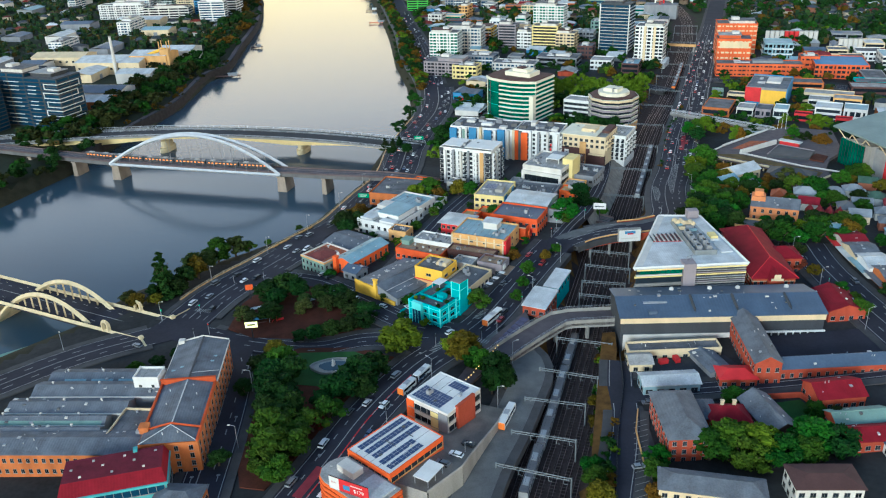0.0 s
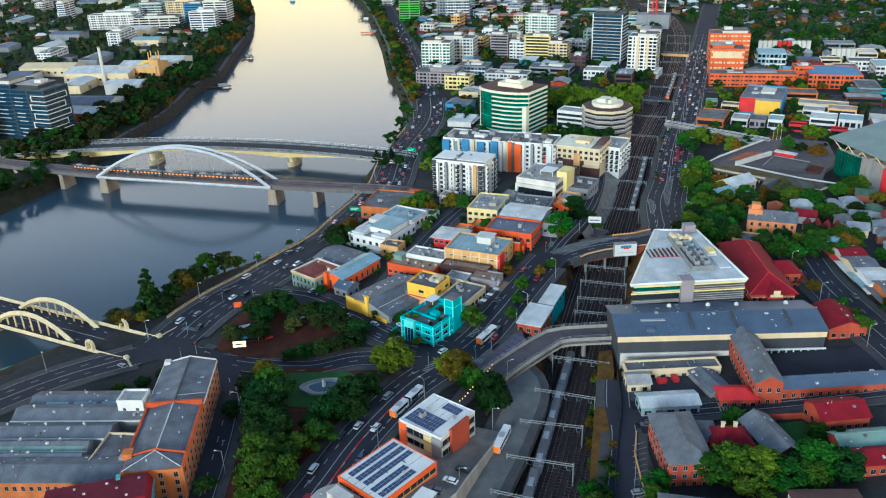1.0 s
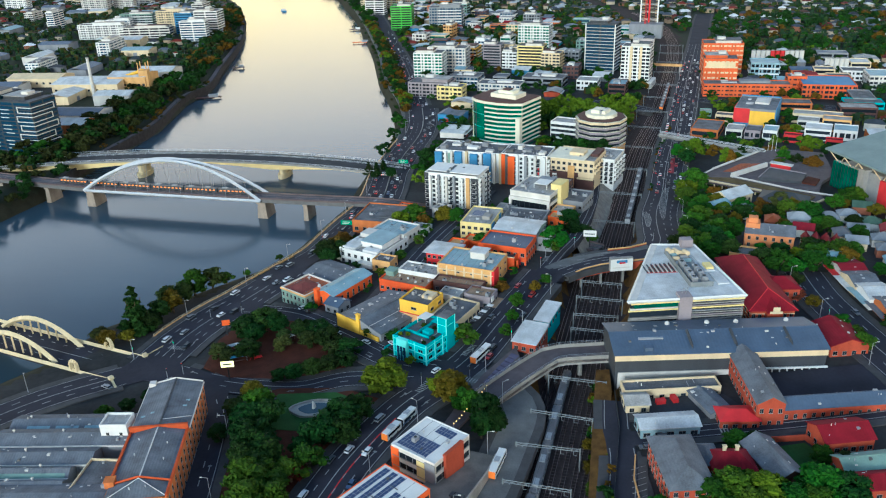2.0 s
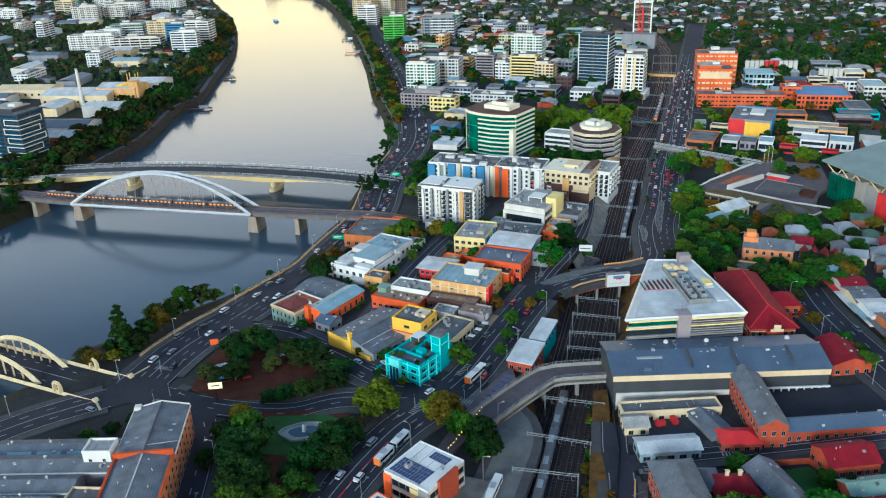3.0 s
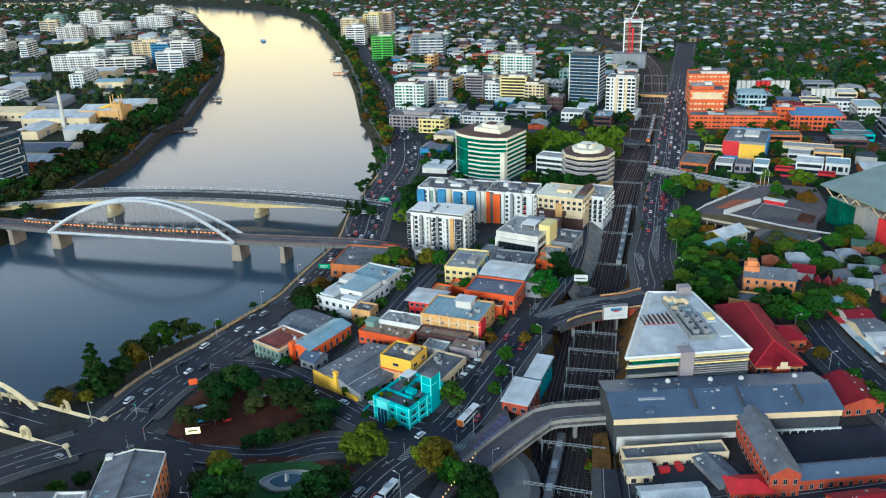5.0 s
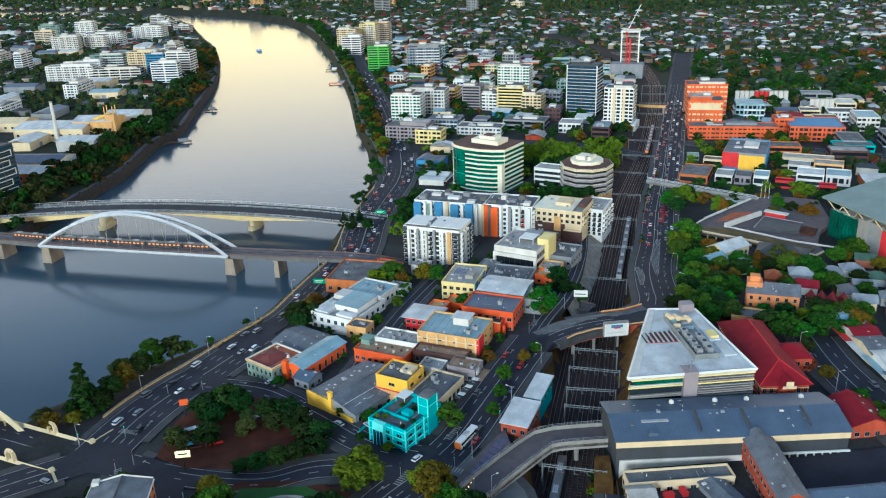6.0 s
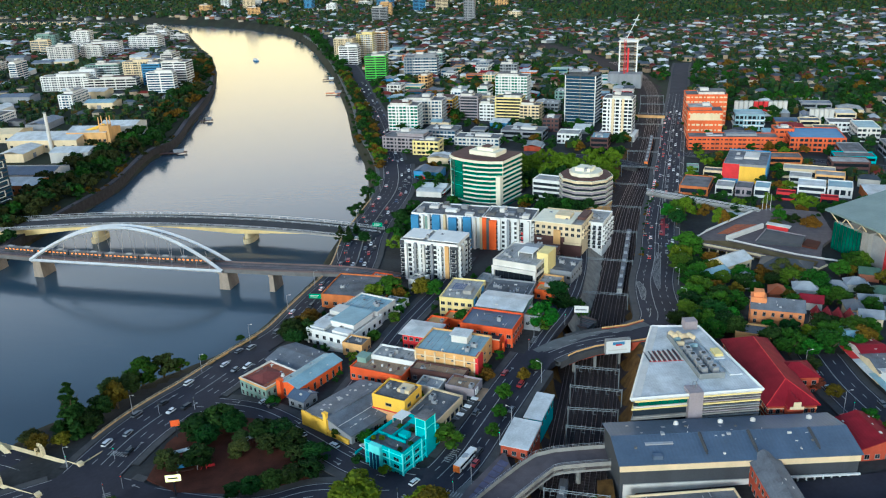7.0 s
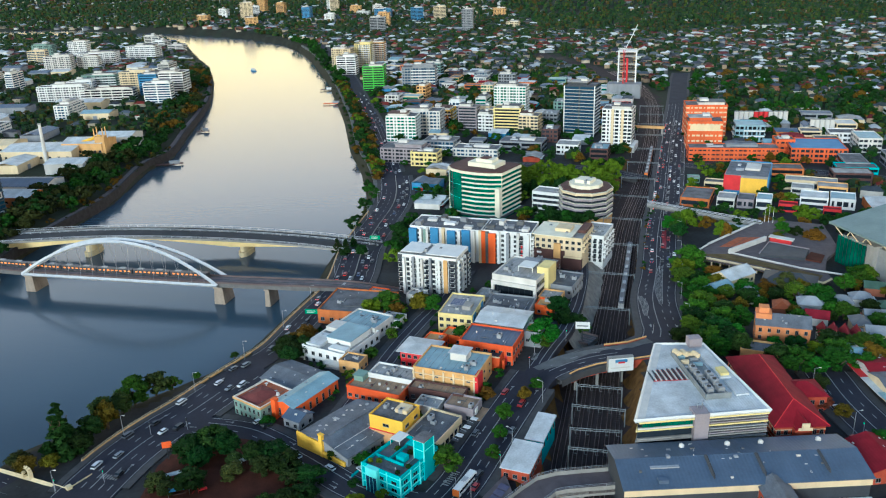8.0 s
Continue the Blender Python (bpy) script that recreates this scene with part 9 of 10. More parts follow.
for k in range(64):
    y = 176 + k * 1.6
    x = 38 + (y - 170) * 0.205 + rh.uniform(-3.0, 3.5)
    tree(x, y, rh.uniform(0.9, 2.4), None, rh.choice(("gold", "green", "lime", "gold", "dark")))
for k in range(40):
    y = 430 + k * 5.5
    i = int(np.argmin(abs(tc_[:, 1] - y)))
    q = tc_[i] + ts_[i] * rh.uniform(14.5, 17.5)
    tree(q[0], q[1], rh.uniform(1.0, 2.2), None, rh.choice(("gold", "green", "dark")))
for x, y in scatter(60, -75, 75, 300, 470, 1.2, 60, [(-62, 392), (-48, 338), (-14, 302), (8, 302), (55, 374), (88, 470), (40, 500), (-10, 475), (-40, 475)]):
    tree(x, y, rh.uniform(1.4, 2.8), None, rh.choice(("green", "dark", "green", "lime")))
# ---- riverside and garden trees as near belts ----


def belt(n, y0, y1, side, lo, hi, kinds, r0, r1):
    """Trees along the river: lo to hi metres back from the waterline on one side."""
    got = 0
    for _ in range(n * 40):
        if got >= n:
            break
        y = rh.uniform(y0, y1)
        pts = RIGHT_BANK[4:] if side > 0 else LEFT_BANK[::-1][1:]
        ys = [p[1] for p in pts]
        bx = float(np.interp(y, ys, [p[0] for p in pts]))
        x = bx + side * rh.uniform(lo, hi)
        if river_dist(np.array([x]), np.array([y]))[0] > 2 and road_gap(np.array([x]), np.array([y]))[0] > 1.5 and all((x - t[0]) ** 2 + (y - t[1]) ** 2 > (t[2] * 0.9) ** 2 for t in BELT):
            ok = True
            for bx0, by0, br, w, d, rz in TAKEN:
                if (bx0 - x) ** 2 + (by0 - y) ** 2 < (min(w, d) / 2 + 2) ** 2:
                    ok = False
                    break
            if not ok:
                continue
            r = rh.uniform(r0, r1)
            BELT.append((x, y, r))
            tree(x, y, r, None, rh.choice(kinds))
            got += 1


BELT = []
belt(46, 390, 620, -1, 2, 26, ("olive", "dark", "dark", "green"), 4, 7)
belt(135, 590, 900, -1, 9, 62, ("olive", "dark", "dark", "green", "olive"), 4.5, 8)
belt(26, 600, 900, -1, 2, 10, ("olive", "dark", "gold"), 2.2, 4)
belt(95, 900, 1500, -1, 3, 45, ("dark", "olive", "dark", "gold"), 5, 8)
belt(130, 580, 1250, 1, 9, 24, ("gold", "olive", "dark", "lime", "green", "dark", "gold"), 3, 5.4)
belt(40, 580, 1250, 1, 1.5, 4, ("olive", "dark"), 1.4, 2.4)
belt(50, 1250, 1900, 1, 5, 40, ("dark", "green"), 6, 9)
for x, y in scatter(420, -60, 270, 560, 1300, 2.2, 50):
    tree(x, y, rh.uniform(3.2, 6.2), None, rh.choice(("green", "dark", "dark", "lime", "green", "dark", "gold")))
for x, y in scatter(260, 150, 560, 480, 960, 2.4, 50):
    tree(x, y, rh.uniform(3.0, 6.0), None, rh.choice(("green", "dark", "lime", "dark", "green", "gold")))

# tall dark trees behind the brewery and up the first slope
for x, y in scatter(230, 300, 760, 850, 1180, 2.5, 40):
    tree(x, y, rh.uniform(5, 8.5), None, rh.choice(("dark", "dark", "green", "dark", "gold")))
for kind, spots_ in JOIN.items():
    if not spots_:
        continue
    lows = [crown(900 + v, 5.0, 8.0, 0.6, 12, 12, 0.8)[0] for v in range(4)]
    tx, ty = np.array([s[0] for s in spots_]), np.array([s[1] for s in spots_])
    tzz = ground_z(tx, ty)
    allv = []
    for i, (x, y, r, h) in enumerate(spots_):
        a = i * 1.17
        v = lows[i % 4] * np.array([r / 5, r / 5, h / 9])
        allv.append(np.stack([v[:, 0] * math.cos(a) - v[:, 1] * math.sin(a) + x, v[:, 0] * math.sin(a) + v[:, 1] * math.cos(a) + y, v[:, 2] + tzz[i]], 1))
    v = np.concatenate(allv)
    tagged(new("tree_belt", big_mesh("tree_belt", v, np.arange(len(v)).reshape(-1, 4), [TREES[kind][0][0].materials[0]])), "belt of " + {"green": "green", "dark": "dark green", "lime": "yellow-green", "gold": "golden", "olive": "olive-green", "russet": "russet", "pine": "conifer"}[kind] + " trees along the streets and river", "trees", kind="stuff")

# ---- distant suburbs: thousands of houses and trees, joined ----
rng = np.random.default_rng(5)


def wide_scatter(y0, y1, step, keep=1.0):
    ys = np.arange(y0, y1, step)
    out = []
    for y in ys:
        half = 260 + y * 0.62
        xs = np.arange(-half, half, step)
        p = np.stack([xs, np.full(len(xs), y)], 1) + rng.uniform(-0.42, 0.42, (len(xs), 2)) * step
        out.append(p[rng.random(len(p)) < keep])
    p = np.concatenate(out)
    ok = (river_dist(p[:, 0], p[:, 1]) > 22) & (road_gap(p[:, 0], p[:, 1]) > 8) & (edge_distance(p[:, 0], p[:, 1], TRACK, False) > 22)
    for bx0, by0, br, w, d, rz in TAKEN:
        ok &= (p[:, 0] - bx0) ** 2 + (p[:, 1] - by0) ** 2 > (br + 5) ** 2
    return p[ok]


def near_core(p):
    """The commercial stretches, which carry few houses."""
    return ((p[:, 1] < 1000) & (p[:, 0] < 290) & (p[:, 0] > -60)) | ((p[:, 1] < 960) & (p[:, 0] < -240) & (p[:, 0] > -420)) | ((p[:, 0] > 100) & (p[:, 0] < 300) & (p[:, 1] < 640))


hp = np.concatenate([wide_scatter(520, 1100, 19, 0.5), wide_scatter(1100, 2000, 18, 0.58), wide_scatter(2000, 3900, 25, 0.58)])
hp = hp[~near_core(hp) & ~((hp[:, 0] < -240) & (hp[:, 1] < 1500) & (rng.random(len(hp)) < 0.75)) & ~((hp[:, 0] > 300) & (hp[:, 1] > 1850 - 0.1 * hp[:, 0]) & (rng.random(len(hp)) < 0.9))]
n = len(hp)
hz = land(hp[:, 0], hp[:, 1])
ang = rng.choice([-0.35, 1.22, 0.1, 1.67], n) + rng.normal(0, 0.1, n)
big = 0.86 + np.clip((hp[:, 1] - 1200) / 2600, 0, 0.3)
hw, hd, hh = rng.uniform(4.2, 6.5, n) * big, rng.uniform(5.5, 8.5, n) * big, rng.uniform(3.5, 6.5, n)
ca, sn = np.cos(ang), np.sin(ang)


def corner(u, v, z):
    x, y = u * hw, v * hd
    return np.stack([hp[:, 0] + x * ca - y * sn, hp[:, 1] + x * sn + y * ca, hz + z], 1)


lo4 = [corner(u, v, -5) for u, v in ((-1, -1), (1, -1), (1, 1), (-1, 1))]
hi4 = [corner(u, v, hh) for u, v in ((-1, -1), (1, -1), (1, 1), (-1, 1))]
wv_ = np.stack(lo4 + hi4, 1).reshape(-1, 3)
b8 = np.arange(n)[:, None] * 8
wf = np.concatenate([b8 + np.array([i, (i + 1) % 4, 4 + (i + 1) % 4, 4 + i]) for i in range(4)])
tagged(new("houses", big_mesh("houses", wv_, wf, [HOUSE_WALL])), "walls of many small suburban houses", "houses", kind="stuff")
ev = [corner(u * 1.1, v * 1.08, hh) for u, v in ((-1, -1), (1, -1), (1, 1), (-1, 1))]
rise_ = rng.uniform(1.6, 3.2, n)
rg = [corner(0 * ca, -0.45 + 0 * ca, hh + rise_), corner(0 * ca, 0.45 + 0 * ca, hh + rise_)]
rv = np.stack(ev + rg, 1).reshape(-1, 3)
b6 = np.arange(n)[:, None] * 6
rf = np.concatenate([b6 + np.array(q) for q in ((0, 1, 4, 4), (1, 2, 5, 4), (2, 3, 5, 5), (3, 0, 4, 5))])
tri = np.concatenate([b6 + np.array(q) for q in ((0, 1, 4), (1, 2, 5), (1, 5, 4), (2, 3, 5), (3, 0, 4), (3, 4, 5))])
tagged(new("house_roofs", big_mesh("house_roofs", rv, tri, [HOUSE_ROOF])), "grey, white and red roofs of suburban houses", "roofs", kind="stuff")

tp = np.concatenate([wide_scatter(480, 1100, 12, 0.75), wide_scatter(1100, 2100, 13.5, 0.95), wide_scatter(2100, 3300, 19, 1.0), wide_scatter(3300, 4800, 33, 1.0)])
core_ = near_core(tp)
tp = tp[~core_ | (rng.random(len(tp)) < 0.12)]
n = len(tp)
tz2 = land(tp[:, 0], tp[:, 1])
far = 1 + np.clip((tp[:, 1] - 1500) / 1500, 0, 1.6)
rad = rng.uniform(2.8, 6.2, n) * far
qv = []
cen = np.stack([tp[:, 0], tp[:, 1], tz2 + rad * np.where(tp[:, 1] > 1100, 0.7, 0.85)], 1)
for k in range(3):
    off = rng.normal(0, 0.45, (n, 3)) * rad[:, None] * np.array([1, 1, 0.35])
    rr2 = rad * rng.uniform(0.55, 0.85, n)
    a_ = rng.uniform(0, 6.283, n)
    rot = np.stack([np.stack([np.cos(a_), -np.sin(a_), 0 * a_], 1), np.stack([np.sin(a_), np.cos(a_), 0 * a_], 1), np.stack([0 * a_, 0 * a_, 1 + 0 * a_], 1)], 1)
    lob = np.einsum("nij,fvj->nfvi", rot, LOBE)
    some = (tp[:, 1] < (2100 if k else 9000)) | ((rng.random(n) < 0.5) & (k < 2))
    qv.append((lob * rr2[:, None, None, None] + (cen + off)[:, None, None, :])[some].reshape(-1, 4, 3))
sel_ = (tp[:, 1] < 1400) & (np.abs(tp[:, 0]) < 700)
for k in range(9):
    d_ = rng.normal(0, 1, (int(sel_.sum()), 3))
    d_ /= np.linalg.norm(d_, axis=1)[:, None]
    d_[:, 2] = np.abs(d_[:, 2])
    qv.append(leaf_cards(rng, cen[sel_] + d_ * rad[sel_][:, None] * np.array([1.0, 1.0, 0.7]) * rng.uniform(0.6, 1.0, (len(d_), 1)), d_, 1.0))
q = np.concatenate(qv)
tagged(new("distant_trees", big_mesh("distant_trees", q.reshape(-1, 3), np.arange(len(q) * 4).reshape(-1, 4), [LEAF_FAR])), "dark green tree canopy between the suburban houses", "trees", kind="stuff")
for e in HOUSES:
    for o in (*e.children, e):
        bpy.data.objects.remove(o)


# ---- planted ground ----
def sheet(name, poly, material, label, category, dz=0.45, step=3.0, kind="structure"):
    """A sheet laid over the land inside a closed outline."""
    xs, ys = [p[0] for p in poly], [p[1] for p in poly]
    bm = bmesh.new()
    f = bm.faces.new([bm.verts.new((x, y, 0)) for x, y in poly])
    bmesh.ops.triangulate(bm, faces=[f])
    for _ in range(5):
        long_ = [e for e in bm.edges if e.calc_length() > step * 2]
        if not long_:
            break
        bmesh.ops.subdivide_edges(bm, edges=long_, cuts=1)
        bmesh.ops.triangulate(bm, faces=bm.faces[:])
    for v in bm.verts:
        v.co.z = lz(v.co.x, v.co.y) + dz
    edge = [e for e in bm.edges if e.is_boundary]
    r = bmesh.ops.extrude_edge_only(bm, edges=edge)
    for v in r["geom"]:
        if isinstance(v, bmesh.types.BMVert):
            v.co.z -= 1.2
    bmesh.ops.recalc_face_normals(bm, faces=bm.faces[:])
    me = bpy.data.meshes.new(name)
    bm.to_mesh(me)
    bm.free()
    me.materials.append(material)
    return tagged(new(name, me), label, category, kind=kind)


sheet("garden_bed", [(-96, 300), (-95, 322), (-90, 333), (-76, 339), (-64, 334), (-50, 322), (-36, 305), (-38, 292), (-50, 288), (-64, 287), (-84, 291)], MULCH, "brown mulched traffic island with trees", "garden bed", 0.62)
sheet("lawn", [(-78, 274), (-62, 280), (-38, 277), (-24, 268), (-26, 258), (-41, 238), (-52, 212), (-60, 196), (-68, 198), (-73, 215), (-75, 240)], MULCH, "leaf-strewn ground under the park trees", "park ground", 0.5)
sheet("lawn", [(-62, 276), (-40, 274), (-26, 264), (-30, 254), (-46, 250), (-62, 254)], GRASS, "green park lawn", "lawn", 0.62)
sheet("lawn", [(104, 226), (114, 227), (122, 210), (118, 203), (108, 206)], GRASS, "small fenced green lawn", "lawn", 0.5)
sheet("verge", [(40, 170), (47, 206), (53, 234), (60, 262), (62, 276), (57, 276), (50, 245), (40, 200), (34, 170)], SCRUB, "dry grass strip beside the railway", "verge", 0.4)
sheet("car_park", [(47, 170), (54, 205), (60, 228), (62, 228), (61, 200), (58, 170)], ASPHALT_OLD, "asphalt car park with painted bays", "car park", 0.45)
sheet("yard", [(62, 244), (62, 258), (98, 256), (104, 243)], ASPHALT_OLD, "worn asphalt barracks yard", "yard", 0.4)
sheet("yard", [(113, 247), (113, 266), (160, 268), (160, 250)], ASPHALT, "dark asphalt parade yard", "yard", 0.4)
m = M()
for i in range(17):
    y = 176 + i * 2.7
    x = 47.4 + (y - 170) * 0.2
    m.bar((x, y, lz(x, y) + 0.52), (x + 4.6, y + 1.6, lz(x + 4.6, y + 1.6) + 0.52), 0.09)
tagged(part("bay_marking", m, LINE), "white painted parking bay lines", "road marking", kind="stuff")
# play shelters on the traffic island
for lab, x, y, rz, w, d, rf, wl in (("small shelter with a pale sheet roof", -88, 312, 22, 8.5, 2.2, PALE_ROOF, GALV), ("low shelter with a bright blue roof", -82.5, 303, 14, 7.5, 2.4, BLUE, GALV), ("little pavilion with a white and red roof", -65, 317, -38, 6, 4.4, OFFWHITE, BROWN)):
    e = thing("shelter", lab, "shelter", x, y, lz(x, y) + 0.6, rz, "play shelters")
    part("roof", M().gable(-w / 2, -d / 2, w / 2, d / 2, 2.5, 0.5, "x", 0.12), rf, e)
    for lx in (-w / 2 + 0.3, w / 2 - 0.3):
        for ly in (-d / 2 + 0.2, d / 2 - 0.2):
            part("post", M().cbox(lx, ly, -0.5, 0.14, 0.14, 2.9), wl, e)
    part("bench", M().cbox(0, 0, 0.4, w * 0.6, 0.5, 0.12).cbox(0, 0, -0.2, w * 0.5, 0.2, 0.6), RED if d > 4 else BROWN, e)
e = thing("play_frame", "red steel climbing frame on the mulch", "play frame", -76, 303.5, lz(-76, 303.5) + 0.6, 20)
part("slide", M().prism([(0, -0.4), (3, -0.4), (3, 0.4), (0, 0.4)], 0.5, 1.2), RED, e)
part("frame", M().bar((0, -0.6, 0), (0, -0.6, 2.6), 0.1).bar((0, 0.6, 0), (0, 0.6, 2.6), 0.1).bar((0, -0.6, 2.6), (0, 0.6, 2.6), 0.1).bar((-2, 0, 0), (0, 0, 2.6), 0.1), RED, e)
# skate bowl in the lawn
bowl = thing("fountain_basin", "pale concrete fountain basin set in the lawn", "fountain", -47, 264, lz(-47, 264) + 0.5, 10)
ring = [(8.5 * math.cos(a / 20 * 6.2832) * (1 + 0.12 * math.sin(3 * a / 20 * 6.2832)), 5.2 * math.sin(a / 20 * 6.2832)) for a in range(20)]
part("basin", M().prism(ring, -0.4, 0.5), CONC, bowl)
part("pool", M().prism(scaled(ring, 0.62), 0.5, 0.56), WATER, bowl)
part("sculpture", M().cyl(0, 0, 0.5, 3.4, 0.7, 0.25, 7).cyl(0.6, 0.4, 0.5, 2.4, 0.4, 0.2, 6), OFFWHITE, bowl)
for i in range(2):
    part("rim_wall", M().prism([(x * 1.0, y) for x, y in (ring[i * 10:i * 10 + 11] if i == 0 else ring[10:] + ring[:1])] + [(x * 0.9, y * 0.9) for x, y in ((ring[i * 10:i * 10 + 11] if i == 0 else ring[10:] + ring[:1])[::-1])], 0.5, 0.9), CONC, bowl)

# ---- vehicles ----
CARPAINT = mat("car_paint", (0.5, 0.5, 0.5), 0.3, 0.0, var=0.05, spec=0.7, ramp=[(0.75, 0.75, 0.75), (0.6, 0.6, 0.62), (0.03, 0.03, 0.035), (0.24, 0.25, 0.27), (0.08, 0.085, 0.1), (0.3, 0.02, 0.02), (0.04, 0.07, 0.16), (0.7, 0.7, 0.7), (0.12, 0.13, 0.15), (0.02, 0.02, 0.022)])


def car_meshes(length, width, h, van=False):
    b = M()
    prof = [(-0.5, 0.28), (-0.5, 0.55), (-0.36, 0.62), (0.42, 0.62), (0.5, 0.55), (0.5, 0.28)]
    if True:
        pts = [[(sx * width / 2 * (0.96 if k in (0, 5) else 1), y * length, z * h * 1.12 + 0.02) for k, (y, z) in enumerate(prof)] for sx in (-1, 1)]
        n = len(b.v)
        b.v += pts[0] + pts[1]
        b.f += [(n + i, n + (i + 1) % 6, n + 6 + (i + 1) % 6, n + 6 + i) for i in range(6)] + [tuple(range(n, n + 6)), tuple(range(n + 11, n + 5, -1))]
        b.m += [0] * 8
    y0, y1 = (-0.44, 0.26) if not van else (-0.48, 0.36)
    t0, t1 = y0 + 0.09, y1 - 0.14
    z0, z1 = 0.68 * h, h
    ww, wt2 = width * 0.47, width * 0.4
    n = len(b.v)
    g = M()
    g.v += [(-ww, y0 * length, z0), (ww, y0 * length, z0), (ww, y1 * length, z0), (-ww, y1 * length, z0), (-wt2, t0 * length, z1 - 0.06), (wt2, t0 * length, z1 - 0.06), (wt2, t1 * length, z1 - 0.06), (-wt2, t1 * length, z1 - 0.06)]
    g.f += [(0, 1, 5, 4), (1, 2, 6, 5), (2, 3, 7, 6), (3, 0, 4, 7)]
    g.m += [0] * 4
    b.box(-wt2, t0 * length, z1 - 0.07, wt2, t1 * length, z1)
    wheel = M()
    wheel.bar((-0.11, 0, 0), (0.11, 0, 0), 0.33, 10)
    lamp = M().cbox(-0.65, 0, 0, 0.36, 0.08, 0.16).cbox(0.65, 0, 0, 0.36, 0.08, 0.16)
    return b.mesh("body", CARPAINT), g.mesh("windows", GLASS), None, wheel.mesh("wheel", RUBBER), lamp.mesh("tail_light", TAIL), M().cbox(-0.65, 0, 0, 0.36, 0.08, 0.16).cbox(0.65, 0, 0, 0.36, 0.08, 0.16).mesh("headlight", HEAD)


KINDS = [car_meshes(4.5, 1.8, 1.45), car_meshes(4.8, 1.9, 1.75, True), car_meshes(4.1, 1.75, 1.5)]
SIZES = [(4.5, 1.8), (4.8, 1.9), (4.1, 1.75)]
BASE = []
for k, ms in enumerate(KINDS):
    L_, W_ = SIZES[k]
    e = thing("car", ["parked or waiting family saloon car", "boxy four-wheel-drive car on the road", "small hatchback car on the road"][k], "car", 0, 0, -300, 0, "cars")
    put("body", ms[0], e)
    put("window_glass", ms[1], e)
    for sx_ in (-1, 1):
        for sy_ in (-0.31, 0.31):
            put("wheel", ms[3], e, sx_ * W_ * 0.46, sy_ * L_, 0.33)
    BASE.append(e)
for k, ms in enumerate(KINDS):
    L_, W_ = SIZES[k]
    e = thing("car", "car far along the road with its lights on", "car", 0, 0, -300, 0, "cars")
    put("body", ms[0], e)
    put("window_glass", ms[1], e)
    put("tail_light", ms[4], e, 0, -L_ / 2 - 0.02, 0.75)
    BASE.append(e)
rv_ = random.Random(21)
PLACED = []


def car(x, y, heading, z=None):
    if len(PLACED) >= 240 or any((x - a) ** 2 + (y - b) ** 2 < 30 for a, b in PLACED):
        return
    PLACED.append((x, y))
    copy_thing(rv_.choice(BASE[:3] if y < 430 else BASE[3:]), pose(x, y, (lz(x, y) + 0.5) if z is None else z, 0, 0, heading))


def traffic(road, lanes, gap, y0=0, y1=700, chance=1.0):
    """Cars along a road: lanes are offsets from its middle; those on the left side run forward."""
    c, s, w, n_ = CURVES[road]
    seg = np.concatenate([[0], np.cumsum(np.linalg.norm(np.diff(c, axis=0), axis=1))])
    for off in lanes:
        d = rv_.uniform(3, gap)
        while d < seg[-1] - 4:
            x, y = np.interp(d, seg, c[:, 0]), np.interp(d, seg, c[:, 1])
            sx_, sy_ = np.interp(d, seg, s[:, 0]), np.interp(d, seg, s[:, 1])
            px_, py_ = x + sx_ * off, y + sy_ * off
            if y0 < py_ < y1 and rv_.random() < chance:
                head = math.degrees(math.atan2(np.interp(d + 1, seg, c[:, 1]) - y, np.interp(d + 1, seg, c[:, 0]) - x)) - 90
                car(px_, py_, head if off < 0 else head + 180)
            d += rv_.uniform(0.5, 1.7) * gap


for x, y, hd in ((-131, 289, 60), (-128, 286, 62), (-24, 212, -32), (-22, 216, -32), (54, 197, -80), (-44, 319, 40), (-41, 316, 40), (-31, 309, 45), (20, 296, -32), (-118, 325, -20), (-112, 331, -22), (136, 176, 60), (131, 199, 20), (150, 336, 10), (139, 184, 70), (141, 189, 60), (64, 229, 90), (90, 246, 10), (92, 243, 5), (147, 214, 90), (-62, 346, -50), (-58, 342, -50), (-20, 306, 40), (70, 234, 85), (150, 297, 20)):
    car(x, y, hd)
for x, y, z, hd in ((-5.1, 194.6, 4.2, 62), (-3.0, 197.0, 3.7, 62), (-1.0, 199.6, 3.25, 62), (0.9, 202.6, 2.8, 62), (2.8, 205.6, 2.3, 62), (-9.5, 206.2, 3.1, -40)):
    car(x, y, hd, z + 0.02)
traffic("river_drive", (-9, -5.5, 2.5, 6), 22, 318, 388, 0.75)
traffic("river_narrows", (-5, -1.8, 2.0), 20, 392, 505, 0.7)
traffic("milton_road", (-8, -4.6, 1.4, 4.8, 8.2), 15, 480, 900, 0.8)
traffic("river_rise", (-8.5, -5, 3, 6, 9), 16, 500, 720, 0.8)
traffic("river_far", (-5.4, -1.8, 1.8, 5.4), 22, 730, 1180, 0.8)
traffic("main_street", (-6.3, -3.2, 3, 6), 26, 185, 380, 0.6)
traffic("terrace_road", (-6.5, 6.5, 3), 13, 240, 350, 0.8)
traffic("side_street", (-3.6, 3.6), 14, 330, 450, 0.8)
traffic("bridge_street", (-3, 3), 18, 360, 380, 0.6)
traffic("upper_street", (-3.2,), 11, 400, 560, 0.8)
traffic("north_quay", (-5, 4), 18, 230, 300, 0.6)
for e in BASE:
    for o in (*e.children, e):
        bpy.data.objects.remove(o)
BUS_W = mat("bus_white", (0.7, 0.7, 0.68), 0.4, var=0.1)


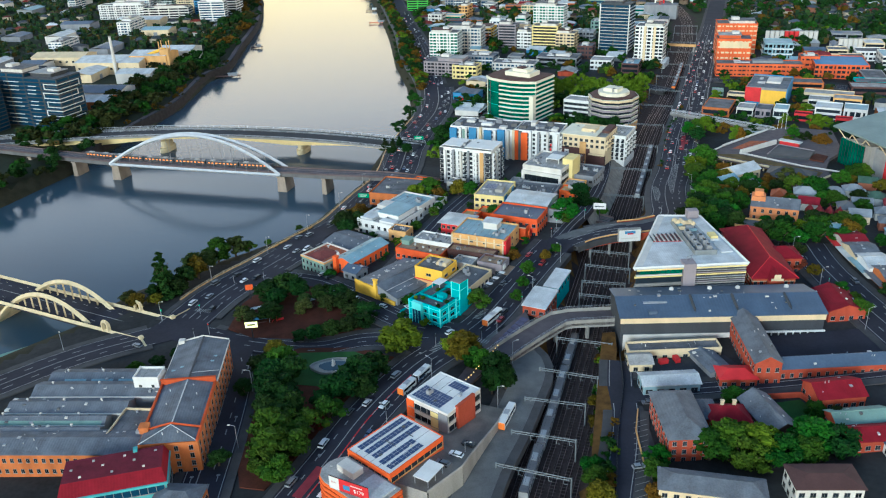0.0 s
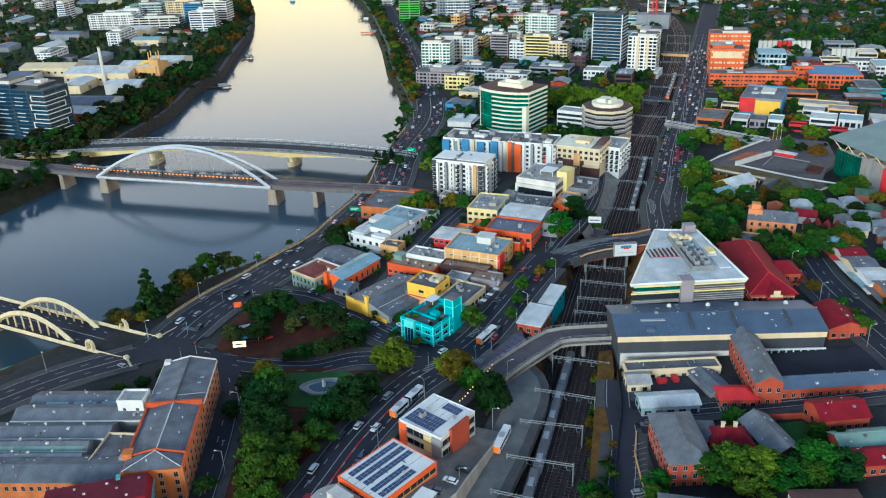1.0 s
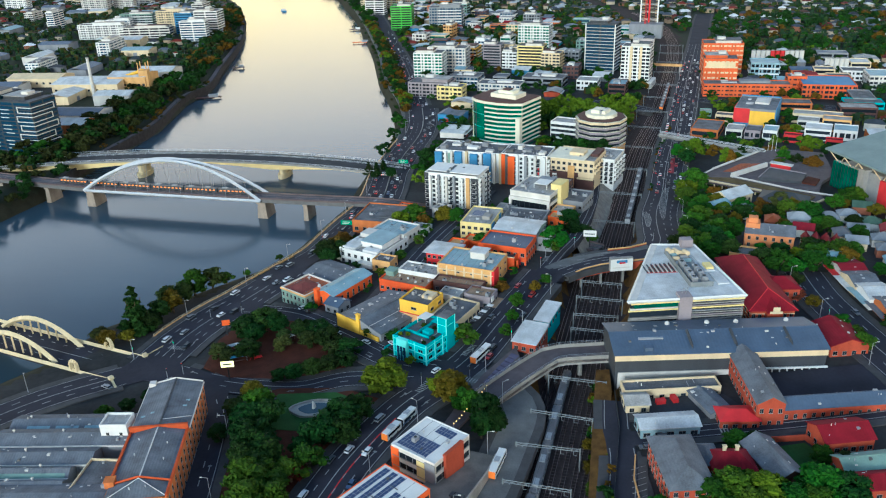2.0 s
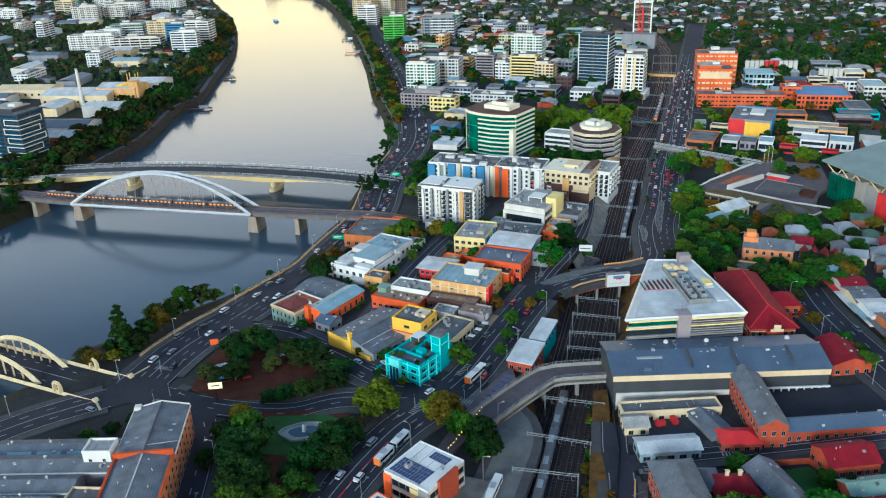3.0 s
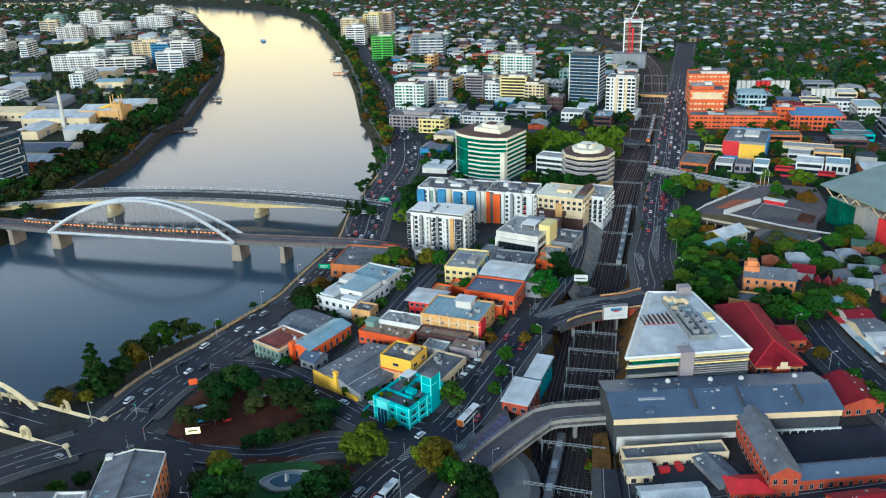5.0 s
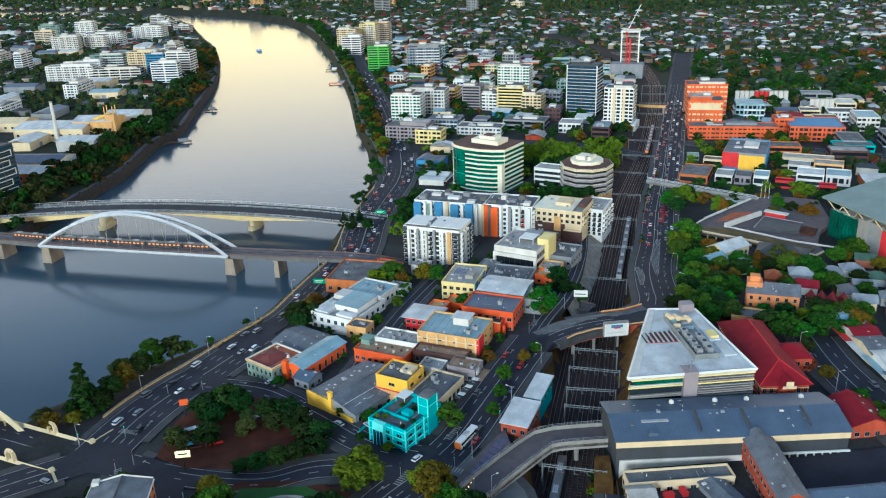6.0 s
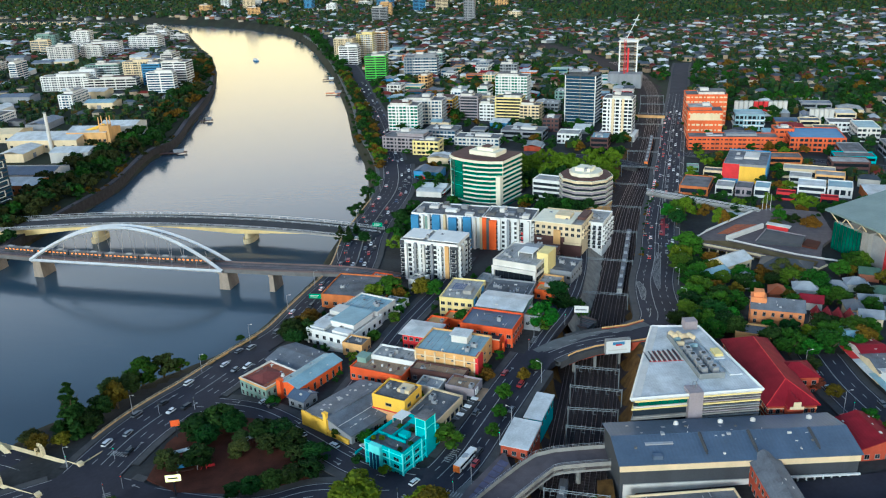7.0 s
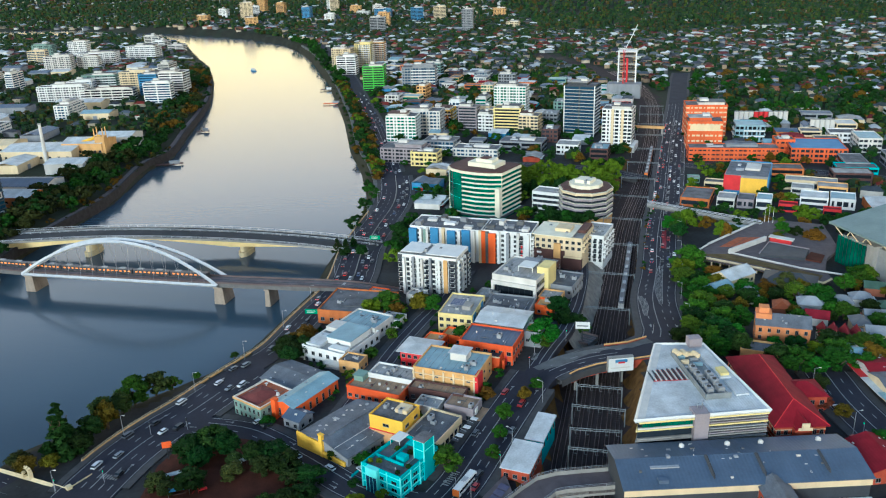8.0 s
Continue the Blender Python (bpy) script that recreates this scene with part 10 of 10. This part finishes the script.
def bus(label, x, y, heading, length=12.2, front=None, joint=False):
    e = thing("bus", label, "bus", x, y, lz(x, y) + 0.45, heading)
    half = [(-length / 2, length / 2)] if not joint else [(-length / 2, -0.6), (0.6, length / 2)]
    for a, b in half:
        part("body", M().box(-1.25, a, 0.35, 1.25, b, 2.9).box(-1.15, a + 0.1, 2.9, 1.15, b - 0.1, 3.1), BUS_W, e)
        part("side_window", M().box(-1.28, a + 0.6, 1.5, 1.28, b - 0.8, 2.5), GLASS, e)
        part("roof_unit", M().cbox(0, (a + b) / 2, 3.1, 1.6, 2.6, 0.35), GALV, e)
        for sy_ in (a + 1.8, b - 2.4):
            for sx_ in (-1.12, 1.12):
                part("wheel", M().bar((sx_ - 0.14, sy_, 0.48), (sx_ + 0.14, sy_, 0.48), 0.48, 10), RUBBER, e)
    if joint:
        part("bellows", M().box(-1.15, -0.6, 0.6, 1.15, 0.6, 2.8), RUBBER, e)
    part("end_panel", M().box(-1.27, -length / 2 - 0.06, 0.4, 1.27, -length / 2, 2.95), TRAIN_ORANGE, e, "orange end panel")
    part("windscreen", M().box(-1.1, length / 2 + 0.0, 1.2, 1.1, length / 2 + 0.05, 2.6), GLASS, e)


bus("white city bus with an orange rear on the busway", 16, 224, -22)
bus("white city bus waiting at the crossing", 15, 291, -33)
bus("articulated white bus with an orange end", -15.5, 249, -32, 18, None, True)

# ---- street furniture ----
LAMPS = M().bar((0, 0, -1), (0, 0, 9), 0.13, 6, 0, 0.08).bar((0, 0, 9), (1.8, 0, 9.5), 0.07)
lamp_pole = LAMPS.mesh("pole", GALV)
lamp_head = M().box(1.5, -0.18, 9.38, 2.3, 0.18, 9.55).mesh("lamp_head", OFFWHITE)
for road, off, y0, y1, gap in (("river_drive", -11, 310, 390, 34), ("river_narrows", -8, 395, 505, 34), ("river_rise", -11.5, 510, 700, 34), ("main_street", 10, 190, 380, 30), ("milton_road", 12, 400, 800, 36), ("milton_road", 0, 480, 900, 36), ("north_quay", -9, 200, 300, 30), ("quay_lane", 8, 180, 290, 32), ("terrace_road", -9.6, 200, 350, 30), ("busway", -5.5, 170, 270, 26)):
    c, s, w, n_ = CURVES[road]
    last = None
    for i in range(len(c)):
        p = c[i] + s[i] * off
        if y0 < p[1] < y1 and (last is None or np.linalg.norm(p - last) > gap) and road_gap(np.array([p[0]]), np.array([p[1]]), road)[0] > 0.5:
            last = p
            e = thing("street_lamp", "grey steel street lamp with a short arm", "street lamp", p[0], p[1], lz(*p) + 0.5, math.degrees(math.atan2(-s[i][1] * np.sign(off or 1), -s[i][0] * np.sign(off or 1))), "street lamps")
            put("pole", lamp_pole, e)
            put("lamp_head", lamp_head, e)
SIGBOX = M().cbox(0, 0, 4.2, 0.45, 0.35, 1.2).mesh("signal_head", DARK_STEEL)
SIGLIT = M().cbox(0, -0.2, 4.3, 0.24, 0.06, 0.24).mesh("signal_lens", GREENSIG)
SIGRED = M().cbox(0, -0.2, 5.0, 0.24, 0.06, 0.24).mesh("signal_lens", TAIL)
SIGPOLE = M().bar((0, 0, -1), (0, 0, 5.6), 0.1, 6).mesh("pole", GALV)
for i, (x, y) in enumerate(((-103, 296), (-112, 315), (-128, 312), (-108, 292), (-8, 293), (12, 291), (-8, 274), (10, 276), (28, 301), (48, 366), (68, 390), (52, 378), (108, 392), (-90, 346), (-104, 345), (150, 320), (154, 300))):
    e = thing("traffic_light", "traffic signal on a grey steel pole", "traffic light", x, y, lz(x, y) + 0.5, i * 40, "traffic lights")
    put("pole", SIGPOLE, e)
    put("signal_head", SIGBOX, e)
    put("signal_lens", SIGLIT if i % 3 else SIGRED, e)


def billboard(label, x, y, z, rz, w, h, face, post=None, stripes=()):
    e = thing("billboard", label, "billboard", x, y, z, rz)
    part("panel", M().box(-w / 2, -0.15, 0, w / 2, 0.15, h), face, e)
    part("frame", M().box(-w / 2 - 0.12, -0.1, -0.12, w / 2 + 0.12, 0.1, 0).box(-w / 2 - 0.12, -0.1, h, w / 2 + 0.12, 0.1, h + 0.12), DARK_STEEL, e)
    if post:
        part("post", M().bar((0, 0.1, -post), (0, 0.1, 0), 0.25, 6), DARK_STEEL, e)
    for x0, z0, x1, z1, mt in stripes:
        part("printed_shape", M().box(x0, -0.19, z0, x1, -0.15, z1), mt, e)
    return e


bx0, by0, _ = on(fr, 4.0, -5.2, 0)
bb_ = billboard("red and white advertising billboard with a price", bx0, by0, 6.2, -27, 13, 4.2, RED, 9, ((-6.5, 0, -3.2, 4.2, WHITE), (-5.8, 2.2, -4.2, 2.7, RED), (-1.8, 1.0, 0.4, 2.6, BLUE), (0.6, 2.9, 4.6, 3.2, WHITE)))
tcv = bpy.data.curves.new("price", 'FONT')
tcv.body, tcv.size, tcv.extrude = "$179", 1.7, 0.02
tob = bpy.data.objects.new("price", tcv)
dg = bpy.context.evaluated_depsgraph_get()
scene.collection.objects.link(tob)
bpy.context.view_layer.update()
tme = bpy.data.meshes.new_from_object(tob.evaluated_get(bpy.context.evaluated_depsgraph_get()))
bpy.data.objects.remove(tob)
tme.materials.clear()
tme.materials.append(WHITE)
pt = new("price_lettering", tme)
pt.parent = bb_
pt.matrix_basis = pose(1.6, -0.2, 1.0, 90, 0, 0)
billboard("small pale roadside billboard", 77, 397, 1.5, -10, 6.5, 3.4, WHITE, 6, ((-2.6, 1.2, 2.4, 1.7, DARK),))
billboard("lit yellow advertising sign on a pole", -83, 289, -1.2, 5, 5.0, 2.6, glow("lit_sign", (1.0, 0.9, 0.35), 1.2), 6, ((-1.6, 1.0, 1.6, 1.6, DARK),))
billboard("orange road sign on a pole", -92, 326, -3, 10, 3.4, 2.6, ORANGE, 6)
sg = billboard("white poster billboard beside the overbridge", 85, 360, -0.5, 4, 10.5, 6.0, WHITE, 8, ((-2.5, 4.0, 2.6, 5.4, BLUE), (-1.2, 3.6, 1.6, 4.4, RED), (-4.4, 1.4, 4.0, 1.9, OFFWHITE)))
part("box_frame", M().box(-5.4, 0.15, -0.3, 5.4, 2.2, 6.2), CONC, sg)
for x, y, rz, z in ((-52, 452, -10, -9), (-22, 560, -10, -8)):
    e = billboard("green overhead motorway direction sign", x, y, z, rz, 6.5, 2.6, mat("sign_green", (0.01, 0.3, 0.14), 0.5), 6.5, ((-2.4, 1.5, 2.2, 1.8, WHITE), (-2.4, 0.7, 1.4, 1.0, WHITE)))
g_ = billboard("green sign panel on the bridge parapet", -138.5, 300.2, -10.4, -26, 7, 1.3, mat("panel_green", (0.01, 0.3, 0.14), 0.5), None)

# ---- walls, fences, awnings, jetties ----
YARD_EDGE = [(-9.6, 182.5, 4.3), (0.4, 193.0, 4.2), (3.6, 200.6, 3.1), (8.5, 211, 1.4), (12.5, 219, 0.4), (15.6, 228, -0.7)]
YARD_BACK = [(-24.5, 190, 4.3), (-17.5, 200.5, 4.2), (-12.5, 206.5, 3.1), (-6.5, 214, 1.4), (-1, 222, 0.4), (4.8, 232.5, -0.7)]
top, wall_, coping = M(), M(), M()
for (a, b), (c_, d) in zip(zip(YARD_EDGE, YARD_EDGE[1:]), zip(YARD_BACK, YARD_BACK[1:])):
    top.face([a, b, d, c_])
    n = Vector((b[1] - a[1], a[0] - b[0], 0)).normalized() * 0.5
    A, B = Vector(a), Vector(b)
    wall_.face([(A.x + n.x, A.y + n.y, -6), (B.x + n.x, B.y + n.y, -6), (B.x + n.x, B.y + n.y, B.z + 0.6), (A.x + n.x, A.y + n.y, A.z + 0.6)])
    wall_.face([(B.x, B.y, B.z - 0.3), (A.x, A.y, A.z - 0.3), (A.x, A.y, A.z + 0.6), (B.x, B.y, B.z + 0.6)])
    coping.bar((A.x + n.x / 2, A.y + n.y / 2, A.z + 0.66), (B.x + n.x / 2, B.y + n.y / 2, B.z + 0.66), 0.34)
for ends in ((YARD_BACK[0], YARD_EDGE[0]), (YARD_EDGE[-1], YARD_BACK[-1])):
    (x0, y0, z0), (x1, y1, z1) = ends
    wall_.face([(x0, y0, -6), (x1, y1, -6), (x1, y1, z1), (x0, y0, z0)])
tagged(part("yard", top, YARD_CONC), "ramped concrete yard behind the solar-roofed offices", "yard", kind="structure")
rw = tagged(part("retaining_wall", wall_, CONC), "long weathered concrete retaining wall below the yard", "wall", kind="structure")
part("coping", coping, CONC, rw)
e = thing("car_port", "flat pale car port roof on thin posts in the office yard", "car port", -9.2, 188.8, 4.25, -33)
part("roof", M().box(-2.6, -4.2, 2.6, 2.6, 4.2, 2.85), WHITE, e)
for lx in (-2.3, 2.3):
    for ly in (-3.8, 0, 3.8):
        part("post", M().cbox(lx, ly, -0.4, 0.16, 0.16, 3.1), GALV, e)
for i in range(6):
    aw = thing("awning", "white striped fabric awning over the footpath", "awning", 12.5 + i * 1.55, 314.5 + i * 2.6, -1.2, -31, "shop awnings")
    part("canopy", M().prism([(0, -1.0), (2.6, -1.0), (2.6, 1.0), (0, 1.0)], 2.6, 2.75), WHITE if i % 2 else DARK, aw)
    part("arm", M().bar((0, 0, 3.4), (2.5, 0, 2.7), 0.06), GALV, aw)
for x, y, rz, w in ((-227, 842, 10, 26), (-228, 994, 5, 14), (-93, 1140, 0, 24), (-110, 1255, 0, 18)):
    j = thing("jetty", "small dark timber jetty on piles", "jetty", x, y, WATER_Z, rz)
    part("deck", M().cbox(0, 0, 1.4, w, 5, 0.4), BROWN if y != 1140 else ORANGE, j)
    for k in range(4):
        part("pile", M().cyl(-w / 2 + 1 + k * (w - 2) / 3, -2, -3, 2.6, 0.25, 0.25, 6), BARK, j)
    part("shelter", M().cbox(w * 0.2, 0, 1.8, w * 0.35, 4, 2.2).cbox(w * 0.2, 0, 4.0, w * 0.4, 4.8, 0.3), GREY if y != 1255 else WHITE, j)
ferry = thing("ferry", "small white ferry boat on the river", "boat", -255, 1500, WATER_Z, 30)
part("hull", M().prism([(-2.6, -9), (2.6, -9), (2.6, 5), (0, 10), (-2.6, 5)], -0.5, 1.4), BLUE, ferry)
part("cabin", M().cbox(0, -1.5, 1.4, 4.2, 11, 2.2), WHITE, ferry)
part("cabin_roof", M().cbox(0, -1.5, 3.6, 4.8, 12, 0.2), WHITE, ferry)
# riverside railing and lower walkway
wk = thing("riverside_railing", "thin steel railing along the riverside path", "railing")
for road in ("river_drive", "river_narrows", "river_rise"):
    m = M()
    c, s, w, n_ = CURVES[road]
    sel = (c[:, 1] > 322) & (c[:, 1] < {"river_drive": 388, "river_narrows": 500}.get(road, 640)) & (c[:, 1] > {"river_rise": 497}.get(road, 0))
    o = w / 2 + 2.6
    railing(m, c[sel], s[sel], -o, land(*(c[sel] - s[sel] * o).T) + 0.5, 1.1, 0.1)
    tagged(part("rail", m, CREAM, wk), kind="stuff")
    m = M()
    strip(m, c[sel], s[sel], -o - 0.5, -o + 0.3, 0.62, 6.0)
    part("kerb_wall", m, BEIGE, wk, "low tan retaining wall below the railing")
canal = thing("river_walkway", "green-edged floating walkway below the quay", "walkway")
part("deck", M().bar((-250, 262, -20), (-168, 322, -20), 2.0), SAGE, canal)
part("wall", M().bar((-222, 236, -12.6), (-150, 298, -12.6), 0.6), CREAM_STONE, canal)

LIGHT_A, LIGHT_B = (3.0, 240.8), (15.4, 262.8)
bulb = M().cyl(0, 0, 0, 0.3, 0.16, 0.16, 6).mesh("bulb", WARM)
sl = thing("festoon_lights", "string of warm bulbs along the plaza path", "string lights")
for k in range(14):
    u = k / 13
    put("bulb", bulb, sl, LIGHT_A[0] + (LIGHT_B[0] - LIGHT_A[0]) * u, LIGHT_A[1] + (LIGHT_B[1] - LIGHT_A[1]) * u, 3.0 - 0.5 * math.sin(3.14 * ((u * 3) % 1)))
part("cable", M().bar((*LIGHT_A, 3.3), (*LIGHT_B, 3.3), 0.04), DARK_STEEL, sl)
for p in (LIGHT_A, LIGHT_B):
    part("post", M().bar((*p, lz(*p) - 0.5), (*p, 3.6), 0.09, 6), GALV, sl)
# red bus lane, stop lines, zebra crossings and arrows
c, s = spline(ROADS["main_street"][0], 3.0)
sel = (c[:, 1] > 178) & (c[:, 1] < 256)
m = M()
strip(m, c[sel], s[sel], 1.2, 1.6, 0.45, 0.02, land(*(c[sel] + s[sel] * 1.4).T))
tagged(part("bus_lane_line", m, RED), "thin red painted bus lane line", "road marking", kind="structure")
sel = (c[:, 1] > 190) & (c[:, 1] < 206)
m = M()
strip(m, c[sel], s[sel], -3.2, 1.0, 0.44, 0.02, land(*(c[sel] - s[sel] * 1.0).T))
tagged(part("bus_lane", m, RED_LANE), "red painted bus lane patch", "road marking", kind="structure")
m = M()


def dash(x, y, ang, w, l):
    u, v = Vector((math.cos(radians(ang)), math.sin(radians(ang)))), Vector((-math.sin(radians(ang)), math.cos(radians(ang))))
    P = [Vector((x, y)) + u * a + v * b for a, b in ((-l / 2, -w / 2), (l / 2, -w / 2), (l / 2, w / 2), (-l / 2, w / 2))]
    m.face([(q.x, q.y, lz(q.x, q.y) + 0.58) for q in P])


for cx, cy, ang, k in ((-7, 274, -33, 8), (9, 276, 57, 7), (-9, 293, 57, 7), (11, 297, -33, 8), (-107, 291, 20, 7), (-112, 318, 70, 8), (92, 236, 88, 5), (52, 376, -20, 6)):
    for i in range(k):
        a = radians(ang + 90)
        dash(cx + math.cos(a) * (i - k / 2) * 1.1, cy + math.sin(a) * (i - k / 2) * 1.1, ang, 0.5, 2.6)
for road in ("main_street", "river_drive", "river_rise", "block_street", "milton_road", "quay_lane"):
    c, s, w, n_ = CURVES[road]
    for i in range(4, len(c) - 2, 6):
        if 190 < c[i][1] < 600:
            for off in (-w * 0.3, w * 0.3):
                q = c[i] + s[i] * off
                ang = math.degrees(math.atan2(s[i][0], -s[i][1]))
                dash(q[0], q[1], ang, 0.3, 3.0)
                d2 = np.array([math.cos(radians(ang)), math.sin(radians(ang))]) * 1.6
                dash(q[0] + d2[0], q[1] + d2[1], ang + 90, 0.8, 1.2)
tagged(part("road_arrow", m, LINE), "white painted arrows and crossings on the asphalt", "road marking", kind="stuff")
# hatched medians and the red lane of the highway
def hatch(name, pts, width, n, label):
    global m
    m = M()
    c, s = spline(pts, 2.0)
    for i in range(0, len(c) - 1):
        ang = math.degrees(math.atan2(c[i + 1][1] - c[i][1], c[i + 1][0] - c[i][0]))
        wd = width * math.sin(math.pi * (0.12 + 0.76 * i / len(c)))
        if i % n == 0:
            dash(c[i][0], c[i][1], ang + 60, 0.7, wd)
        for sg in (-1, 1):
            q = c[i] + s[i] * sg * wd * 0.5
            dash(q[0], q[1], ang, 0.3, 2.1)
    tagged(part(name, m, LINE), label, "road marking", kind="stuff")


hatch("hatched_median", [(124, 432), (130, 455), (137, 477), (144, 497)], 4.0, 1, "white hatched median painted on the highway")
hatch("hatched_shoulder", [(111, 414), (115, 430), (117, 446)], 3.4, 1, "white hatched shoulder painted beside the highway")
hatch("hatched_bay", [(174, 558), (179, 572), (184, 588)], 4.0, 1, "white hatched bay painted beside the highway")
m = M()
for i in range(16):
    dash(155.5 + 10 * i / 15, 527 + 32 * i / 15, 73, 2.4, 2.3)
tagged(part("turning_lane", m, RED_LANE), "red painted turning lane on the highway", "road marking", kind="structure")
# parked cars, bins and fences in the yards
kit = thing("skip_bin", "red steel skip bin in the yard", "skip bin", 75, 253, lz(75, 253) + 0.4, 10, "yard skips")
part("tub", M().prism([(-1.6, -0.9), (1.6, -0.9), (1.6, 0.9), (-1.6, 0.9)], 0.1, 1.5), RED, kit)
part("rim", M().cbox(0, 0, 1.5, 3.5, 2.0, 0.12), RED, kit)
copy_thing(kit, pose(80, 254, lz(80, 254) + 0.4, 0, 0, 100))
for pts, mt, h, lab in (([(104, 228), (101, 214), (107, 203), (119, 201)], LEAF_DARK, 1.8, "clipped dark hedge beside the lawn"), ([(104, 229), (115, 229), (123, 210), (119, 202)], REDBRICK, 1.6, "low red brick garden wall"), ([(120, 201), (150, 203)], REDBRICK, 1.8, "low red brick boundary wall"), ([(61, 262), (58, 240), (50, 210), (44, 180)], DARK_STEEL, 1.3, "dark steel mesh fence beside the railway"), ([(56, 199), (57, 215), (60, 226)], BEIGE, 0.6, "low timber kerb of the planting strip")):
    fe = thing("hedge" if mt is LEAF_DARK else "wall" if mt is REDBRICK else "fence", lab, "hedge" if mt is LEAF_DARK else "wall" if mt is REDBRICK else "fence")
    for (x0, y0), (x1, y1) in zip(pts, pts[1:]):
        L2 = math.hypot(x1 - x0, y1 - y0)
        t = 0.5 if mt is LEAF_DARK else 0.2 if mt is not DARK_STEEL else 0.06
        ob = part("panel", M().box(0, -t, -1.2, L2, t, h), mt, fe)
        dz = lz(x1, y1) - lz(x0, y0)
        ob.matrix_basis = Matrix.Translation((x0, y0, lz(x0, y0) + 0.5)) @ Matrix.Rotation(math.atan2(y1 - y0, x1 - x0), 4, 'Z') @ Matrix.Rotation(-math.atan2(dz, L2), 4, 'Y')

med = thing("median_barrier", "low concrete median barrier along the river drive", "barrier")
m = M()
c, s, w, n_ = CURVES["river_rise"]
sel = (c[:, 1] > 500) & (c[:, 1] < 800)
p = (c + s * 0.4)[sel]
z = land(p[:, 0], p[:, 1])
for i in range(len(p) - 1):
    m.bar((*p[i], z[i] + 0.7), (*p[i + 1], z[i + 1] + 0.7), 0.35)
part("barrier", m, CONC, med)
